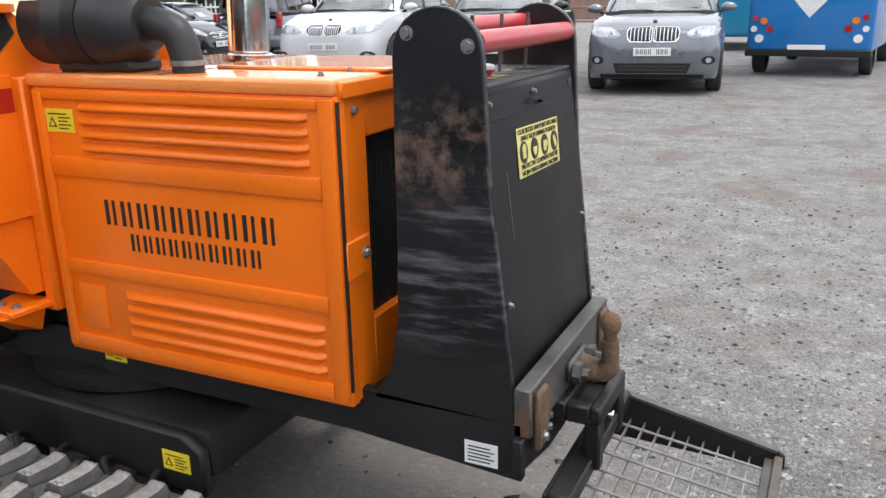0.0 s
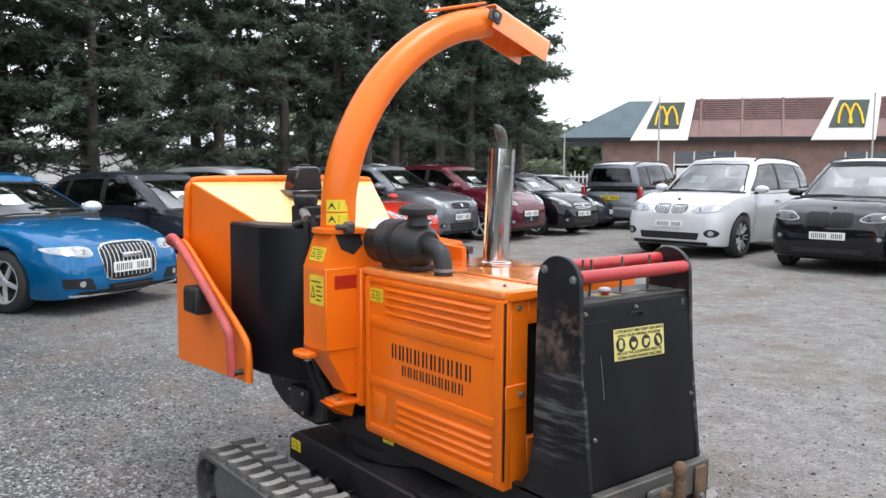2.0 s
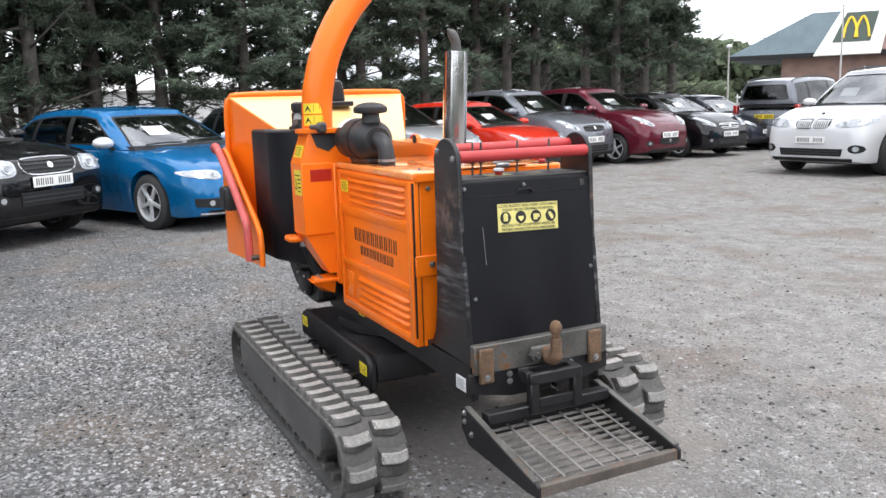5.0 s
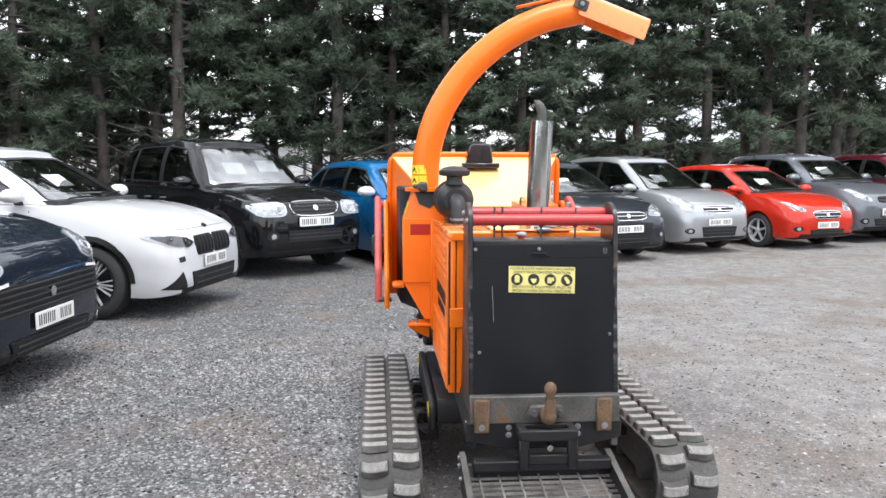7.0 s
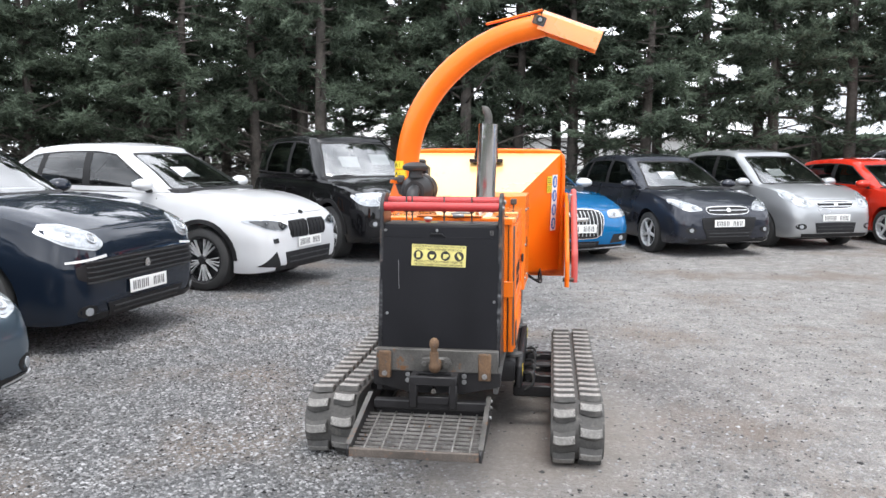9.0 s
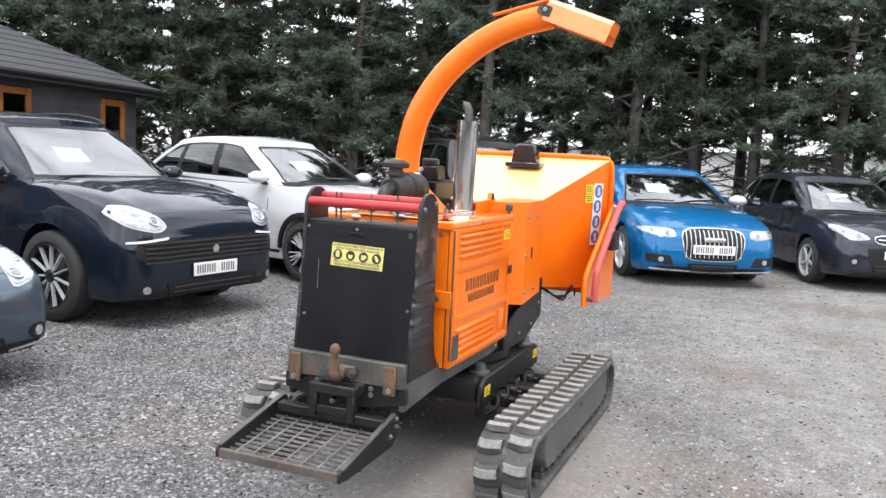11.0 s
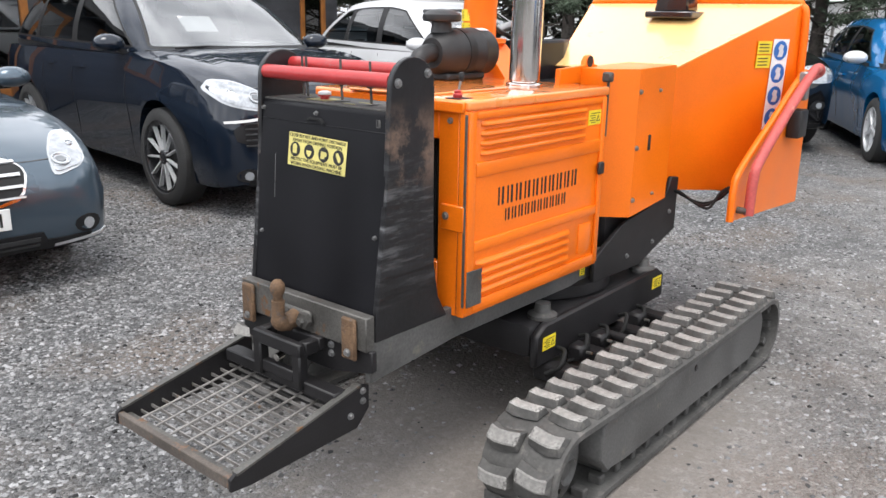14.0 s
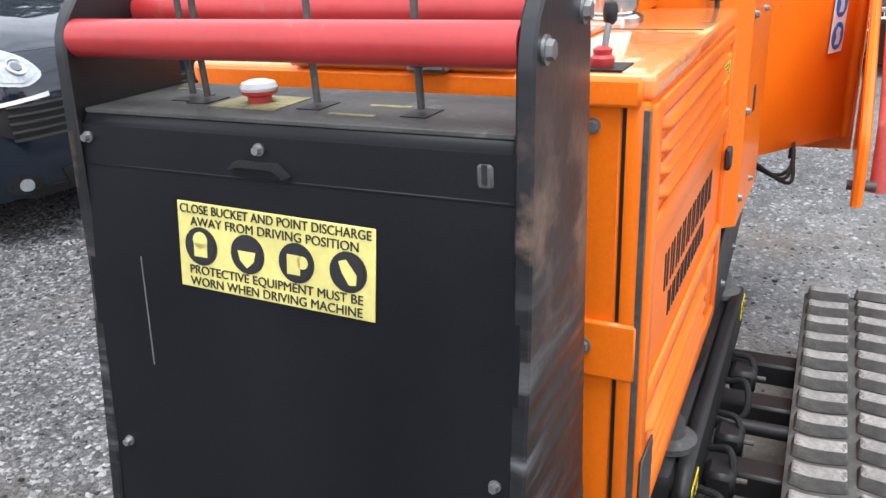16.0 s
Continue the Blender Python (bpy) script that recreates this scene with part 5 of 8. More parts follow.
for y in (1.735, 1.845):
    part("flange_nut", lathe([(0.028, -0.515), (0.028, -0.497), (0.014, -0.495), (0.012, -0.48)], 6, axis="x", at=(0, y, 0.628)), STEEL, neck)
# step bracket: an open frame
br = part("step_bracket", box(-0.458, -0.43, 1.665, 1.905, 0.530, 0.578, 0.006), BLACK, chipper)
part("bracket_back", box(-0.548, -0.515, 1.665, 1.905, 0.530, 0.578, 0.005), BLACK, br)
for y in (1.665, 1.870):
    part("bracket_cheek", box(-0.515, -0.458, y, y + 0.035, 0.530, 0.577, 0.005), BLACK, br)
part("slot_floor", box(-0.515, -0.458, 1.70, 1.87, 0.532, 0.540), INK, br)
for y in (1.665, 1.865):
    part("bracket_leg", box(-0.47, -0.43, y, y + 0.04, 0.415, 0.546, 0.006), BLACK, br)
part("bracket_sill", box(-0.465, -0.435, 1.705, 1.865, 0.435, 0.475, 0.004), BLACK, br)
part("pivot_pin", cyl((-0.46, 1.785, 0.508), (-0.43, 1.79, 0.505), 0.013, seg=12), CHROME, br)
step = part("step_beam", box(-0.50, -0.445, 1.485, 2.050, 0.405, 0.448, 0.005), BLACK, chipper, "black steel folding step with grating")
part("step_back", box(-0.512, -0.50, 1.49, 2.045, 0.33, 0.44, 0.003), BLACK, step)
for y, s in ((1.452, -1), (2.062, 1)):
    prof = [(-0.585, 0.440), (-0.545, 0.455), (-0.060, 0.350), (-0.040, 0.336), (-0.040, 0.298), (-0.11, 0.292), (-0.53, 0.305), (-0.585, 0.36)]
    y2 = y - 0.012
    # the cheeks draw in a little towards the free end
    sh = part("step_side", prism(prof, "y", y2, y2 + 0.014, 0.002), BLACK, step, at=None)
    part("worn_edge", prism([(-0.545, 0.4575), (-0.060, 0.3525), (-0.060, 0.3445), (-0.545, 0.4495)], "y", y2 - 0.005, y2 + 0.019), STEEL, sh)
    for x, z in ((-0.555, 0.43), (-0.555, 0.395), (-0.50, 0.36)):
        bolt((x, y2 if s < 0 else y2 + 0.014, z), "y-" if s < 0 else "y+", sh, 0.012)
part("front_bar", box(-0.067, -0.045, 1.450, 2.056, 0.297, 0.336, 0.003), RUST_BAR, step, "rust-edged front bar")
part("grating_frame", box(-0.090, -0.067, 1.455, 2.050, 0.301, 0.326, 0.002), STEEL, step)
for i in range(10):
    x = -0.125 - i * 0.0395
    z = 0.320 + i * 0.0055
    part("grating_bar", box(x - 0.0020, x + 0.0020, 1.455, 2.050, z - 0.010, z + 0.001), MESH, step)
for k in range(7):
    y = 1.510 + k * 0.082
    part("grating_rod", tube([(-0.090, y, 0.317), (-0.495, y, 0.317 + 0.405 * 0.139)], 0.0042, 6), ROD, step)

# ---------------------------------------------------------------- ground
bm = bmesh.new()
bmesh.ops.create_grid(bm, x_segments=2, y_segments=2, size=900)
tagged(part("ground", bm, GRAVEL), "flat yard of loose grey gravel", "ground", kind="structure")


def stones(name, n, seed, area, smin, smax, material):
    """Loose angular stones strewn over an area (x0, x1, y0, y1), thinning towards its driven side."""
    rng = np.random.default_rng(seed)
    x = rng.uniform(area[0], area[1], n)
    y = rng.uniform(area[2], area[3], n)
    keep = rng.uniform(0, 1, n) < np.clip(1.05 - 0.16 * (y - 1.0), 0.22, 1)
    bare = ((x + 1.45) / 1.28) ** 2 + ((y - 1.95) / 0.90) ** 2 < rng.uniform(0.35, 1.15, n)
    keep &= ~(bare & (rng.uniform(0, 1, n) > 0.10))
    x, y = x[keep], y[keep]
    n = len(x)
    base = np.array([(1, 0, 0), (0, 1, 0), (-1, 0, 0), (0, -1, 0), (0, 0, 1), (0.75, 0.75, 0.6), (-0.75, 0.7, 0.5)], float)
    faces = np.array([(0, 5, 4), (5, 1, 4), (1, 6, 4), (6, 2, 4), (2, 3, 4), (3, 0, 4), (0, 1, 5), (1, 2, 6)])
    s = rng.uniform(smin, smax, n) * rng.uniform(0.6, 1.0, n)
    a = rng.uniform(0, 2 * np.pi, n)
    v = base[None] * (1 + rng.uniform(-0.35, 0.35, (n, 7, 3)))
    v[:, :, 2] *= rng.uniform(0.35, 0.8, n)[:, None]
    ca, sa = np.cos(a)[:, None], np.sin(a)[:, None]
    vx = (v[:, :, 0] * ca - v[:, :, 1] * sa) * s[:, None] + x[:, None]
    vy = (v[:, :, 0] * sa + v[:, :, 1] * ca) * s[:, None] + y[:, None]
    vz = v[:, :, 2] * s[:, None] - 0.15 * s[:, None]
    vv = np.stack([vx, vy, vz], -1).reshape(-1, 3)
    ff = (faces[None] + 7 * np.arange(n)[:, None, None]).reshape(-1, 3)
    me = bpy.data.meshes.new(name)
    me.from_pydata(vv.tolist(), [], ff.tolist())
    me.materials.append(material)
    return tagged(put(name, me), "loose angular grey and white gravel stones", "gravel", kind="stuff")


STONE_MIX = leaf_mat("gravel_stone", (0.140, 0.139, 0.140), 0.3)
nt = STONE_MIX.node_tree.nodes
nt["Principled BSDF"].inputs["Roughness"].default_value = 0.85
for nd in nt:
    if nd.type == "MIX_SHADER":
        nd.inputs[0].default_value = 0.0
    if nd.type == "MAP_RANGE" and abs(nd.inputs[4].default_value - 1.5) < 1e-6:
        nd.inputs[3].default_value, nd.inputs[4].default_value = 0.12, 2.7
stones("gravel_stones_loose", 40000, 21, (-4.6, 0.6, -3.0, 1.6), 0.006, 0.016, STONE_MIX)
stones("gravel_stones", 46000, 2, (-6.5, 2.2, -4.0, 6.0), 0.006, 0.015, STONE_MIX)
stones("gravel_stones_beyond", 34000, 8, (-12.5, 2.2, -4.0, 13.0), 0.009, 0.020, STONE_MIX)

# ---------------------------------------------------------------- parked cars
from mathutils.bvhtree import BVHTree


def prof(pts):
    """A smooth curve through (x, value) points that does not overshoot."""
    pts = sorted(pts)
    xs, ys = [p[0] for p in pts], [p[1] for p in pts]
    n = len(xs)
    d = [(ys[i + 1] - ys[i]) / (xs[i + 1] - xs[i]) for i in range(n - 1)]
    m = [d[0]] + [0.0 if d[i - 1] * d[i] <= 0 else 2 * d[i - 1] * d[i] / (d[i - 1] + d[i]) for i in range(1, n - 1)] + [d[-1]]

    def f(x):
        if x <= xs[0]:
            return ys[0]
        if x >= xs[-1]:
            return ys[-1]
        i = max(k for k in range(n - 1) if xs[k] <= x)
        h = xs[i + 1] - xs[i]
        t = (x - xs[i]) / h
        return (ys[i] * (1 + 2 * t) * (1 - t) ** 2 + h * m[i] * t * (1 - t) ** 2 + ys[i + 1] * t * t * (3 - 2 * t) + h * m[i + 1] * t * t * (t - 1))
    return f


WHEELS = {}


def wheel_meshes(r, w, spokes, style):
    """Tyre and rim meshes, made once for each size and style; the outer face looks along +y."""
    key = (r, w, spokes, style)
    if key in WHEELS:
        return WHEELS[key]
    rim = r * (0.73 if r > 0.34 else 0.70)
    prof_t = [(rim, -w / 2), (r * 0.90, -w / 2), (r * 0.985, -w * 0.40), (r, -w * 0.25), (r, w * 0.25), (r * 0.985, w * 0.40), (r * 0.90, w / 2), (rim * 1.03, w / 2), (rim, w * 0.46)]
    bm = bmesh.new()
    lathe(prof_t, 40, bm=bm, axis="y")
    bmesh.ops.delete(bm, geom=[f for f in bm.faces if len(f.verts) > 4], context="FACES")
    smooth_by_angle(bm, 40)
    bmesh.ops.recalc_face_normals(bm, faces=bm.faces)
    tyre = bpy.data.meshes.new("tyre")
    bm.to_mesh(tyre)
    bm.free()
    tyre.materials.append(TYRE)
    bm = bmesh.new()
    lathe([(rim * 0.93, -w * 0.4), (rim, -w * 0.45), (rim, w * 0.46), (rim * 0.985, w * 0.49), (rim * 0.93, w * 0.46), (rim * 0.90, w * 0.30), (rim * 0.90, -w * 0.4)], 40, bm=bm, axis="y")
    bmesh.ops.delete(bm, geom=[f for f in bm.faces if len(f.verts) > 4], context="FACES")
    bmesh.ops.recalc_face_normals(bm, faces=bm.faces)
    smooth_by_angle(bm, 30)
    ring = bpy.data.meshes.new("rim")
    bm.to_mesh(ring)
    bm.free()
    bm = lathe([(0.012, w * 0.33), (rim * 0.22, w * 0.33), (rim * 0.20, w * 0.42), (rim * 0.12, w * 0.44), (0.01, w * 0.44)], 20, axis="y")
    smooth_by_angle(bm, 30)
    bmesh.ops.recalc_face_normals(bm, faces=bm.faces)
    hub = bpy.data.meshes.new("hub")
    bm.to_mesh(hub)
    bm.free()
    spoke_list = []
    pairs = ((-0.10, -0.16), (0.10, 0.16)) if style == "double" else (((-0.10, -0.34), (-0.05, -0.09), (0.05, 0.09), (0.10, 0.34)) if style == "y" else ((0.0, 0.0),))
    for a0, a1 in pairs:
        bm = bmesh.new()
        wid = rim * (0.085 if style == "single" else (0.024 if spokes > 6 or style == "y" else 0.045))
        p0, p1 = Vector((math.cos(a0), 0, math.sin(a0))) * rim * 0.16, Vector((math.cos(a1), 0, math.sin(a1))) * rim * 0.95
        t = (p1 - p0).normalized().cross(Vector((0, 1, 0))) * wid
        lo, hi = Vector((0, w * 0.30, 0)), Vector((0, w * 0.405, 0))
        e0, e1 = Vector((0, w * 0.30, 0)), Vector((0, w * 0.445, 0))
        vs = [bm.verts.new(v) for v in (p0 - t * 1.25 + lo, p0 + t * 1.25 + lo, p1 + t + e0, p1 - t + e0, p0 - t * 0.95 + hi, p0 + t * 0.95 + hi, p1 + t * 0.7 + e1, p1 - t * 0.7 + e1)]
        for q in ((0, 1, 2, 3), (4, 5, 6, 7), (0, 1, 5, 4), (1, 2, 6, 5), (2, 3, 7, 6), (3, 0, 4, 7)):
            bm.faces.new([vs[i] for i in q])
        bmesh.ops.recalc_face_normals(bm, faces=bm.faces)
        sm_ = bpy.data.meshes.new("spoke")
        bm.to_mesh(sm_)
        bm.free()
        for k in range(spokes):
            spoke_list.append((sm_, 2 * math.pi * k / spokes))
    hub = (ring, hub, spoke_list)
    # brake disc widened to the rim and darkened, for shade between the spokes
    bm = lathe([(0.02, -w * 0.05), (rim * 0.90, -w * 0.05), (rim * 0.90, w * 0.05), (0.02, w * 0.05)], 28, axis="y")
    disc = bpy.data.meshes.new("shade_disc")
    bm.to_mesh(disc)
    bm.free()
    disc.materials.append(ALLOY_DARK)
    WHEELS[key] = (tyre, hub, disc)
    return WHEELS[key]


def car(name, label, category, front, heading, colour, L=4.4, W=1.8, H=1.5, fo=0.85, wb=2.65, r=0.32, hood=(0.72, 0.90, 0.98), belt=0.95,
        cowl=1.12, screen=0.75, roof_back=0.35, tail=0.22, deck=None, clear=0.20, nose=0.10, spokes=5, style="single", rim_mat=None,
        lamp=None, grille=None, intake=None, fogs=None, plate=(0.48, 0.5), cladding=False, rails=False, bars=5, smoked=False, papers=1,
        plate_front=True, rear_lamps=False, tint=False, kidney=False, chrome_frame=False, frame_only=False, extras=(), mirror_mat=None, size=1.0, roof_drop=0.075, d_post=0.13, badge="round"):
    """A parked car. front: where the middle of its front bumper stands; heading: degrees from the x axis. Sizes in metres from the bumper back."""
    th = radians(heading)
    c = thing(name, label, category, Matrix.Translation((K * front[0], K * front[1], 0)) @ Matrix.Rotation(th, 4, "Z") @ Matrix.Scale(size, 4), group="parked cars")
    hw = W / 2
    xf, xr = -fo, -(fo + wb)
    deck = deck if deck is not None else belt
    # length-wise curves
    swell = [(-cowl + (cowl - nose) * q, hood[2] - (hood[2] - hood[0] - 0.03) * q ** 2.4) for q in (0.0, 0.2, 0.4, 0.6, 0.8, 0.92, 1.0)]
    top = prof([(-L, hood[0] * 0.9), (-L + 0.10, deck - 0.06), (-L + 0.35, deck), (-cowl - 0.35, belt + 0.015)] + swell + [(-nose * 0.3, hood[0] - 0.05), (0, hood[0] - 0.14)])
    low = prof([(-L, clear + 0.14), (-L + 0.25, clear + 0.02), (xr, clear), (xf, clear), (-0.35, clear - 0.015), (-0.06, clear + 0.02), (0, clear + 0.10)])
    wide = prof([(-L, hw * 0.74), (-L + 0.12, hw * 0.88), (-L + 0.5, hw * 0.97), (xr, hw), (-(fo + wb * 0.5), hw * 0.985), (xf, hw), (-0.42, hw * 0.975), (-0.20, hw * 0.935), (-0.08, hw * 0.86), (-0.025, hw * 0.78), (0, hw * 0.70)])
    xs = [0, -0.02, -0.05, -0.09, -0.14, -0.20, -0.28, -0.38, -0.5] + [-0.5 - (L - 1.0) * k / 22 for k in range(1, 22)] + [-L + 0.5, -L + 0.38, -L + 0.26, -L + 0.16, -L + 0.08, -L + 0.03, -L]
    bm = bmesh.new()
    rings = []
    for x in xs:
        w, zl, zt = wide(x), low(x), top(x)
        fall = 0.075 if x > -cowl else 0.035
        zs = zt - fall
        h = zs - zl
        flare = 1 + 0.012 * (math.exp(-((x - xf) / (r * 1.5)) ** 2) + math.exp(-((x - xr) / (r * 1.5)) ** 2)) - 0.012
        wf = w * flare
        ends = min(1.0, max(0.0, min(-x - 0.15, x + L - 0.2) / 0.5))
        tuck = 0.035 * ends
        crest = 1.0 if x > -cowl else 0.0
        half = [(wf * 0.80, zl), (wf * (0.955 - tuck), zl + 0.02), (wf * (0.985 - tuck), zl + h * 0.15), (wf * (0.99 - tuck * 0.8), zl + h * 0.34), (wf * (0.995 - tuck * 0.4), zl + h * 0.52), (wf, zl + h * 0.66), (wf * 0.985, zl + h * 0.74), (wf * 0.972, zl + h * 0.88), (wf * 0.935, zs + fall * 0.12 * crest),
                (wf * 0.84, zs + fall * (0.42 + 0.30 * crest)), (wf * 0.66, zs + fall * (0.75 - 0.05 * crest)), (wf * 0.56, zs + fall * (0.80 + 0.10 * crest)), (wf * 0.3, zs + fall * 0.96)]
        ring = [bm.verts.new((x, -y, z)) for y, z in half] + [bm.verts.new((x, 0, zt))] + [bm.verts.new((x, y, z)) for y, z in reversed(half)]
        rings.append(ring)
    n = len(rings[0])
    for a, b in zip(rings, rings[1:]):
        for k in range(n):
            bm.faces.new((a[k], a[(k + 1) % n], b[(k + 1) % n], b[k]))
    bm.faces.new(rings[0])
    bm.faces.new(list(reversed(rings[-1])))
    bmesh.ops.recalc_face_normals(bm, faces=bm.faces)
    surf = BVHTree.FromBMesh(bm)
    # wheel arches cut out of the shell
    me = bpy.data.meshes.new("body")
    bm.to_mesh(me)
    bm.free()
    shell = new("body", me)
    cm = bmesh.new()
    for x in (xf, xr):
        for s in (-1, 1):
            bmesh.ops.create_cone(cm, cap_ends=True, segments=36, radius1=r * 1.14, radius2=r * 1.14, depth=0.62,
                                  matrix=Matrix.Translation((x, s * (hw - 0.0), r * 1.02)) @ Matrix.Rotation(math.pi / 2, 4, "X"))
    cme = bpy.data.meshes.new("arch")
    cm.to_mesh(cme)
    cm.free()
    cutter = new("arch", cme)
    mod = shell.modifiers.new("arches", "BOOLEAN")
    mod.operation, mod.object, mod.solver = "DIFFERENCE", cutter, "EXACT"
    dg = bpy.context.evaluated_depsgraph_get()
    cut = bpy.data.meshes.new_from_object(shell.evaluated_get(dg))
    bpy.data.objects.remove(shell)
    bpy.data.objects.remove(cutter)
    b2 = bmesh.new()
    b2.from_mesh(cut)
    body = part("body", b2, colour, c, angle=32)
    body.data.materials.clear()
    body.data.materials.append(colour)

    def ray(o, d):
        hit = surf.ray_cast(Vector(o), Vector(d).normalized())
        return hit[0], hit[1]

    def patch(nm, poly, material, side="front", lift=0.006, lbl="", parent=body, cuts=2, skirt=0.02):
        """A panel that follows the shell. front: poly in (y, z); left, right: poly in (x, z)."""
        b = bmesh.new()
        q = [b.verts.new((u, v, 0)) for u, v in poly]
        b.faces.new(q)
        us, vs_ = [u for u, v in poly], [v for u, v in poly]
        for lo_, hi_, axis_ in ((min(us), max(us), (1, 0, 0)), (min(vs_), max(vs_), (0, 1, 0))):
            steps = int((hi_ - lo_) / (0.055 if side == "front" else 0.13))
            for k in range(1, steps + 1):
                at_ = lo_ + (hi_ - lo_) * k / (steps + 1)
                bmesh.ops.bisect_plane(b, geom=b.verts[:] + b.edges[:] + b.faces[:], plane_co=(at_ * axis_[0], at_ * axis_[1], 0), plane_no=axis_)
        edge = [e for e in b.edges if len(e.link_faces) == 1]
        ex = bmesh.ops.extrude_edge_only(b, edges=edge)
        skirt_v = {v for v in ex["geom"] if isinstance(v, bmesh.types.BMVert)}
        for v in list(b.verts):
            u, w_ = v.co.x, v.co.y
            if side == "front":
                o, d = (1.0, u, w_), (-1, 0, 0)
            elif side == "rear":
                o, d = (-L - 1, u, w_), (1, 0, 0)
            else:
                s = 1 if side == "left" else -1
                o, d = (u, s * (hw + 1), w_), (0, -s, 0)
            p, nr = ray(o, d)
            if p is None:
                p, nr = Vector(o) + Vector(d) * 1.15, -Vector(d)
            if nr.dot(Vector(d)) > 0:
                nr = -nr
            v.co = p + nr * (lift if v not in skirt_v else -skirt)
        return part(nm, b, material, parent, lbl, angle=45)

    def both(fn):
        fn(1)
        fn(-1)

    # greenhouse: corner lines from belt to roof
    zb, zr = belt - 0.012, H
    bw, tw = hw * 0.915, hw * 0.70
    A0, A1 = -cowl, -(cowl + screen)
    D0, D1 = -(L - tail), -(L - tail - roof_back)
    span = A1 - D1
    FR = (0.0, 0.12, 0.30, 0.52, 0.74, 0.90, 1.0)
    roof_z = prof([(-1.0, zr - 0.085), (-0.90, zr - 0.055), (-0.70, zr - 0.018), (-0.45, zr), (-0.25, zr), (-0.08, zr - 0.028), (0.0, zr - 0.050)])
    tops = [(A1 - span * q, roof_z(-q)) for q in FR]
    rear_x = A1 - span * 0.74 - 0.03
    base_x = [A0, A0 - (screen + span * 0.06) * 0.55, A1 - span * 0.30 + 0.07, A1 - span * 0.52 + 0.03, rear_x, rear_x + (D0 - rear_x) * 0.62, D0]
    base = [(xb, zb + (hood[2] - belt) * 0.5 * max(0, 1 - q * 8) + 0.055 * q * q) for xb, q in zip(base_x, FR)]
    RISE = 0.035
    blend = lambda seq, q: float(np.interp(q, FR, seq))
    top_w = [tw * 0.95, tw * 0.985, tw, tw, tw * 0.985, tw * 0.955, tw * 0.92]
    base_w = [bw * 0.94, bw * 0.985, bw, bw, bw * 0.98, bw * 0.93, bw * 0.86]
    def crown(x, y):
        return roof_z(-min(1.0, max(0.0, (A1 - x) / span))) + RISE * (1 - (y / tw) ** 2)
    # plan rings at belt and roof, walked round from the windscreen's edge
    def plan_ring(xs_, ws_, zs_, bow):
        pts_ = [Vector((xs_(0) + bow * (1 - q * q), q * ws_(0), zs_(0))) for q in [-1 + k / 7 for k in range(15)]]
        pts_ += [Vector((xs_(q), ws_(q), zs_(q))) for q in [k / 24 for k in range(1, 24)]]
        pts_ += [Vector((xs_(1) - bow * (1 - q * q), q * ws_(1), zs_(1))) for q in [1 - k / 6 for k in range(13)]]
        pts_ += [Vector((xs_(q), -ws_(q), zs_(q))) for q in [k / 24 for k in range(23, 0, -1)]]
        for _ in range(2):
            pts_ = [p * 0.5 + (pts_[i - 1] + pts_[(i + 1) % len(pts_)]) * 0.25 for i, p in enumerate(pts_)]
        return pts_
    low_ring = plan_ring(lambda q: blend(base_x, q), lambda q: blend(base_w, q), lambda q: blend([z for x, z in base], q), 0.13)
    top_ring = plan_ring(lambda q: A1 - span * q, lambda q: blend(top_w, q), lambda q: roof_z(-q) - 0.032, 0.06)
    g = bmesh.new()
    rows_ = []
    nP = len(low_ring)
    for v in (0.0, 0.14, 0.30, 0.48, 0.66, 0.84, 1.0):
        row = []
        for i in range(nP):
            tan_ = low_ring[(i + 1) % nP] - low_ring[i - 1]
            out_ = Vector((tan_.y, -tan_.x, 0)).normalized()
            p = low_ring[i].lerp(top_ring[i], v) + out_ * (0.15 * v * (1 - v))
            row.append(g.verts.new(p))
        rows_.append(row)
    for f_ in (0.035, 0.09, 0.25, 0.5, 0.75, 1.0):
        row = []
        for p in top_ring:
            q = Vector((min(max(p.x, D1 + 0.25), A1 - 0.25), 0, 0))
            x, y = p.x + (q.x - p.x) * f_, p.y * (1 - f_)
            row.append(g.verts.new((x, y, crown(x, y) - (0.010 if f_ < 0.05 else 0.0))))
        rows_.append(row)
    for ra, rb in zip(rows_, rows_[1:]):
        for i in range(nP):
            g.faces.new((ra[i], ra[(i + 1) % nP], rb[(i + 1) % nP], rb[i]))
    bmesh.ops.remove_doubles(g, verts=rows_[-1], dist=0.002)
    bmesh.ops.recalc_face_normals(g, faces=g.faces)

    def halfplanes(poly, axes, inset):
        """Inward planes along a convex outline, moved in by inset."""
        area = sum(poly[i - 1][0] * poly[i][1] - poly[i][0] * poly[i - 1][1] for i in range(len(poly)))
        out = []
        for i in range(len(poly)):
            (u0, v0), (u1, v1) = poly[i - 1], poly[i]
            nu, nv = (v0 - v1, u1 - u0) if area > 0 else (v1 - v0, u0 - u1)
            ln = math.hypot(nu, nv)
            if ln < 1e-5:
                continue
            nu, nv = nu / ln, nv / ln
            co, no = Vector((0, 0, v0 + nv * inset)), Vector((0, 0, nv))
            co[axes], no[axes] = u0 + nu * inset, nu
            out.append((co, no))
        return out

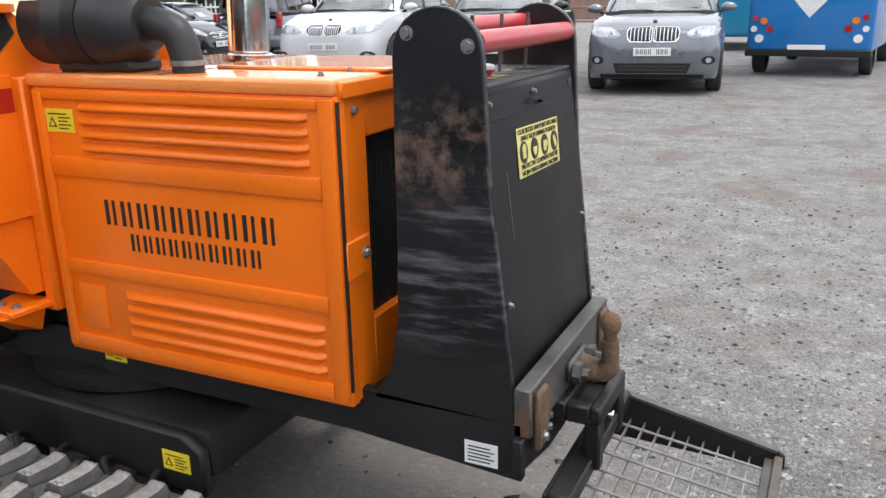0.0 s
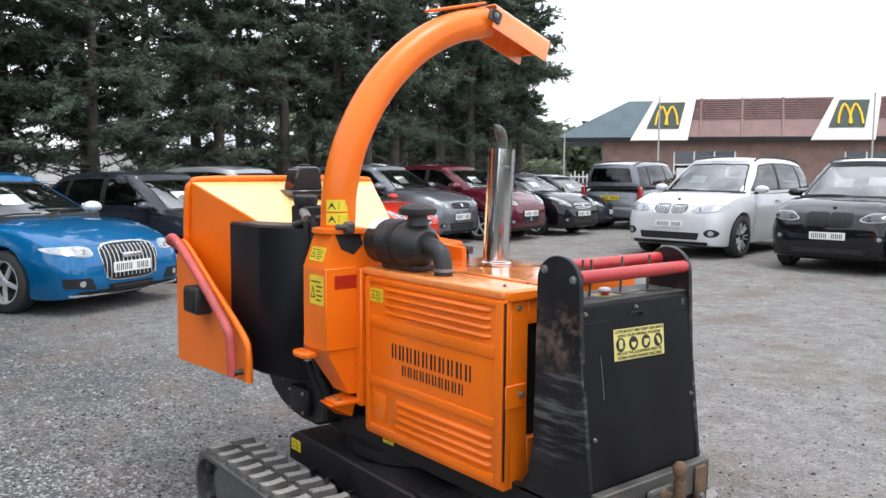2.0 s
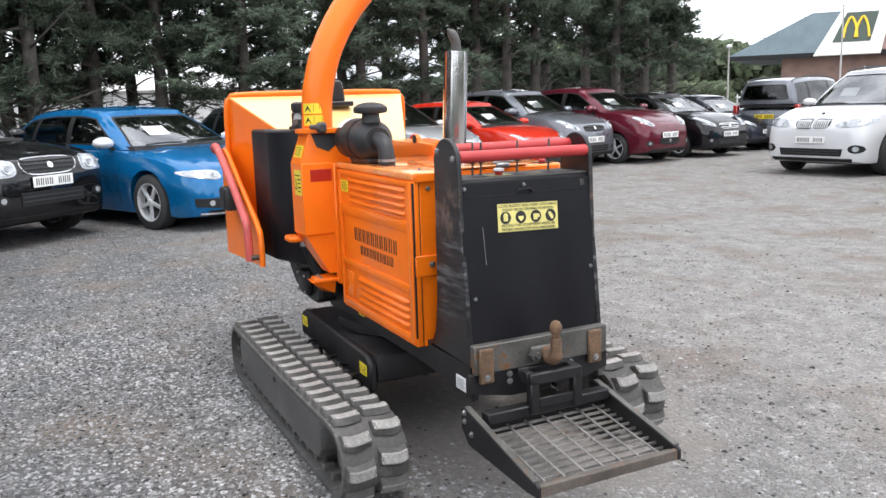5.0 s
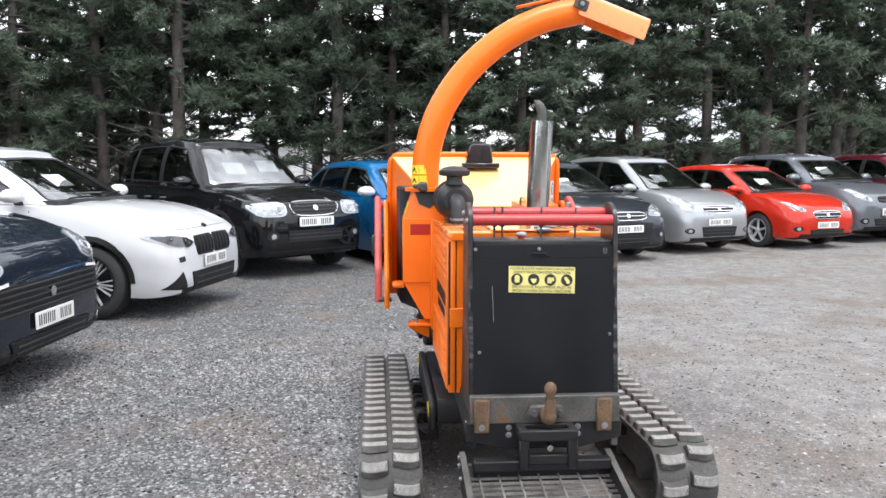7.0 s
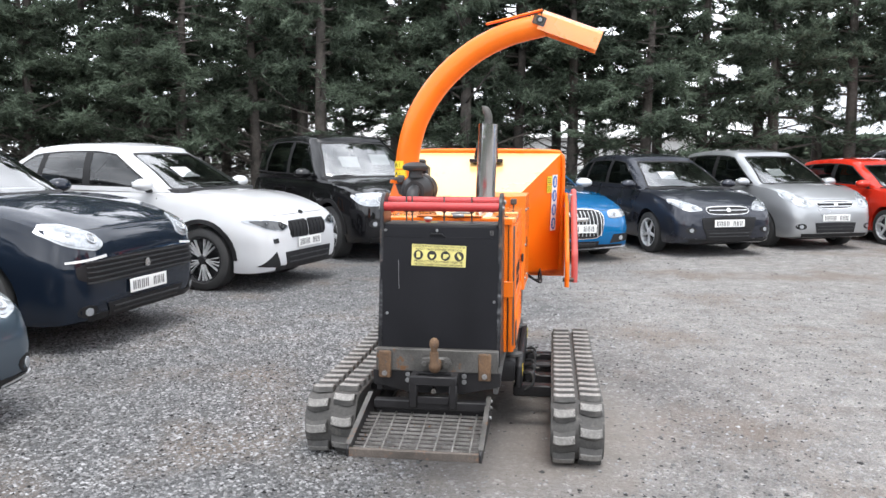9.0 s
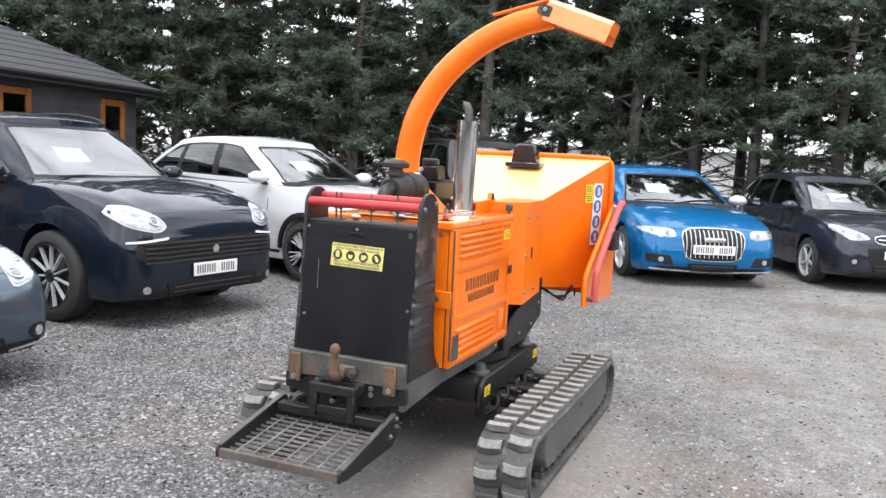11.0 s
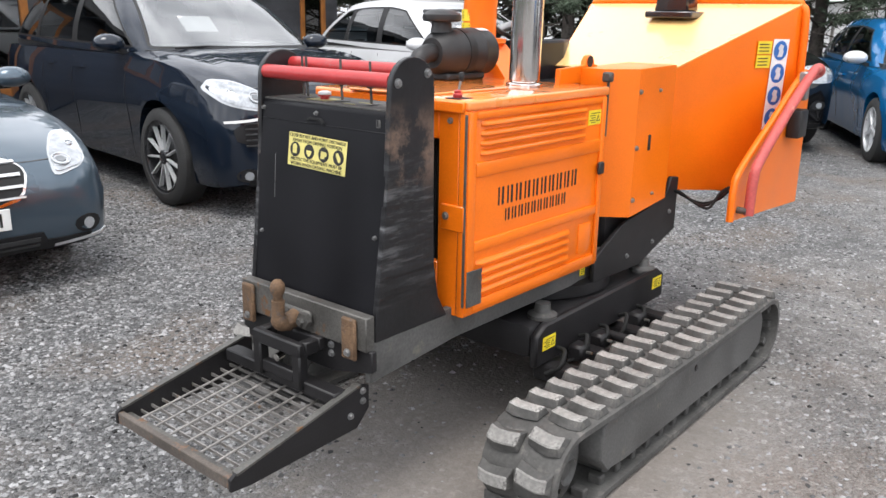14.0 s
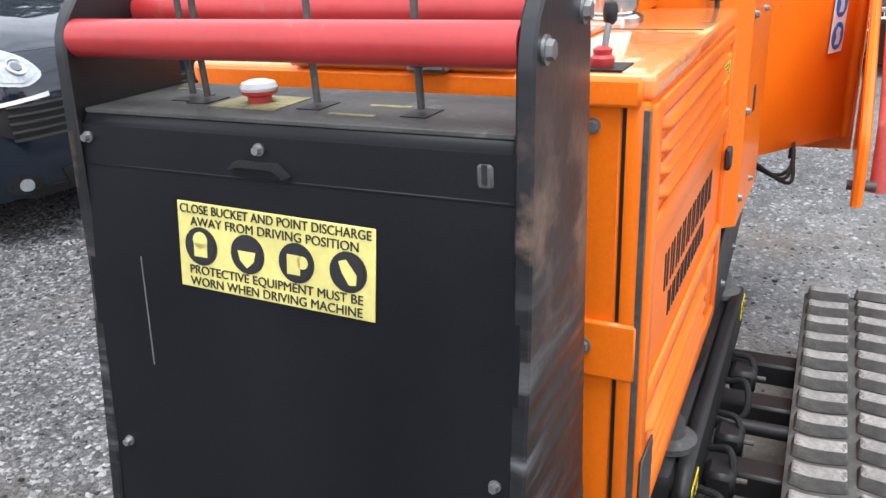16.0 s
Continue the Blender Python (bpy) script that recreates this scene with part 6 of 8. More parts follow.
    def carve(faces, poly, axes, inset=0.0):
        """Splits the faces along a convex outline and gives those within it."""
        for co, no in halfplanes(poly, axes, inset):
            vs_ = {v for f in faces for v in f.verts}
            es_ = {e for f in faces for e in f.edges}
            got = bmesh.ops.bisect_plane(g, geom=list(vs_) + list(es_) + list(faces), plane_co=co, plane_no=no, dist=1e-5)
            faces = [f for f in got["geom"] if isinstance(f, bmesh.types.BMFace) and (f.calc_center_median() - co).dot(no) > 0]
        return faces

    def cut2(poly, p, nrm):
        """The part of a flat outline on the normal's side of a line."""
        out = []
        for i in range(len(poly)):
            a_, b_ = poly[i - 1], poly[i]
            da = (a_[0] - p[0]) * nrm[0] + (a_[1] - p[1]) * nrm[1]
            db = (b_[0] - p[0]) * nrm[0] + (b_[1] - p[1]) * nrm[1]
            if da * db < 0:
                k_ = da / (da - db)
                out.append((a_[0] + (b_[0] - a_[0]) * k_, a_[1] + (b_[1] - a_[1]) * k_))
            if db >= 0:
                out.append(b_)
        return out

    def eased(poly, rad):
        """The outline with its sharp corners rounded."""
        out = []
        for i in range(len(poly)):
            p0, p1, p2 = (Vector(poly[k % len(poly)]) for k in (i - 1, i, i + 1))
            a_, b_ = p0 - p1, p2 - p1
            if a_.length < 1e-4 or b_.length < 1e-4:
                continue
            if a_.angle(b_) > 2.75:
                out.append(tuple(p1))
                continue
            ra, rb = min(rad, a_.length * 0.45), min(rad, b_.length * 0.45)
            qa, qb = p1 + a_.normalized() * ra, p1 + b_.normalized() * rb
            out += [tuple(qa * (1 - k) ** 2 + p1 * 2 * k * (1 - k) + qb * k * k) for k in (0, 0.33, 0.67, 1)]
        return out

    panes = []
    def glaze(nm, faces, m):
        gb = bmesh.new()
        mp = {}
        for f in faces:
            for v in f.verts:
                if v not in mp:
                    mp[v] = gb.verts.new(v.co - v.normal * 0.003)
            gb.faces.new([mp[v] for v in f.verts])
        panes.append((nm, gb, m))
        bmesh.ops.delete(g, geom=faces, context="FACES_ONLY")

    side_m = TINTED if tint else SIDE_GLASS
    # side glazing: one black-edged opening under the roof line, split by its pillars
    arc = [(A1 - span * q, roof_z(-q) - roof_drop) for q in [k / 12 for k in range(13)]]
    arc = [(A1 + 0.35, arc[0][1] - 0.10)] + arc + [(D1 - 0.5, arc[-1][1] - 0.16)]
    z_f, z_b = base[1][1] + 0.040, base[-1][1] + 0.030
    dlo = [(A0 + 0.3, z_f)] + arc + [(D0 - 0.3, z_b)]
    def slanted(p0, p1, back, keep):
        d_ = Vector((p1[0] - p0[0], p1[1] - p0[1])).normalized()
        nr_ = Vector((-d_.y, d_.x))
        if nr_.x * keep < 0:
            nr_ = -nr_
        return (p0[0] + nr_.x * back, p0[1] + nr_.y * back), nr_
    dlo = cut2(dlo, *slanted((A0, base[0][1]), (A1, roof_z(0)), 0.085, -1))
    dlo = cut2(dlo, *slanted((D0, base[-1][1]), (D1, roof_z(-1)), d_post, 1))
    B_ = ((base_x[2], zb), (tops[2][0], tops[2][1]))
    C_ = ((base_x[4] - 0.02, zb), (tops[4][0], tops[4][1]))
    panels = [cut2(dlo, *slanted(*B_, 0.036, 1)), cut2(cut2(dlo, *slanted(*B_, 0.036, -1)), *slanted(*C_, 0.028, 1)), cut2(dlo, *slanted(*C_, 0.028, -1))]
    for s in (1, -1):
        g.normal_update()
        hole = carve([f for f in g.faces if f.normal.y * s > 0.45 and f.calc_center_median().y * s > 0], eased(dlo, 0.06), 0)
        for f in hole:
            f.material_index = 1
        for k, pl in enumerate(panels):
            if len(pl) < 3 or max(u for u, v in pl) - min(u for u, v in pl) < 0.12:
                continue
            inner = carve([f for f in g.faces if f.material_index == 1 and f.calc_center_median().y * s > 0], eased(pl, 0.05), 0, 0.017)
            glaze("side_window" if k < 2 else "quarter_window", inner, side_m)
    # windscreen and rear window with dark edges
    for nm, sx, p_lo, p_hi, w_lo, w_hi, m in (("windscreen", 1, base[0][1] + 0.02, roof_z(0) - 0.048, bw * 0.94 - 0.055, tw * 0.95 - 0.06, GLASS), ("rear_window", -1, base[-1][1] + 0.10, roof_z(-1) - 0.085, bw * 0.86 - 0.12, tw * 0.92 - 0.09, TINTED)):
        g.normal_update()
        poly = eased([(-w_lo, p_lo), (w_lo, p_lo), (w_hi, p_hi), (0, p_hi + 0.012), (-w_hi, p_hi)], 0.06)
        edge = carve([f for f in g.faces if f.material_index == 0 and f.normal.x * sx > 0.30 and f.calc_center_median().z < zr - 0.03], poly, 1)
        for f in edge:
            f.material_index = 1
        glaze(nm, carve(edge, poly, 1, 0.022), m)
    frame_ = part("roof_frame", g, colour, c, angle=30)
    frame_.data.materials.append(TRIM)
    for nm, gb, m in panes:
        pn = part(nm, gb, m, c, angle=60)
        pn.visible_shadow = False
    # cabin: dark floor at belt height, dashboard, seats, wheel
    cab = part("cabin", prism([(A0 + 0.05, -bw * 0.90), (A0 + 0.12, 0), (A0 + 0.05, bw * 0.90), (D0 + 0.05, bw * 0.84), (D0 + 0.05, -bw * 0.84)], "z", belt - 0.05, belt + 0.024), CABIN, c)
    part("dashboard", hull([(A0 - 0.05, -bw * 0.85, belt + 0.02), (A0 - 0.05, bw * 0.85, belt + 0.02), (A0 - 0.55, -bw * 0.82, belt + 0.02), (A0 - 0.55, bw * 0.82, belt + 0.02), (A0 - 0.42, -bw * 0.8, belt + 0.06), (A0 - 0.42, bw * 0.8, belt + 0.06)]), CABIN, cab)
    for s in (-1, 1):
        for sx in (A1 - span * 0.22, A1 - span * 0.62):
            part("seat_back", box(sx - 0.09, sx + 0.09, s * 0.38 - 0.23, s * 0.38 + 0.23, belt, belt + (zr - belt) * 0.42, 0.05, seg=2), CABIN, cab)
            part("headrest", box(sx - 0.06, sx + 0.05, s * 0.38 - 0.12, s * 0.38 + 0.12, belt + (zr - belt) * 0.45, belt + (zr - belt) * 0.75, 0.04, seg=2), CABIN, cab)
    sw = lathe([(0.165, -0.012), (0.185, -0.012), (0.185, 0.012), (0.165, 0.012)], 24, axis="x")
    part("steering_wheel", sw, TRIM, cab, at=Matrix.Translation((A0 - 0.66, -0.37, belt + 0.07)) @ Matrix.Rotation(radians(-25), 4, "Y"))
    # sale papers behind the windscreen
    for k in range(papers):
        f_ = 0.30 + 0.05 * k
        px = A0 + (A1 - A0) * f_
        pz = zb + (zr - zb) * f_
        tilt_p = math.atan2(zr - zb, A0 - A1)
        pm = Matrix.Translation((px - 0.03, (-0.22, 0.30)[k % 2], pz + 0.06)) @ Matrix.Rotation(tilt_p, 4, "Y")
        part("sale_sheet", box(-0.105, 0.105, -0.15, 0.15, -0.002, 0.0, 0.0), PAPER, c, "white sale sheet behind the windscreen", at=pm)
        part("dash_paper", box(A0 - 0.36, A0 - 0.15, 0.18, 0.52, belt + 0.066, belt + 0.069), PAPER, c)
    part("rear_view_mirror", box(A1 + 0.06, A1 + 0.085, -0.12, 0.12, zr - 0.20, zr - 0.14, 0.012), TRIM, cab)
    wip = curve_pts([(A0 + 0.10, -0.10, zb + 0.03), (A0 - 0.02, 0.28, zb + 0.07), (A0 - 0.05, 0.56, zb + 0.085)], 4)
    part("wiper", tube(wip, 0.009, 6), TRIM, c)
    wip = curve_pts([(A0 + 0.09, -0.62, zb + 0.05), (A0 + 0.05, -0.36, zb + 0.06), (A0 + 0.06, -0.08, zb + 0.055)], 4)
    part("wiper", tube(wip, 0.009, 6), TRIM, c)
    # wheels
    tyre, rim_set, disc = wheel_meshes(r, 0.23 if r > 0.34 else 0.205, spokes, style)
    rm = rim_mat or ALLOY
    own = {}
    for m_ in [rim_set[0], rim_set[1]] + [q[0] for q in rim_set[2]]:
        if m_ not in own:
            own[m_] = m_.copy()
            own[m_].materials.append(rm if m_ in rim_set[:2] else ALLOY)
    for i_, x in enumerate((xf, xr)):
        for s in (-1, 1):
            wt = Matrix.Translation((x, s * (hw - 0.125), r)) @ Matrix.Rotation(0 if s > 0 else math.pi, 4, "Z") @ Matrix.Rotation(0.7 * i_ + 0.4 * s + front[0], 4, "Y")
            wh = put("wheel", own[rim_set[0]], c, at=wt)
            put("hub", own[rim_set[1]], wh)
            put("tyre", tyre, wh)
            put("shade_disc", disc, wh)
            for sm_, a_ in rim_set[2]:
                put("spoke", own[sm_], wh, at=Matrix.Rotation(a_, 4, "Y"))
    # arch liners, sills
    part("underbody", box(-L + 0.35, -0.25, -hw * 0.62, hw * 0.62, clear - 0.03, clear + 0.25, 0.03), TRIM, c)
    if cladding:
        for sd in ("left", "right"):
            patch("sill_cladding", [(xr + r * 1.2, clear + 0.015), (xf - r * 1.2, clear + 0.015), (xf - r * 1.2, clear + 0.13), (xr + r * 1.2, clear + 0.13)], TRIM, sd, 0.010)
            for x in (xf, xr):
                pts = [(x + r * 1.13 * math.cos(a), r * 1.02 + r * 1.13 * math.sin(a)) for a in [math.pi * k / 14 for k in range(15)]] + [(x + r * 1.27 * math.cos(a), r * 1.02 + r * 1.27 * math.sin(a)) for a in [math.pi * (14 - k) / 14 for k in range(15)]]
                patch("arch_trim", [p for p in pts if p[1] > clear], TRIM, sd, 0.012, cuts=0)
    patch("lower_valance", [(-0.72 * hw, clear + 0.03), (0.72 * hw, clear + 0.03), (0.74 * hw, clear + 0.085), (-0.74 * hw, clear + 0.085)], TRIM, "front", 0.008, cuts=3)
    patch("bonnet_gap", [(-0.60 * hw, hood[0] + 0.029), (0.60 * hw, hood[0] + 0.029), (0.60 * hw, hood[0] + 0.033), (-0.60 * hw, hood[0] + 0.033)], GREY_TRIM, "front", 0.0015, cuts=3, skirt=0.004)
    # door shut lines, handles, side crease
    for sd in ("left", "right"):
        for x, z0, z1 in ((A1 - span * 0.30 + 0.07, clear + 0.12, belt - 0.06), (A0 - 0.18, clear + 0.12, belt - 0.07), (xr + r * 1.25, max(clear + 0.12, r * 1.1), belt - 0.06)):
            patch("shut_line", [(x - 0.004, z0), (x + 0.004, z0), (x + 0.004, z1), (x - 0.004, z1)], TRIM, sd, 0.0025, cuts=2, skirt=0.004)
        for x in (A1 - span * 0.30 + 0.23, xr + r * 1.25 + 0.18):
            patch("door_handle", [(x - 0.09, belt - 0.165), (x + 0.09, belt - 0.16), (x + 0.09, belt - 0.135), (x - 0.09, belt - 0.14)], colour, sd, 0.028, cuts=1)
    # door mirrors
    def mirror(s):
        mx = A0 - 0.30
        b = bmesh.new()
        bmesh.ops.create_uvsphere(b, u_segments=16, v_segments=10, radius=1)
        for v in b.verts:
            v.co.x = v.co.x * 0.085 + (0.03 if v.co.x > 0 else 0)
            v.co.y *= 0.125
            v.co.z = (v.co.z * 0.080 if v.co.z > 0 else v.co.z * 0.060)
        mm = part("door_mirror", b, mirror_mat or colour, c, at=Matrix.Translation((mx, s * (bw + 0.115), belt + 0.065)))
        part("mirror_arm", hull([(0.03, -s * 0.15, -0.10), (-0.05, -s * 0.15, -0.10), (0.03, -s * 0.14, -0.05), (-0.03, -s * 0.05, -0.04), (0.02, -s * 0.05, -0.05), (0.02, -s * 0.05, -0.02)]), TRIM, mm)
        part("mirror_glass", box(-0.082, -0.076, -0.072, 0.072, -0.036, 0.046, 0.003), CHROME, mm)
    both(mirror)
    # front: lamps, grille, intake, fog lamps, plate
    lm = LAMP_DARK if smoked else LAMP_INNER
    hz = hood[0]
    lamp = lamp or [(0.50, hz - 0.13), (0.80, hz - 0.05), (0.86, hz + 0.06), (0.60, hz - 0.0)]
    def rounded(poly):
        """The closed outline with its corners eased."""
        out_, n_ = [], len(poly)
        for i_ in range(n_):
            p0_, p1_, p2_ = poly[i_ - 1], poly[i_], poly[(i_ + 1) % n_]
            a_ = [p1_[k] + (p0_[k] - p1_[k]) * 0.34 for k in (0, 1)]
            b_ = [p1_[k] + (p2_[k] - p1_[k]) * 0.34 for k in (0, 1)]
            for t_ in (0.0, 0.33, 0.67, 1.0):
                out_.append(tuple(a_[k] * (1 - t_) ** 2 + 2 * p1_[k] * t_ * (1 - t_) + b_[k] * t_ * t_ for k in (0, 1)))
        return out_
    lamp = rounded(lamp)

    def lamps(s):
        l_ = patch("headlamp", [(s * u * hw, v) for u, v in lamp], LAMP, "front", 0.006, cuts=3)
        cu, cz = sum(u for u, v in lamp) / len(lamp), sum(v for u, v in lamp) / len(lamp)
        hi_ = max(v for u, v in lamp) - min(v for u, v in lamp)
        patch("lamp_reflector", [(s * hw * (cu + (u - cu) * 0.88), cz + (v - cz) * 0.84) for u, v in lamp], lm, "front", 0.011, parent=l_)
        for k_, rad in ((-0.20, 0.34), (0.22, 0.13)):
            far = max(lamp, key=lambda q: abs(q[0] - cu) * (1 if (q[0] - cu) * k_ > 0 else 0))
            uu, vv_ = cu + (far[0] - cu) * 0.42, cz + (far[1] - cz) * 0.42
            p, nr = ray((1, uu * hw * s, vv_), (-1, 0, 0))
            if p is not None:
                nr = nr if nr.x > 0 else -nr
                rr_ = min(0.050, hi_ * rad * 0.86)
                part("lamp_bezel", lathe([(rr_ * 0.72, 0.0), (rr_, 0.0), (rr_, 0.016), (rr_ * 0.86, 0.018), (rr_ * 0.72, 0.010)], 20, axis="z"), ALLOY_DARK if smoked else LAMP, l_, at=Matrix.Translation(p) @ nr.to_track_quat("Z", "Y").to_matrix().to_4x4())
                part("lamp_lens", cyl(p + nr * 0.002, p + nr * 0.015, rr_ * 0.74, rr_ * 0.45, seg=18), (LAMP_DARK if smoked else GLINT) if k_ < 0 else LAMP, l_)
    if plate_front:
        both(lamps)
    if grille:
        outline = rounded(grille)
        gm = None
        if not kidney:
            gu, gv = sum(u for u, v in outline) / len(outline) * hw, sum(v for u, v in outline) / len(outline)
            gw, gh = max(u for u, v in outline) * hw, (max(v for u, v in outline) - min(v for u, v in outline)) / 2
            if chrome_frame:
                patch("grille_frame", [(gu + (u * hw - gu) * (1 + 0.013 / gw), gv + (v - gv) * (1 + 0.013 / gh)) for u, v in outline], CHROME, "front", 0.006)
            gm = patch("grille", [(u * hw, v) for u, v in outline], TRIM, "front", 0.011 if chrome_frame else 0.004)
        zs_ = [v for u, v in grille]
        ys_ = [u for u, v in grille]
        z0, z1, ymax = min(zs_), max(zs_), max(ys_) * hw
        if kidney:
            for s in (-1, 1):
                kp = [(s * 0.02, z0 + 0.02), (s * 0.05, z0), (s * (ymax - 0.05), z0 + 0.005), (s * (ymax - 0.01), z0 + 0.05), (s * ymax, z1 - 0.05), (s * (ymax - 0.03), z1), (s * 0.05, z1 + 0.005), (s * 0.02, z1 - 0.02)]
                fr = patch("kidney_frame", [(u * 1.0 + (s * 0.012 if abs(u) > 0.1 else -s * 0.010), v + (0.012 if v > (z0 + z1) / 2 else -0.012)) for u, v in kp], CHROME if chrome_frame else TRIM, "front", 0.008, cuts=2)
                gm = patch("kidney_grille", kp, TRIM, "front", 0.012, cuts=2, parent=fr)
                for k in range(bars):
                    y = s * (0.045 + (ymax - 0.09) * k / max(1, bars - 1))
                    patch("slat", [(y - 0.006, z0 + 0.012), (y + 0.006, z0 + 0.012), (y + 0.006, z1 - 0.012), (y - 0.006, z1 - 0.012)], ALLOY if chrome_frame else TRIM, "front", 0.020, cuts=1, parent=fr)
        else:
            for k in range(bars if badge == "wide" else 0):
                y = ymax * 0.86 * (2 * k / (bars - 1) - 1)
                patch("slat", [(y - 0.004, z0 + 0.03), (y + 0.004, z0 + 0.03), (y + 0.004, z1 - 0.02), (y - 0.004, z1 - 0.02)], ALLOY, "front", 0.018, cuts=1, parent=gm)
            for k in range(bars if badge != "wide" else 0):
                z = z0 + (z1 - z0) * (k + 0.5) / bars
                patch("slat", [(-ymax * 0.9, z - 0.005), (ymax * 0.9, z - 0.005), (ymax * 0.9, z + 0.005), (-ymax * 0.9, z + 0.005)], ALLOY if chrome_frame and not frame_only else GREY_TRIM, "front", 0.019, cuts=3, parent=gm)
        bz = (z0 + z1) / 2 if not kidney else z1 + 0.085
        p, nr = ray((1, 0, bz), (-1, 0, 0))
        if p is not None:
            nr = nr if nr.x > 0 else -nr
            if badge == "wide":
                part("badge", box(p.x - 0.002, p.x + 0.026, -0.135, 0.135, bz + 0.035, bz + 0.095, 0.012, seg=2), BRUSHED, body, "plain wide chrome badge")
            else:
                br_ = {"round": 0.036, "large": 0.085}[badge] if not kidney else 0.028
                bd = part("badge", cyl(p - nr * 0.002, p + nr * 0.022, br_, seg=24), ALLOY_DARK if kidney or badge == "large" else BRUSHED, body, "plain round badge")
                if badge == "large":
                    part("badge_ring", tube([(br_ * math.cos(a), br_ * math.sin(a), 0.022) for a in [2 * math.pi * k / 28 for k in range(29)]], 0.009, 8), CHROME, bd, "chrome ring", at=Matrix.Translation(p) @ nr.to_track_quat("Z", "Y").to_matrix().to_4x4())
    if intake:
        patch("lower_intake", [(u * hw, v) for u, v in intake], TRIM, "front", 0.012, cuts=3)
        iz0, iz1, iu = min(v for u, v in intake), max(v for u, v in intake), min(abs(u) for u, v in intake)
        for k in range(2):
            z = iz0 + (iz1 - iz0) * (k + 1) / 3
            patch("intake_slat", [(-iu * 0.95 * hw, z - 0.006), (iu * 0.95 * hw, z - 0.006), (iu * 0.95 * hw, z + 0.006), (-iu * 0.95 * hw, z + 0.006)], GREY_TRIM, "front", 0.019)
    if fogs:
        def fog(s):
            u, v, rad = fogs
            pts = [(s * u * hw + rad * 1.6 * math.cos(a), v + rad * math.sin(a)) for a in [2 * math.pi * k / 12 for k in range(12)]]
            f_ = patch("fog_surround", pts, TRIM, "front", 0.004, cuts=1)
            pts = [(s * u * hw + rad * 0.62 * math.cos(a), v + rad * 0.62 * math.sin(a)) for a in [2 * math.pi * k / 12 for k in range(12)]]
            patch("fog_lamp", pts, LAMP, "front", 0.010, cuts=1, parent=f_)
        both(fog)
    for nm_, poly_, mat_ in extras:
        for s in (-1, 1):
            patch(nm_, [(s * u * hw, v) for u, v in poly_], mat_, "front", 0.009, cuts=3)
    pz, pw = plate
    if plate_front:
        p, nr = ray((1, 0, pz), (-1, 0, 0))
        x0 = (p.x if p is not None else 0) + 0.020
        number_plate(c, x0, pz, PLATE_W, 1)
        part("plate_holder", box(x0 - 0.07, x0, -0.20, 0.20, pz - 0.045, pz + 0.045, 0.004), TRIM, c)
    if rear_lamps:
        number_plate(c, -L - 0.004, 0.88, PLATE_Y, -1)
        part("plate_holder", box(-L - 0.004, -L + 0.06, -0.2, 0.2, 0.83, 0.93, 0.004), TRIM, c)
        for s in (-1, 1):
            part("tail_lamp", box(-L + 0.02, -L + 0.20, s * hw * 0.86 - 0.06, s * hw * 0.86 + 0.06, 0.80, 1.18, 0.02), TAIL, c)
        part("rear_bumper", box(-L - 0.05, -L + 0.25, -hw * 0.96, hw * 0.96, clear + 0.08, clear + 0.36, 0.04, seg=2), colour, c)
    if rails:
        def rail(s):
            ends = [(A1 - span * q, s * tw * 0.90, roof_z(-q) + up) for q, up in ((0.03, -0.012), (0.09, 0.030), (0.3, 0.046), (0.6, 0.046), (0.88, 0.030), (0.97, -0.012))]
            p = curve_pts(ends, 5)
            part("roof_rail", tube(p, 0.017, 8), TRIM if colour is not P_SILVER else ALLOY, c)
        both(rail)
    return c


def number_plate(c, x, z, material, s):
    """A plate whose characters are plain bars."""
    a, b = (x, x + 0.008) if s > 0 else (x - 0.008, x)
    pl = part("number_plate", box(a, b, -0.26, 0.26, z - 0.056, z + 0.056, 0.003), material, c)
    e0, e1 = (b, b + 0.001) if s > 0 else (a - 0.001, a)
    for k in range(8):
        if k == 4:
            continue
        y = -0.225 + k * 0.0575
        bar = box(e0, e1, y, y + 0.013, z - 0.036, z + 0.036)
        part("plate_bar", box(e0, e1, y + 0.026, y + 0.039, z - 0.036, z + 0.036, bm=bar), INK, pl)
    return pl


P_NAVY = paint("deep_navy_car_paint", (0.007, 0.012, 0.022), 0.0, 0.5)
P_WHITE = paint("white_car_paint", (0.61, 0.615, 0.625), 0.0, 0.35)
P_BLACK = paint("black_car_paint", (0.005, 0.005, 0.006), 0.0, 0.5)
P_BLUE = paint("bright_blue_car_paint", (0.002, 0.125, 0.32), 0.3, 0.3)
P_GREY = paint("dark_grey_car_paint", (0.028, 0.031, 0.042), 0.4, 0.3)
P_SILVER = paint("silver_car_paint", (0.40, 0.41, 0.42), 0.6, 0.32)
P_RED = paint("red_car_paint", (0.56, 0.028, 0.012), 0.15, 0.3)
P_MAROON = paint("maroon_car_paint", (0.11, 0.010, 0.022), 0.35, 0.3)
P_STEELBLUE = paint("blue_grey_car_paint", (0.075, 0.105, 0.135), 0.55, 0.3)
P_MID = paint("mid_grey_car_paint", (0.16, 0.17, 0.19), 0.5, 0.3)

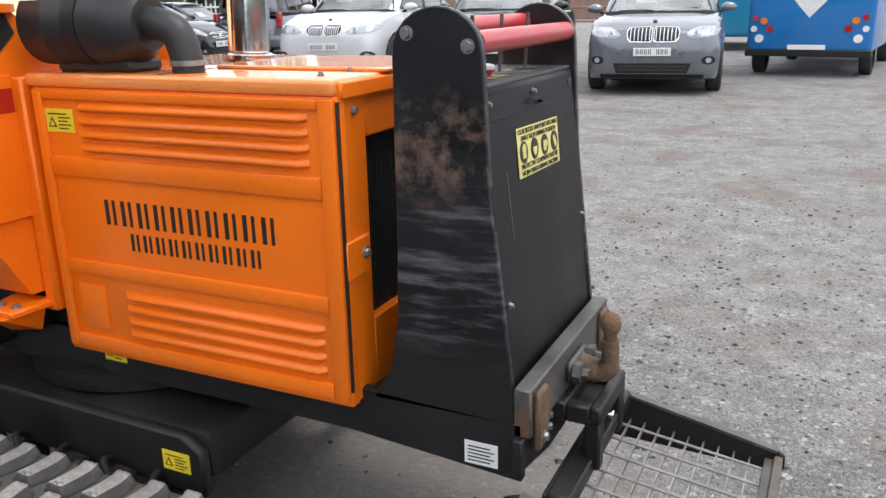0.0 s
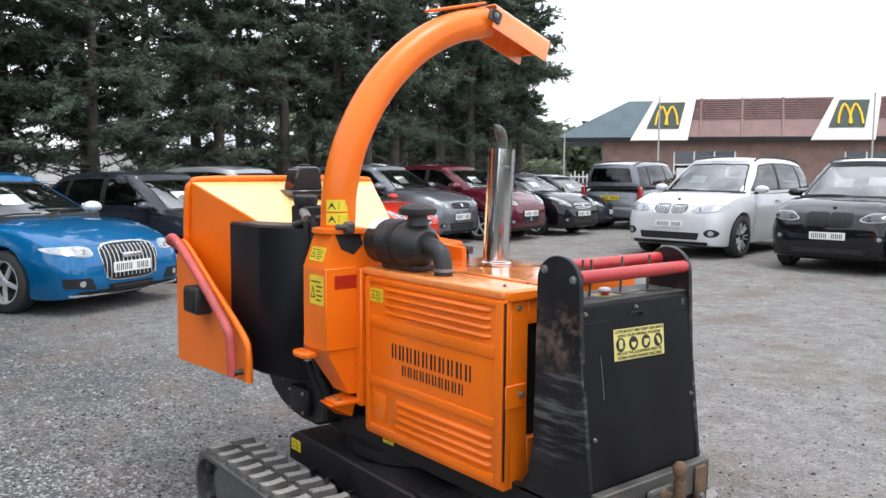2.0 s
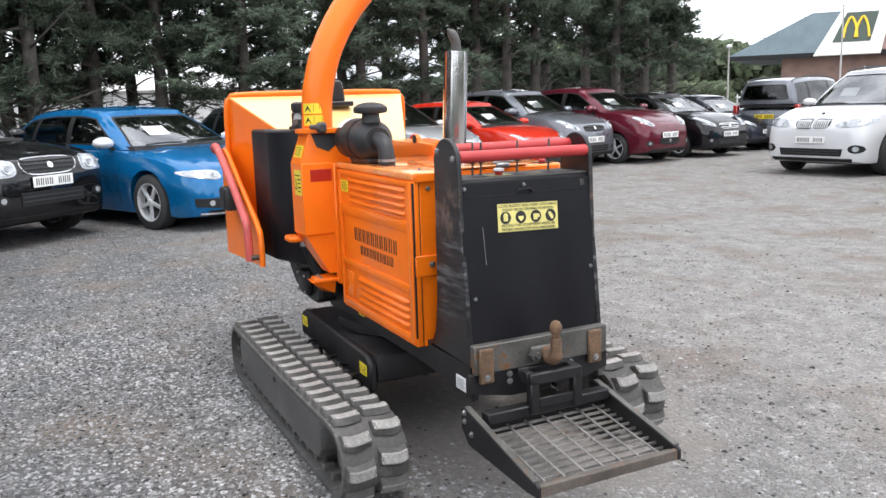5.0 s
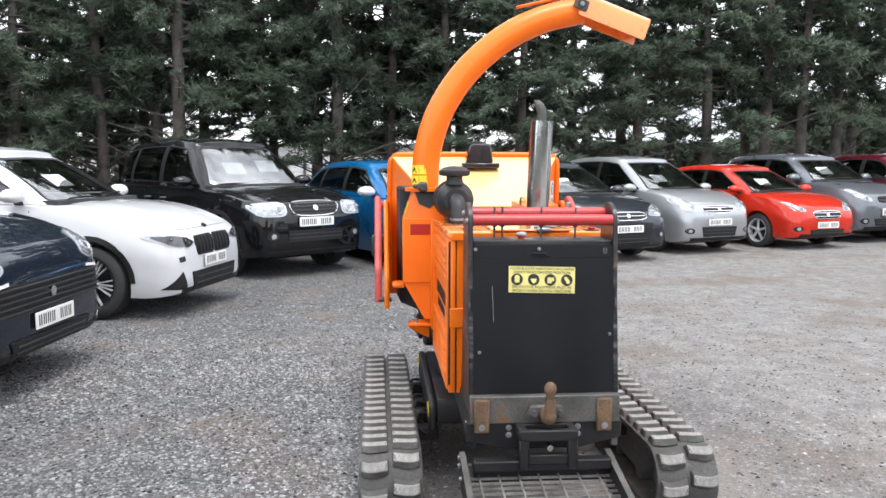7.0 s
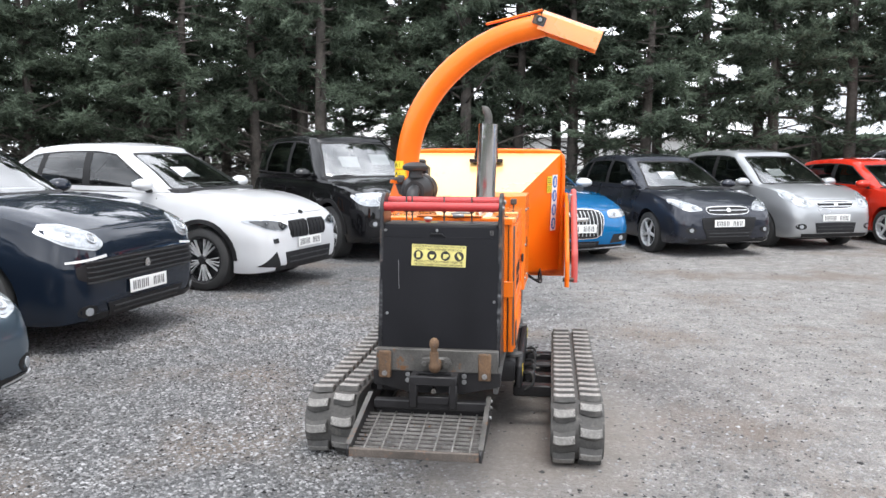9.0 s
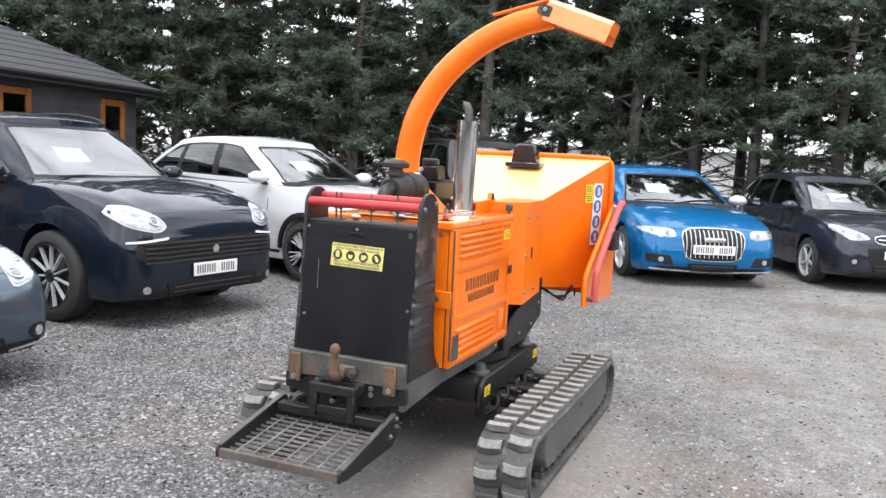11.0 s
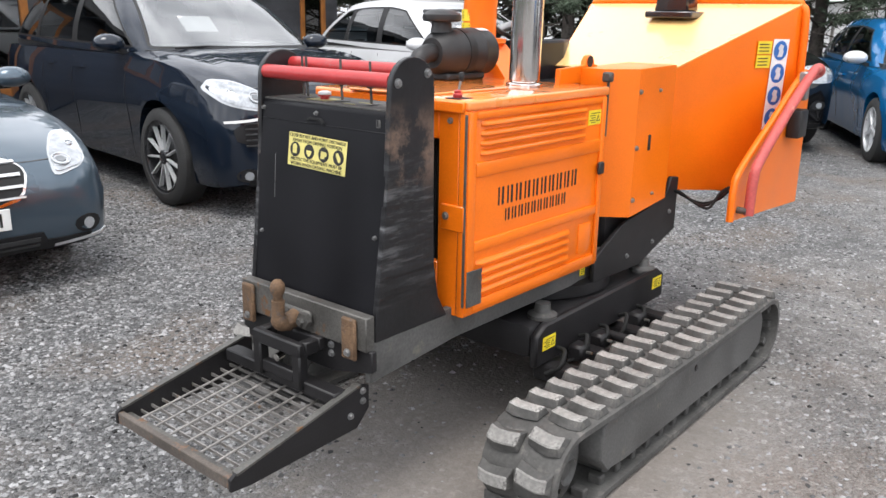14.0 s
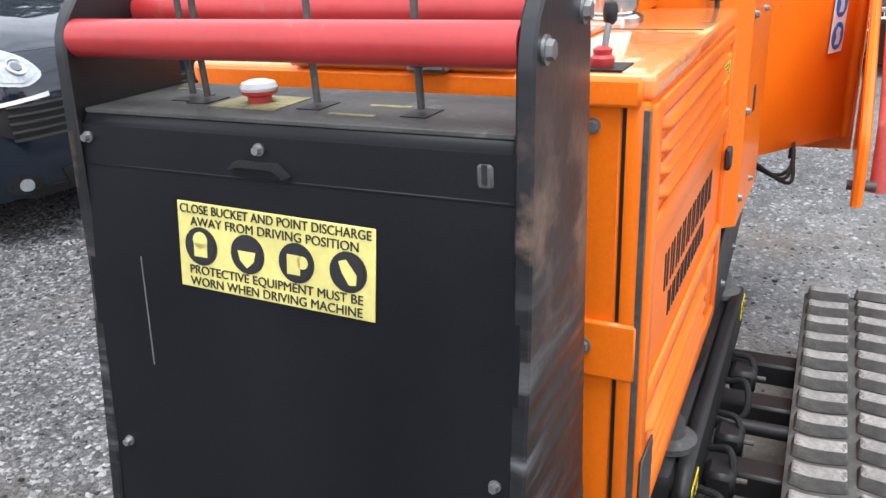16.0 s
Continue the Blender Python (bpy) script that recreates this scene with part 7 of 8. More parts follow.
SUV = dict(cladding=True, H=1.70, belt=1.10, clear=0.24)
car("saloon_car", "blue-grey saloon car with chrome grille parked on gravel", "car", (-0.44, -0.92), 88, P_STEELBLUE, L=4.9, W=1.87, H=1.40, r=0.335, fo=0.88, wb=2.85, hood=(0.66, 0.86, 0.95), belt=0.95, cowl=1.35, screen=0.85, roof_back=0.9, tail=0.5,
    lamp=[(0.56, 0.60), (0.80, 0.66), (0.86, 0.80), (0.72, 0.80), (0.58, 0.70)], grille=[(-0.42, 0.66), (-0.34, 0.50), (0.34, 0.50), (0.42, 0.66), (0.30, 0.72), (-0.30, 0.72)], bars=4, chrome_frame=True, badge="large", intake=[(-0.5, 0.24), (0.5, 0.24), (0.45, 0.33), (-0.45, 0.33)], fogs=(0.72, 0.34, 0.05), plate=(0.43, 0.5), extras=(("bumper_lip", [(0.52, 0.235), (0.86, 0.26), (0.86, 0.28), (0.52, 0.252)], ALLOY),))
car("navy_suv", "dark navy sport utility car with roof rails and alloy wheels", "car", (-3.52, -1.31), 84, P_NAVY, L=4.85, W=1.94, H=1.73, r=0.382, fo=0.92, wb=2.9, hood=(0.92, 1.08, 1.19), belt=1.15, cowl=1.32, screen=0.80, roof_back=0.55, tail=0.20, clear=0.23, rails=True, rim_mat=ALLOY_DARK, spokes=11, style="slim",
    lamp=[(0.52, 0.84), (0.64, 0.79), (0.86, 0.84), (0.92, 0.95), (0.86, 1.01), (0.72, 1.0), (0.58, 0.93)], grille=[(-0.84, 0.70), (-0.80, 0.54), (0.80, 0.54), (0.84, 0.70), (0.50, 0.735), (-0.50, 0.735)], bars=5, intake=[(-0.5, 0.27), (0.5, 0.27), (0.55, 0.38), (-0.55, 0.38)], fogs=(0.74, 0.34, 0.05), plate=(0.47, 0.5), papers=1, extras=(("light_strip", [(0.54, 0.742), (0.87, 0.712), (0.87, 0.730), (0.54, 0.762)], WHITE),))
car("white_crossover_car", "white crossover car with black two-tone alloy wheels", "car", (-6.70, -0.74), 77, P_WHITE, L=4.45, W=1.82, H=1.645, r=0.355, fo=0.86, wb=2.67, hood=(0.82, 1.00, 1.11), belt=1.11, cowl=1.30, screen=0.84, roof_back=0.62, tail=0.18, cladding=True, clear=0.21, rim_mat=ALLOY_DARK, spokes=5, style="y", smoked=True,
    lamp=[(0.44, 0.725), (0.60, 0.675), (0.84, 0.70), (0.93, 0.78), (0.935, 0.815), (0.76, 0.81), (0.56, 0.77)], grille=[(-0.40, 0.60), (0.40, 0.60), (0.44, 0.77), (-0.44, 0.77)], kidney=True, bars=5, intake=[(-0.52, 0.26), (0.52, 0.26), (0.56, 0.44), (-0.56, 0.44)], fogs=None, plate=(0.53, 0.5), papers=1, extras=(("corner_vent", [(0.66, 0.28), (0.90, 0.30), (0.74, 0.46)], TRIM), ("fog_lamp", [(0.70, 0.56), (0.77, 0.55), (0.78, 0.60), (0.71, 0.61)], LAMP_DARK)))
car("black_offroad_car", "black upright off-road car with chrome grille surround", "car", (-9.30, 0.22), 41, P_BLACK, size=1.08, L=4.06, W=1.81, H=1.70, r=0.36, fo=0.82, wb=2.44, hood=(0.88, 1.02, 1.10), belt=1.08, cowl=1.28, screen=0.60, roof_back=0.20, tail=0.12, cladding=True, clear=0.25, nose=0.06,
    lamp=[(0.46, 0.75), (0.86, 0.75), (0.93, 0.91), (0.46, 0.93)], grille=[(-0.42, 0.92), (-0.34, 0.76), (0.34, 0.76), (0.42, 0.92)], bars=4, chrome_frame=True, frame_only=True, intake=[(-0.45, 0.44), (0.45, 0.44), (0.45, 0.58), (-0.45, 0.58)], fogs=(0.68, 0.52, 0.05), plate=(0.68, 0.5), papers=2)
car("blue_estate_car", "bright blue estate car with silver mirrors and chrome grille", "car", (-9.3, 2.78), 27, P_BLUE, size=1.08, L=4.7, W=1.83, H=1.42, r=0.325, fo=0.86, wb=2.81, hood=(0.66, 0.82, 0.93), belt=0.94, cowl=1.30, screen=0.80, roof_back=0.5, tail=0.25, clear=0.16, mirror_mat=ALLOY,
    lamp=[(0.50, 0.60), (0.62, 0.585), (0.90, 0.63), (0.94, 0.70), (0.52, 0.695)], grille=[(-0.43, 0.70), (-0.39, 0.42), (-0.30, 0.33), (0.30, 0.33), (0.39, 0.42), (0.43, 0.70)], bars=13, chrome_frame=True, badge="wide", intake=[(-0.30, 0.21), (0.30, 0.21), (0.34, 0.29), (-0.34, 0.29)], fogs=(0.70, 0.33, 0.05), plate=(0.46, 0.5), extras=(("side_intake", [(0.52, 0.26), (0.86, 0.295), (0.87, 0.39), (0.58, 0.38)], TRIM), ("bumper_lip", [(0.01, 0.175), (0.82, 0.205), (0.82, 0.222), (0.01, 0.192)], ALLOY)))
car("dark_hatchback_car", "dark grey hatchback car with silver alloys", "car", (-10.55, 5.28), 23, P_GREY, L=4.36, W=1.82, H=1.54, r=0.325, fo=0.88, wb=2.65, hood=(0.74, 0.93, 1.02), belt=1.0, cowl=1.15, screen=0.85, roof_back=0.45, tail=0.18,
    lamp=[(0.44, 0.71), (0.74, 0.69), (0.92, 0.82), (0.88, 0.89), (0.56, 0.80)], grille=[(-0.40, 0.76), (-0.38, 0.66), (0.38, 0.66), (0.40, 0.76)], bars=1, chrome_frame=True, intake=[(-0.40, 0.27), (0.40, 0.27), (0.46, 0.42), (-0.46, 0.42)], fogs=(0.70, 0.42, 0.05), plate=(0.52, 0.5), extras=(("bumper_lip", [(0.01, 0.245), (0.84, 0.29), (0.84, 0.305), (0.01, 0.26)], ALLOY_DARK), ("lower_grille", [(0.01, 0.43), (0.48, 0.43), (0.52, 0.60), (0.01, 0.63)], TRIM)))
car("silver_compact_car", "silver tall compact car with dark lower grille", "car", (-11.85, 7.38), 22, P_SILVER, L=4.1, W=1.69, H=1.63, r=0.305, fo=0.80, wb=2.6, hood=(0.80, 0.98, 1.08), belt=1.02, cowl=1.0, screen=0.90, roof_back=0.25, tail=0.12,
    lamp=[(0.46, 0.72), (0.78, 0.69), (0.93, 0.86), (0.90, 0.99), (0.64, 0.89)], grille=[(-0.42, 0.80), (-0.36, 0.70), (0.36, 0.70), (0.42, 0.80)], bars=2, chrome_frame=True, intake=[(-0.42, 0.30), (0.42, 0.30), (0.46, 0.46), (-0.46, 0.46)], fogs=(0.74, 0.40, 0.05), plate=(0.54, 0.5))
car("red_hatchback_car", "red small hatchback car with sloping bonnet", "car", (-12.5, 9.82), 20, P_RED, L=4.0, W=1.74, H=1.48, r=0.31, fo=0.82, wb=2.51, hood=(0.72, 0.92, 1.0), belt=0.98, cowl=1.05, screen=0.85, roof_back=0.35, tail=0.12,
    lamp=[(0.52, 0.68), (0.74, 0.68), (0.90, 0.84), (0.80, 0.84), (0.58, 0.75)], grille=[(-0.40, 0.68), (-0.34, 0.56), (0.34, 0.56), (0.40, 0.68)], bars=2, chrome_frame=True, intake=[(-0.45, 0.27), (0.45, 0.27), (0.48, 0.36), (-0.48, 0.36)], fogs=(0.76, 0.38, 0.05), plate=(0.44, 0.5))
car("grey_hatchback_car", "mid grey small hatchback car", "car", (-13.75, 11.95), 18, P_MID, size=1.14, L=3.7, W=1.69, H=1.50, r=0.30, fo=0.76, wb=2.38, hood=(0.80, 0.97, 1.04), belt=1.02, cowl=1.05, screen=0.65, roof_back=0.20, tail=0.10,
    lamp=[(0.52, 0.70), (0.78, 0.72), (0.90, 0.88), (0.82, 0.92), (0.58, 0.82)], grille=[(-0.40, 0.80), (-0.36, 0.68), (0.36, 0.68), (0.40, 0.80)], bars=2, intake=[(-0.45, 0.30), (0.45, 0.30), (0.5, 0.42), (-0.5, 0.42)], fogs=(0.72, 0.38, 0.05), plate=(0.53, 0.5))
car("maroon_hatchback_car", "maroon small hatchback car", "car", (-13.62, 14.10), 14, P_MAROON, size=1.14, L=3.62, W=1.66, H=1.51, r=0.30, fo=0.74, wb=2.3, hood=(0.78, 0.98, 1.06), belt=1.02, cowl=1.0, screen=0.75, roof_back=0.30, tail=0.10,
    lamp=[(0.50, 0.72), (0.76, 0.74), (0.90, 0.90), (0.80, 0.92), (0.56, 0.82)], grille=[(-0.42, 0.50), (-0.36, 0.36), (0.36, 0.36), (0.42, 0.50)], bars=2, fogs=(0.74, 0.40, 0.05), plate=(0.55, 0.5))
car("black_hatchback_car", "black small hatchback car", "car", (-13.90, 16.40), 8, P_BLACK, size=1.05, L=4.0, W=1.74, H=1.48, r=0.31, fo=0.80, wb=2.51, hood=(0.76, 0.96, 1.02), belt=1.0, cowl=1.05, screen=0.80, roof_back=0.30, tail=0.12,
    lamp=[(0.50, 0.70), (0.76, 0.72), (0.90, 0.90), (0.80, 0.92), (0.56, 0.80)], grille=[(-0.40, 0.76), (-0.36, 0.66), (0.36, 0.66), (0.40, 0.76)], bars=2, chrome_frame=True, intake=[(-0.45, 0.28), (0.45, 0.28), (0.5, 0.40), (-0.5, 0.40)], fogs=(0.74, 0.40, 0.05), plate=(0.53, 0.5))
car("dark_saloon_car", "dark grey saloon car at the row's far end", "car", (-14.9, 18.9), 5, P_GREY, L=4.3, W=1.75, H=1.46, r=0.31, fo=0.82, wb=2.6, hood=(0.74, 0.93, 1.0), belt=0.98, cowl=1.10, screen=0.80, roof_back=0.5, tail=0.3,
    grille=[(-0.40, 0.72), (-0.36, 0.60), (0.36, 0.60), (0.40, 0.72)], bars=2, plate=(0.50, 0.5))
back_f = (math.cos(radians(108)), math.sin(radians(108)))
car("grey_offroad_car", "grey boxy off-road car seen from behind", "car", (-15.0 + 5.25 * back_f[0], 18.8 + 5.25 * back_f[1]), 108, P_MID, L=4.83, W=1.92, H=1.86, r=0.37, fo=0.86, wb=2.88, hood=(0.95, 1.10, 1.18), belt=1.16, cowl=1.25, screen=0.55, roof_back=0.06, tail=0.04, clear=0.27, cladding=True, rails=True, nose=0.05, deck=1.12, plate_front=False, rear_lamps=True, tint=True,
    papers=0)
car("white_suv", "white sport utility car with kidney grille and dark alloys", "car", (-9.03, 13.53), -82, P_WHITE, size=1.07, L=4.85, W=1.93, H=1.76, r=0.375, fo=0.88, wb=2.93, hood=(0.88, 1.06, 1.15), belt=1.13, cowl=1.25, screen=0.75, roof_back=0.35, tail=0.15, clear=0.22, rails=True, rim_mat=ALLOY_DARK, spokes=7, style="double",
    lamp=[(0.38, 0.83), (0.50, 0.79), (0.88, 0.82), (0.95, 0.93), (0.80, 0.955), (0.56, 0.93)], grille=[(-0.32, 0.78), (0.32, 0.78), (0.32, 0.93), (-0.32, 0.93)], kidney=True, bars=7, chrome_frame=True, intake=[(-0.55, 0.34), (0.55, 0.34), (0.58, 0.46), (-0.58, 0.46)], fogs=(0.78, 0.46, 0.07), plate=(0.60, 0.5), papers=1)
car("black_suv", "black sport utility car with kidney grille", "car", (-5.76, 13.55), -80, P_BLACK, size=1.05, L=4.85, W=1.93, H=1.76, r=0.37, fo=0.88, wb=2.93, hood=(0.88, 1.06, 1.15), belt=1.13, cowl=1.25, screen=0.75, roof_back=0.35, tail=0.15, clear=0.22, rails=True, spokes=5, style="double",
    lamp=[(0.42, 0.83), (0.54, 0.79), (0.88, 0.82), (0.95, 0.93), (0.58, 0.94)], smoked=True, grille=[(-0.34, 0.72), (0.34, 0.72), (0.34, 0.92), (-0.34, 0.92)], kidney=True, bars=5, intake=[(-0.55, 0.30), (0.55, 0.30), (0.58, 0.40), (-0.58, 0.40)], fogs=(0.74, 0.56, 0.05), plate=(0.58, 0.5), papers=2)
car("grey_suv", "silver-grey coupe-roofed sport utility car with kidney grille", "car", (-2.72, 13.15), -82, P_MID, L=4.88, W=1.98, H=1.69, r=0.375, fo=0.90, wb=2.93, hood=(0.88, 1.06, 1.14), belt=1.13, cowl=1.28, screen=0.80, roof_back=0.9, tail=0.15, clear=0.22, spokes=5, style="double",
    lamp=[(0.44, 0.85), (0.56, 0.80), (0.88, 0.83), (0.94, 0.95), (0.62, 0.96)], grille=[(-0.36, 0.76), (0.36, 0.76), (0.36, 0.94), (-0.36, 0.94)], kidney=True, bars=6, chrome_frame=True, intake=[(-0.5, 0.32), (0.5, 0.32), (0.55, 0.46), (-0.55, 0.46)], fogs=(0.78, 0.50, 0.06), plate=(0.62, 0.5), papers=2)

# ---------------------------------------------------------------- conifers behind the cars
def conifer_meshes(seed, height, spread, bare):
    """Trunk, limbs and foliage of one dense pine: bare is the height up to which only dead limbs grow."""
    rng = random.Random(seed)
    tb = bmesh.new()
    pts, rs = [], []
    for i in range(13):
        t = i / 12
        pts.append((0.10 * math.sin(3 * t + seed) * t * 2, 0.10 * math.cos(2.3 * t + seed) * t * 2, height * t))
        rs.append(0.17 * (1 - t) ** 0.8 + 0.015)
    tube(pts, rs, 9, bm=tb)
    limbs = bmesh.new()
    lv, lf = [], []

    def blade(p, d, length, wid):
        side = d.cross(Vector((rng.uniform(-1, 1), rng.uniform(-1, 1), rng.uniform(-1, 1))))
        if side.length < 1e-4:
            return
        side = side.normalized() * wid
        i = len(lv)
        lv.extend([p - side, p + side, p + d * length])
        lf.append((i, i + 1, i + 2))

    nb = int(height * 9.5)
    for k in range(nb):
        t = (k + rng.random()) / nb
        z = 0.6 + t * (height - 0.8)
        a = rng.uniform(0, 2 * math.pi)
        reach = spread * (0.35 + 0.75 * (1 - t) ** 0.7) * rng.uniform(0.6, 1.15)
        dead = z < bare * rng.uniform(0.75, 1.25)
        if dead and rng.random() < 0.5:
            continue
        droop = rng.uniform(-0.35, 0.25) if not dead else rng.uniform(-0.1, 0.5)
        b0 = Vector((0, 0, z))
        d = Vector((math.cos(a), math.sin(a), droop)).normalized()
        cp = [b0, b0 + d * reach * 0.5 + Vector((0, 0, 0.06)), b0 + d * reach + Vector((rng.uniform(-0.2, 0.2), rng.uniform(-0.2, 0.2), rng.uniform(-0.12, 0.22)))]
        c = curve_pts(cp, 4)
        tube(c, [0.028 * (1 - i / (len(c))) + 0.006 for i in range(len(c))], 4, bm=limbs)
        twigs = int(10 + reach * 9) if not dead else 5
        for _ in range(twigs):
            f = rng.uniform(0.25, 1.0)
            q = c[min(len(c) - 1, int(f * (len(c) - 1) + 0.5))]
            td = (d + Vector((rng.uniform(-1, 1), rng.uniform(-1, 1), rng.uniform(-0.5, 0.6)))).normalized()
            tl = rng.uniform(0.18, 0.55) * (0.6 + 0.6 * (1 - t))
            if dead:
                tube([q, q + td * tl * 1.2], [0.006, 0.002], 3, bm=limbs)
                if rng.random() < 0.6:
                    continue
            m = (22 if z < 6.3 else 11) if not dead else 7
            for j in range(m):
                s = rng.uniform(0.1, 1.0)
                p = q + td * tl * s + Vector((rng.uniform(-1, 1), rng.uniform(-1, 1), rng.uniform(-1, 1))) * 0.05
                bd = (td * 0.8 + Vector((rng.uniform(-1, 1), rng.uniform(-1, 1), rng.uniform(-0.7, 0.7)))).normalized()
                blade(p, bd, rng.uniform(0.12, 0.24), rng.uniform(0.012, 0.025) * (1.8 if z > 6.3 else 1.15 if z > 3.4 else 1.0))
    tm = bpy.data.meshes.new("trunk")
    smooth_by_angle(tb, 60)
    tb.to_mesh(tm)
    tb.free()
    tm.materials.append(BARK)
    lm = bpy.data.meshes.new("limbs")
    limbs.to_mesh(lm)
    limbs.free()
    lm.materials.append(BARK)
    cm = bpy.data.meshes.new("crown")
    cm.from_pydata([tuple(v) for v in lv], [], lf)
    cm.materials.append(NEEDLES)
    return tm, lm, cm


TREE_KINDS = []
for sd, h, sp, bare in ((3, 10.5, 1.9, 3.6), (11, 9.4, 2.1, 2.8), (23, 11.5, 2.0, 3.9), (37, 9.8, 2.4, 2.4)):
    tm, lm, cm = conifer_meshes(sd, h, sp, bare)
    t = thing("conifer", "tall dark conifer with bare lower limbs", "tree", group="trees behind the cars")
    put("trunk", tm, t)
    tagged(put("branchwork", lm, t), kind="stuff")
    put("crown", cm, t)
    TREE_KINDS.append(t)
trng = random.Random(5)
line = [Vector(p) for p in curve_pts([(-9.0, -19.0, 0), (-13.5, -14.0, 0), (-16.2, -8.0, 0), (-17.6, -1.0, 0), (-18.2, 6.0, 0), (-19.0, 13.0, 0), (-20.6, 20.5, 0)], 12)]
walked, spots = 0.0, []
for a, b in zip(line, line[1:]):
    seg = (b - a).length
    while walked < seg:
        spots.append(a.lerp(b, walked / seg))
        walked += trng.uniform(1.40, 2.0) if 2.0 < a.y < 10.0 else trng.uniform(1.0, 1.5)
    walked -= seg
spots += [Vector((-19.8 - 0.5 * (k % 3), -9.0 + 1.45 * k, 0)) for k in range(9)] + [Vector((-20.3, 3.2 + 2.3 * k, 0)) for k in range(3)] + [Vector((-21.2, 10.0 + 1.8 * k, 0)) for k in range(2)]
spots += [Vector((-17.6, -15.4, 0)), Vector((-19.2, -13.0, 0)), Vector((-20.6, -11.2, 0)), Vector((-16.0, -17.0, 0))]
spots += [Vector((-20.3, 18.6, 0)), Vector((-22.0, 20.4, 0)), Vector((-23.6, 21.6, 0))]
used = set()
for i, p in enumerate(spots):
    k = trng.randrange(4)
    m = Matrix.Scale(K, 4) @ Matrix.Translation((p.x + trng.uniform(-0.7, 0.7), p.y + trng.uniform(-0.3, 0.3), -0.05)) @ Matrix.Rotation(trng.uniform(0, 6.28), 4, "Z") @ Matrix.Diagonal((1, 1, trng.uniform(0.85, 1.12), 1))
    if k not in used:
        used.add(k)
        TREE_KINDS[k].matrix_basis = m
    else:
        copy_thing(TREE_KINDS[k], m)

# ---------------------------------------------------------------- dark timber sales cabin
TIMBER = mat("dark_stained_boards", (0.062, 0.062, 0.068), 0.7, vary=0.4, scale=3, fine=40, bump=0.2, rand=0.15)
OAK = mat("orange_stained_wood", (0.36, 0.13, 0.025), 0.5, vary=0.3, scale=5, fine=50, bump=0.15)
FELT = mat("dark_roof_felt", (0.048, 0.049, 0.053), 0.9, vary=0.3, scale=4, fine=60, bump=0.4, rand=0.1)
cabin = thing("sales_cabin", "dark timber cabin with orange wooden door and window frames", "building", Matrix.Scale(K, 4) @ Matrix.Translation((-11.15, -9.35, 0)) @ Matrix.Rotation(radians(7.5), 4, "Z"))
CL, CD, CH = 13.5, 6.0, 2.86
# front wall of lapped boards, in stretches between the openings
opens = [(0.40, 1.15, 0.45, 2.50), (3.05, 4.45, 1.55, 2.52), (6.85, 9.05, 0.40, 2.42), (9.7, 11.2, 1.5, 2.5)]
wall = part("wall", box(0, CL, -0.16, -0.10, 0, CH), TIMBER, cabin)
part("wall", box(0, 0.06, -CD, -0.16, 0, CH), TIMBER, cabin)
part("wall", box(CL - 0.06, CL, -CD, -0.16, 0, CH), TIMBER, cabin)
part("wall", box(0.06, CL - 0.06, -CD, -CD + 0.06, 0, CH), TIMBER, cabin)
for r_ in range(18):
    z = 0.02 + r_ * 0.15
    edges = [0.0]
    for a, b, z0, z1 in opens:
        if z + 0.15 > z0 and z < z1:
            edges += [a, b]
    edges.append(CL)
    for a, b in zip(edges[::2], edges[1::2]):
        part("board", prism([(-0.10, z), (-0.066, z), (-0.082, z + 0.158), (-0.10, z + 0.158)], "x", a, b), TIMBER, wall)
    if z < CH - 0.1:
        part("board", prism([(-CD + 0.02, z), (-0.10, z), (-0.10, z + 0.15), (-CD + 0.02, z + 0.15)], "x", -0.022, 0.0), TIMBER, wall)
for a, b, z0, z1 in opens:
    dr = z0 < 0.5
    f = part("door" if dr else "window", box(a + 0.12, b - 0.12, -0.092, -0.080, z0 + 0.12, z1 - 0.12), SIDE_GLASS, cabin)
    for q in ((a, a + 0.12, z0, z1), (b - 0.12, b, z0, z1), (a + 0.12, b - 0.12, z0, z0 + 0.12), (a + 0.12, b - 0.12, z1 - 0.12, z1)):
        part("frame", box(q[0], q[1], -0.10, -0.045, q[2], q[3], 0.008), OAK, f)
    nm = max(1, round((b - a) / 0.75))
    for k in range(1, nm):
        x = a + (b - a) * k / nm
        part("mullion", box(x - 0.05, x + 0.05, -0.098, -0.05, z0 + 0.12, z1 - 0.12, 0.006), OAK, f)
    part("room_dark", box(a + 0.1, b - 0.1, -0.0995, -0.094, z0 + 0.1, z1 - 0.1), CABIN, f)
# hipped roof of felt courses
ridge = CH + 1.45
o = 0.38
rf = bmesh.new()
E0, E1, E2, E3 = (-o, 0.35, CH - 0.10), (CL + o, 0.35, CH - 0.10), (CL + o, -CD - 0.3, CH - 0.10), (-o, -CD - 0.3, CH - 0.10)
R0, R1 = (2.6, -CD / 2, ridge), (CL - 2.6, -CD / 2, ridge)
vs = [rf.verts.new(p) for p in (E0, E1, E2, E3, R0, R1)]
for q in ((0, 1, 5, 4), (1, 2, 5), (2, 3, 4, 5), (3, 0, 4), (3, 2, 1, 0)):
    rf.faces.new([vs[i] for i in q])
roof_ob = part("roof", rf, FELT, cabin, angle=5)
NC = 11
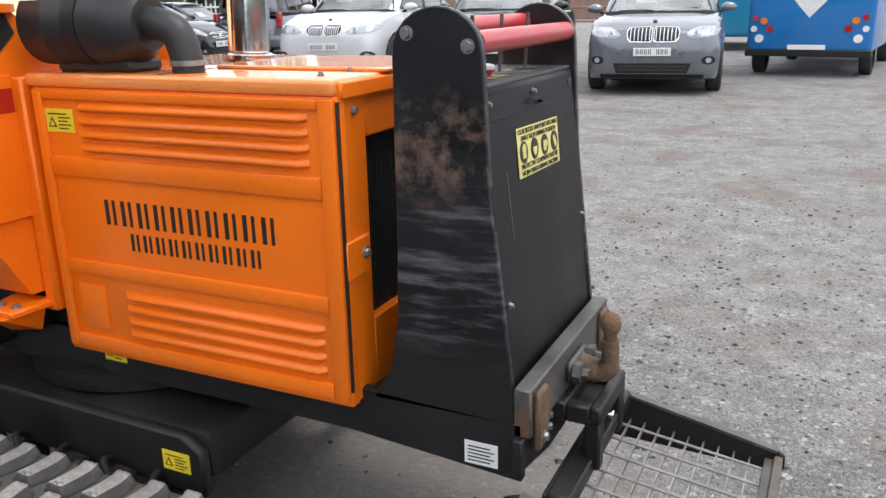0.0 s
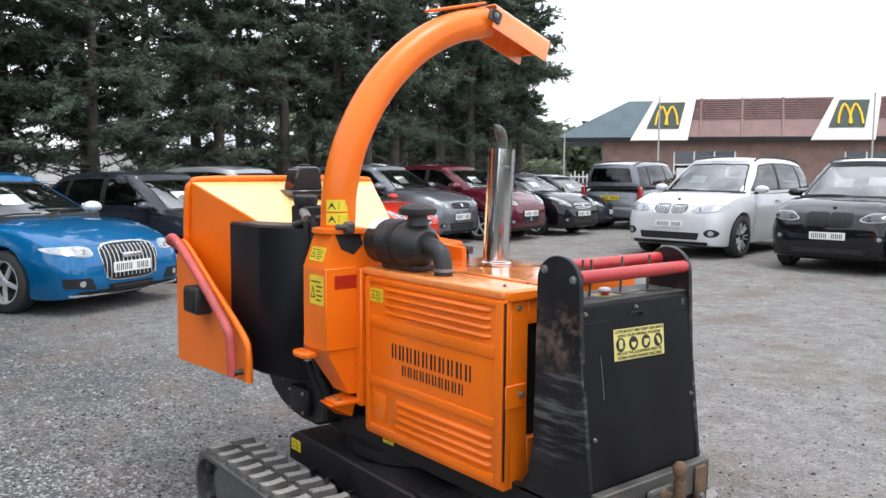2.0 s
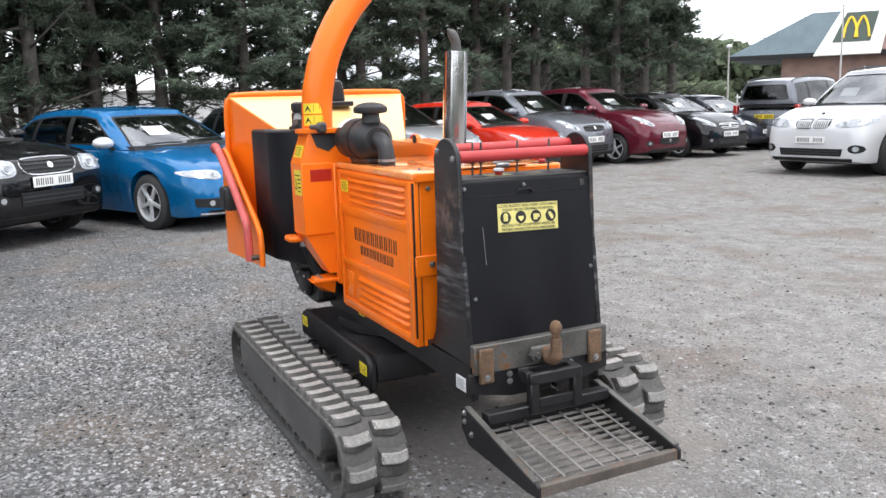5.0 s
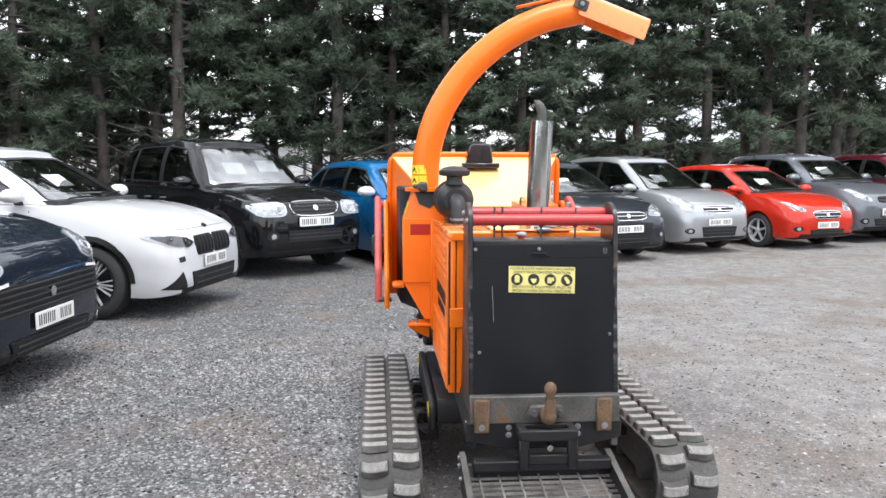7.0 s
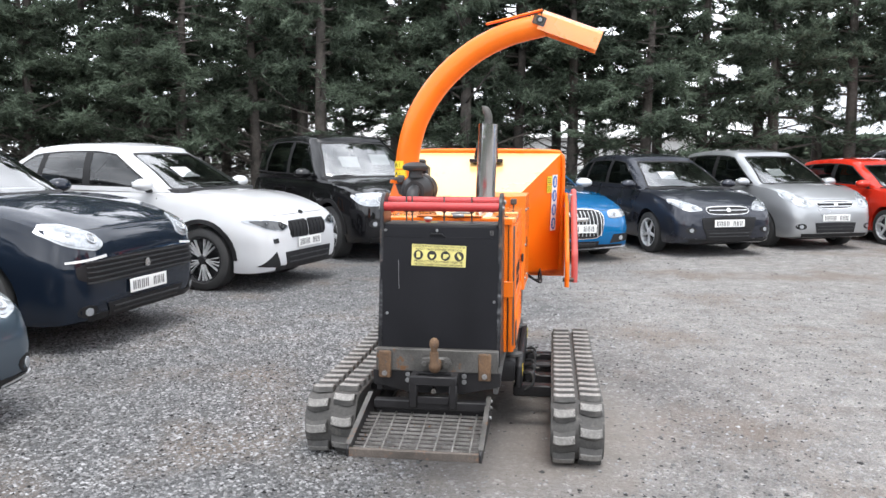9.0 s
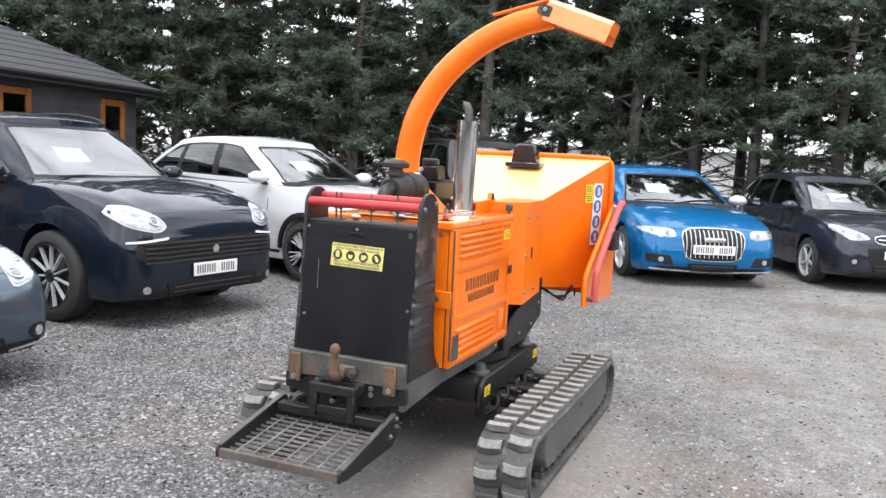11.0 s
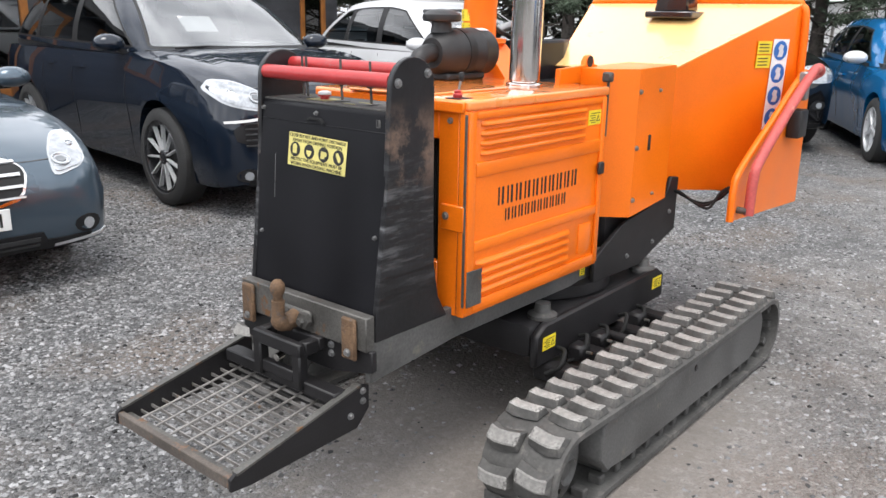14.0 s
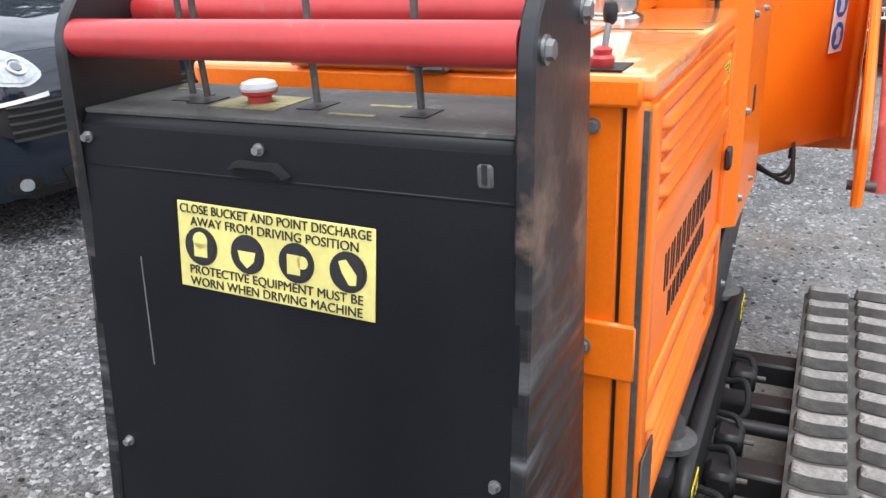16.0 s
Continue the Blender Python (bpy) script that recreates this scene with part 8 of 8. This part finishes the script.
for k in range(NC):
    t0, t1 = k / NC, (k + 1.12) / NC
    def lerp3(p, q, t):
        return Vector(p).lerp(Vector(q), min(1, t))
    for P0, P1, Q0, Q1 in ((E0, E1, R0, R1), (E3, E0, R0, R0)):
        a, b, c_, d = lerp3(P0, Q0, t0), lerp3(P1, Q1, t0), lerp3(P1, Q1, t1), lerp3(P0, Q0, t1)
        up = Vector((0, 0, 0.02))
        bm = bmesh.new()
        q = [bm.verts.new(v) for v in (a + up * 1.3, b + up * 1.3, c_ + up * 0.5, d + up * 0.5)]
        lo = [bm.verts.new(v) for v in (a + up * 0.2, b + up * 0.2)]
        bm.faces.new(q)
        bm.faces.new((q[0], q[1], lo[1], lo[0]))
        part("felt_course", bm, FELT, roof_ob)
part("fascia", box(-o, CL + o, 0.33, 0.37, CH - 0.22, CH - 0.06, 0.004), TIMBER, cabin)
part("fascia", box(-o - 0.02, -o + 0.02, -CD - 0.3, 0.33, CH - 0.22, CH - 0.06, 0.004), TIMBER, cabin)
part("gutter", tube([(-o, 0.42, CH - 0.12), (CL + o, 0.42, CH - 0.12)], 0.055, 8), TRIM, cabin)
sgn = part("name_board", box(7.30, 8.60, 0.375, 0.40, CH - 0.36, CH - 0.14, 0.004), FRAME_GREY, cabin, "grey board with plain pale bars")
for k in range(7):
    part("name_bar", box(7.40 + k * 0.165, 7.52 + k * 0.165, 0.40, 0.403, CH - 0.30, CH - 0.20), WHITE, sgn)

# ---------------------------------------------------------------- restaurant across the road
BRICK = mat("red_brown_brick", (0.26, 0.165, 0.135), 0.85, vary=0.3, scale=1.2, fine=12, bump=0.2)
ROOFTILE = mat("dusty_red_roof", (0.27, 0.17, 0.155), 0.7, vary=0.2, scale=1.0, fine=9, bump=0.2)
ROOFGREEN = mat("grey_green_roof", (0.12, 0.165, 0.185), 0.6, vary=0.2, scale=1.0, fine=9, bump=0.1)
SIGN_GREEN = mat("dark_green_sign", (0.04, 0.06, 0.045), 0.5, vary=0.1, bump=0.0)
GOLD = mat("golden_sign_yellow", (0.80, 0.50, 0.02), 0.4, vary=0.1, bump=0.0)
CREAM = mat("cream_render", (0.70, 0.68, 0.62), 0.6, vary=0.1, scale=1, bump=0.05)
m1, m2 = Vector((-36.4, 49.6, 0)), Vector((-26.6, 56.4, 0))
along = (m2 - m1).normalized()
ang = math.degrees(math.atan2(along.y, along.x))
rest = thing("restaurant", "brick restaurant with red tiled mansard roof and yellow sign shapes", "building", Matrix.Scale(K, 4) @ Matrix.Translation(m1) @ Matrix.Rotation(radians(ang), 4, "Z"))
# local: x along the front, -y towards the yard
RX0, RX1 = -4.0, 30.0
part("wall", box(RX0, RX1, 0.0, 12.0, 0, 4.0), BRICK, rest)
mans = prism([(-0.9, 3.95), (-0.9, 4.25), (0.35, 7.0), (11.6, 7.0), (12.9, 4.25), (12.9, 3.95)], "x", 1.6, RX1 + 0.5)
roof_r = part("roof", mans, ROOFTILE, rest, angle=10)
part("roof_end", hull([(RX0 - 3.4, -0.9, 3.95), (1.6, -0.9, 3.95), (1.6, 12.9, 3.95), (RX0 - 3.4, 12.9, 3.95), (-2.2, 0.35, 6.9), (1.6, 0.35, 6.9), (1.6, 11.6, 6.9), (-2.2, 11.6, 6.9), (RX0 - 3.4, -0.9, 4.2), (1.6, -0.9, 4.2)]), ROOFGREEN, rest, "grey-green hipped roof end", angle=10)
slope = (0.35 + 0.9) / (7.0 - 4.25)
for k in range(9):
    z = 5.55 + k * 0.16
    y = -0.9 + (z - 4.25) * slope
    part("roof_slat", box(1.7, RX1, y - 0.10, y + 0.02, z, z + 0.07), ROOFTILE, roof_r)
for x in (2.9, 5.7, 8.4, 14.2, 17.0, 19.8, 24.5, 27.0):
    q = [(-1.0, 4.2), (-0.9, 4.2), (0.37, 7.02), (0.27, 7.06)]
    part("roof_batten", prism(q, "x", x, x + 0.14), ROOFTILE, roof_r)
part("fascia", box(RX0 - 3.4, RX1 + 0.5, -0.98, -0.86, 3.88, 4.2), TRIM, rest)
for x0 in (-0.9, 11.2, 22.5):
    # pale leaning beam with a dark sign field and two yellow arches
    bmn = prism([(x0 - 1.0, 3.9), (x0 + 3.0, 3.9), (x0 + 3.5, 7.3), (x0 + 0.6, 7.3)], "y", -0.15, 0.0)
    be = part("sign_beam", bmn, CREAM, rest, "pale leaning sign beam", at=Matrix.Translation((0, -0.95, 4.2)) @ Matrix.Rotation(-math.atan(slope), 4, "X") @ Matrix.Translation((0, 0, -4.2)))
    part("sign_field", prism([(x0 + 0.1, 4.8), (x0 + 2.35, 4.8), (x0 + 2.75, 6.9), (x0 + 0.85, 6.9)], "y", -0.20, -0.15), SIGN_GREEN, be)
    for cx in (x0 + 1.15, x0 + 1.85):
        p = curve_pts([(cx - 0.42, -0.22, 5.05), (cx - 0.30, -0.22, 5.9), (cx, -0.22, 6.55), (cx + 0.30, -0.22, 5.9), (cx + 0.42, -0.22, 5.05)], 6)
        part("sign_arch", tube(p, 0.08, 8), GOLD, be, "plain yellow arch shape")
for a, b in ((1.2, 5.4), (12.6, 16.6)):
    wn_ = part("window", box(a, b, -0.03, 0.0, 0.9, 3.2), SIDE_GLASS, rest)
    for k in range(4):
        x = a + (b - a) * k / 3
        part("window_frame", box(x - 0.05, x + 0.05, -0.07, -0.03, 0.9, 3.2), WHITE, wn_)
    part("window_frame", box(a, b, -0.072, -0.03, 2.2, 2.3), WHITE, wn_)
    part("poster", box(a + 0.2, a + 1.0, -0.05, -0.032, 1.1, 2.0), WHITE, wn_)
# masonry courses on the front
for k in range(9):
    part("brick_course", box(RX0, RX1, -0.012, 0.0, 0.4 + k * 0.4, 0.42 + k * 0.4), MORTAR, rest)

# rail fence, poles and lamp posts in front of it
FEN = mat("pale_metal_rail", (0.42, 0.40, 0.38), 0.5, vary=0.2, scale=4, bump=0.05)
RUSTY = mat("red_brown_rail", (0.25, 0.10, 0.07), 0.6, vary=0.2, scale=4, bump=0.05)
fence = thing("rail_fence", "low red-brown rail fence along the road", "fence", Matrix.Scale(K, 4))
fa, fb = Vector((-27.5, 27.5, 0)), Vector((4.0, 38.0, 0))
for k in range(14):
    p = fa.lerp(fb, k / 13)
    part("post", box(p.x - 0.05, p.x + 0.05, p.y - 0.05, p.y + 0.05, 0, 1.25), FEN, fence)
for z in (0.6, 1.15):
    part("rail", tube([fa + Vector((0, 0, z)), fb + Vector((0, 0, z))], 0.035, 6), RUSTY, fence)
white_f = thing("white_fence", "white ornamental fence at the yard's far corner", "fence", Matrix.Scale(K, 4))
wa, wb_ = Vector((-28.0, 30.0, 0)), Vector((-24.5, 32.5, 0))
for k in range(22):
    p = wa.lerp(wb_, k / 21)
    part("picket", cyl(p, p + Vector((0, 0, 1.6 + 0.15 * (k % 2))), 0.035, seg=6), WHITE, white_f)
for z in (0.35, 0.9, 1.45):
    part("rail", tube([wa + Vector((0, 0, z)), wb_ + Vector((0, 0, z))], 0.04, 6), WHITE, white_f)


def pole(name, label, x, y, h, r0, head):
    t = thing(name, label, "lamp post" if head else "flagpole", Matrix.Scale(K, 4) @ Matrix.Translation((x, y, 0)))
    part("shaft", tube([(0, 0, 0), (0, 0, h)], [r0, r0 * 0.6], 10), FEN, t)
    part("base", cyl((0, 0, 0), (0, 0, 0.35), r0 * 1.8, r0 * 1.4, seg=12), FEN, t)
    if head:
        part("lantern", lathe([(0.04, h), (0.12, h + 0.04), (0.14, h + 0.10), (0.06, h + 0.16), (0.02, h + 0.18)], 14), WHITE, t)
    else:
        part("finial", lathe([(0.03, h), (0.06, h + 0.05), (0.02, h + 0.10)], 10), FEN, t)
    return t


pole("flagpole", "tall pale flagpole before the restaurant", -27.8, 38.2, 5.9, 0.06, False)
pole("lamp_post", "slim street lamp beside the trees", -25.5, 28.0, 3.6, 0.05, True)
pole("flagpole", "slim grey mast before the restaurant", -14.6, 35.0, 5.0, 0.05, False)


# far woods and a pale shed seen between the trunks
def woods(name, label, pts, h, depth, n, seed, size, material):
    rng = random.Random(seed)
    lv, lf = [], []
    pts = [Vector(p) for p in pts]
    segs = list(zip(pts, pts[1:]))
    for _ in range(n):
        a, b = segs[rng.randrange(len(segs))]
        t = rng.random()
        q = a.lerp(b, t)
        hh = h * (0.70 + 0.30 * noise.noise((q.x * 0.12, q.y * 0.12, seed)))
        z = hh * (1 - rng.random() ** 1.6)
        p = q + Vector((rng.uniform(-1, 1) * depth, rng.uniform(-1, 1) * depth, z))
        d = Vector((rng.uniform(-1, 1), rng.uniform(-1, 1), rng.uniform(-1, 1))).normalized()
        s = d.orthogonal().normalized() * size * rng.uniform(0.4, 0.9)
        d = d * size * rng.uniform(0.6, 1.3)
        i = len(lv)
        lv += [p - d, p + s, p + d, p - s]
        lf.append((i, i + 1, i + 2, i + 3))
    me = bpy.data.meshes.new(name)
    me.from_pydata([tuple(v) for v in lv], [], lf)
    me.materials.append(material)
    return tagged(put(name, me), label, "trees", kind="stuff")


# never in view: added to darken low reflections in paint and chrome
woods("reflection_trees", "unseen green trees added on the yard's open sides for reflections", [(14, 26, 0), (27, 10, 0), (27, -14, 0), (12, -27, 0), (-6, -27, 0)], 3.2, 2.0, 7000, 14, 0.6, HEDGE)
woods("far_woods", "distant green woods", [(-52, 30, 0), (-58, 52, 0), (-48, 74, 0), (-10, 90, 0), (30, 92, 0)], 8.5, 4.0, 30000, 4, 0.5, HEDGE)
woods("hedge", "green hedge beyond the yard", [(-24.5, 25.0, 0), (-33.0, 33.0, 0)], 2.6, 1.2, 5000, 9, 0.22, HEDGE)
woods("shrubs", "dark evergreen shrubs between the trunks", [(-21.8, 7.8, 0), (-23.0, 11.0, 0), (-23.6, 15.0, 0), (-24.2, 22.0, 0)], 3.9, 1.1, 14000, 17, 0.16, NEEDLES)
SCRUB = leaf_mat("dry_scrub", (0.25, 0.235, 0.21))
woods("dry_scrub", "tall leafless grey-brown scrub behind the conifers", [(-16.5, -17.0, 0), (-19.6, -11.0, 0), (-21.4, -5.5, 0)], 4.6, 1.0, 9000, 27, 0.13, SCRUB)
woods("undergrowth", "thin scrub below the conifers", [(-17.5, -13.0, 0), (-19.5, -2.0, 0), (-20.5, 10.0, 0), (-22.5, 21.0, 0)], 1.0, 0.9, 9000, 6, 0.12, NEEDLES)

SHEET = mat("pale_profiled_sheet", (0.72, 0.72, 0.71), 0.6, vary=0.15, scale=0.6, fine=10, bump=0.1)
shed = thing("pale_warehouse", "long pale grey warehouse beyond the trees", "building", Matrix.Scale(K, 4))
part("wall", box(-46.0, -40.0, -26.0, 13.0, 0, 2.6), SHEET, shed)
part("roof", prism([(-46.5, 2.6), (-39.6, 2.6), (-43.0, 4.1)], "y", -26.5, 13.5), SHEET, shed, angle=10)
for k in range(39):
    part("cladding_rib", box(-40.0, -39.95, -25.6 + k, -25.52 + k, 0, 2.6), SHEET, shed)
pal = thing("wire_fence", "grey post and wire fence behind the trees", "fence", Matrix.Scale(K, 4))
for k in range(26):
    y = -24.0 + k * 1.9
    part("post", box(-24.04, -23.96, y - 0.04, y + 0.04, 0, 1.7), FEN, pal)
for z in (0.3, 0.65, 1.0, 1.35, 1.65):
    part("wire", tube([(-24, -24, z), (-24, 23.5, z)], 0.012, 4), FEN, pal)

# ---------------------------------------------------------------- blue van at the row's end
P_VAN = paint("mid_blue_van_paint", (0.02, 0.17, 0.46), 0.0, 0.35)
van = thing("blue_van", "bright blue van with white V-shaped front panel", "van", Matrix.Translation((-0.62, 15.6, 0)) @ Matrix.Rotation(radians(-96), 4, "Z"))
vb = part("body", box(-5.4, 0.0, -1.0, 1.0, 0.38, 2.55, 0.10, seg=3), P_VAN, van)
part("front_v", prism([(-0.95, 1.75), (-0.70, 1.75), (0.0, 0.98), (0.70, 1.75), (0.95, 1.75), (0.95, 2.2), (-0.95, 2.2)], "x", 0.0, 0.012, 0.003), WHITE, vb, "white V panel")
part("windscreen", box(0.012, 0.022, -0.85, 0.85, 1.85, 2.4, 0.004), GLASS, van)
part("bumper", box(-0.05, 0.06, -1.0, 1.0, 0.34, 0.46, 0.02), TRIM, van)
part("plate_strip", box(0.06, 0.068, -0.30, 0.30, 0.46, 0.54, 0.003), PLATE_W, van)
for s in (-1, 1):
    for y, z, r_, m in ((0.86, 0.98, 0.05, TAIL), (0.72, 0.93, 0.06, AMBER), (0.62, 0.80, 0.06, TAIL), (0.88, 0.80, 0.05, WHITE), (0.78, 0.64, 0.07, WHITE)):
        part("lamp", cyl((0.0, s * y, z), (0.03, s * y, z), r_, seg=16), m, van)
tyre_m, hub_m, disc_m = wheel_meshes(0.32, 0.205, 5, "single")
for x in (-0.8, -4.2):
    for s in (-1, 1):
        wh = put("wheel", tyre_m, van, at=Matrix.Translation((x, s * 0.88, 0.32)))
van2 = thing("teal_van", "teal blue van standing behind the cars", "van", Matrix.Translation((-2.9, 22.6, 0)) @ Matrix.Rotation(radians(-90), 4, "Z"))
v2 = part("body", box(-4.6, 0, -0.95, 0.95, 0.35, 2.2, 0.12, seg=3), paint("teal_van_paint", (0.02, 0.25, 0.42), 0.0, 0.35), van2)
part("windscreen", box(0.0, 0.01, -0.8, 0.8, 1.3, 2.0, 0.004), GLASS, van2)
for x in (-0.8, -3.7):
    for s in (-1, 1):
        put("wheel", tyre_m, van2, at=Matrix.Translation((x, s * 0.84, 0.32)))
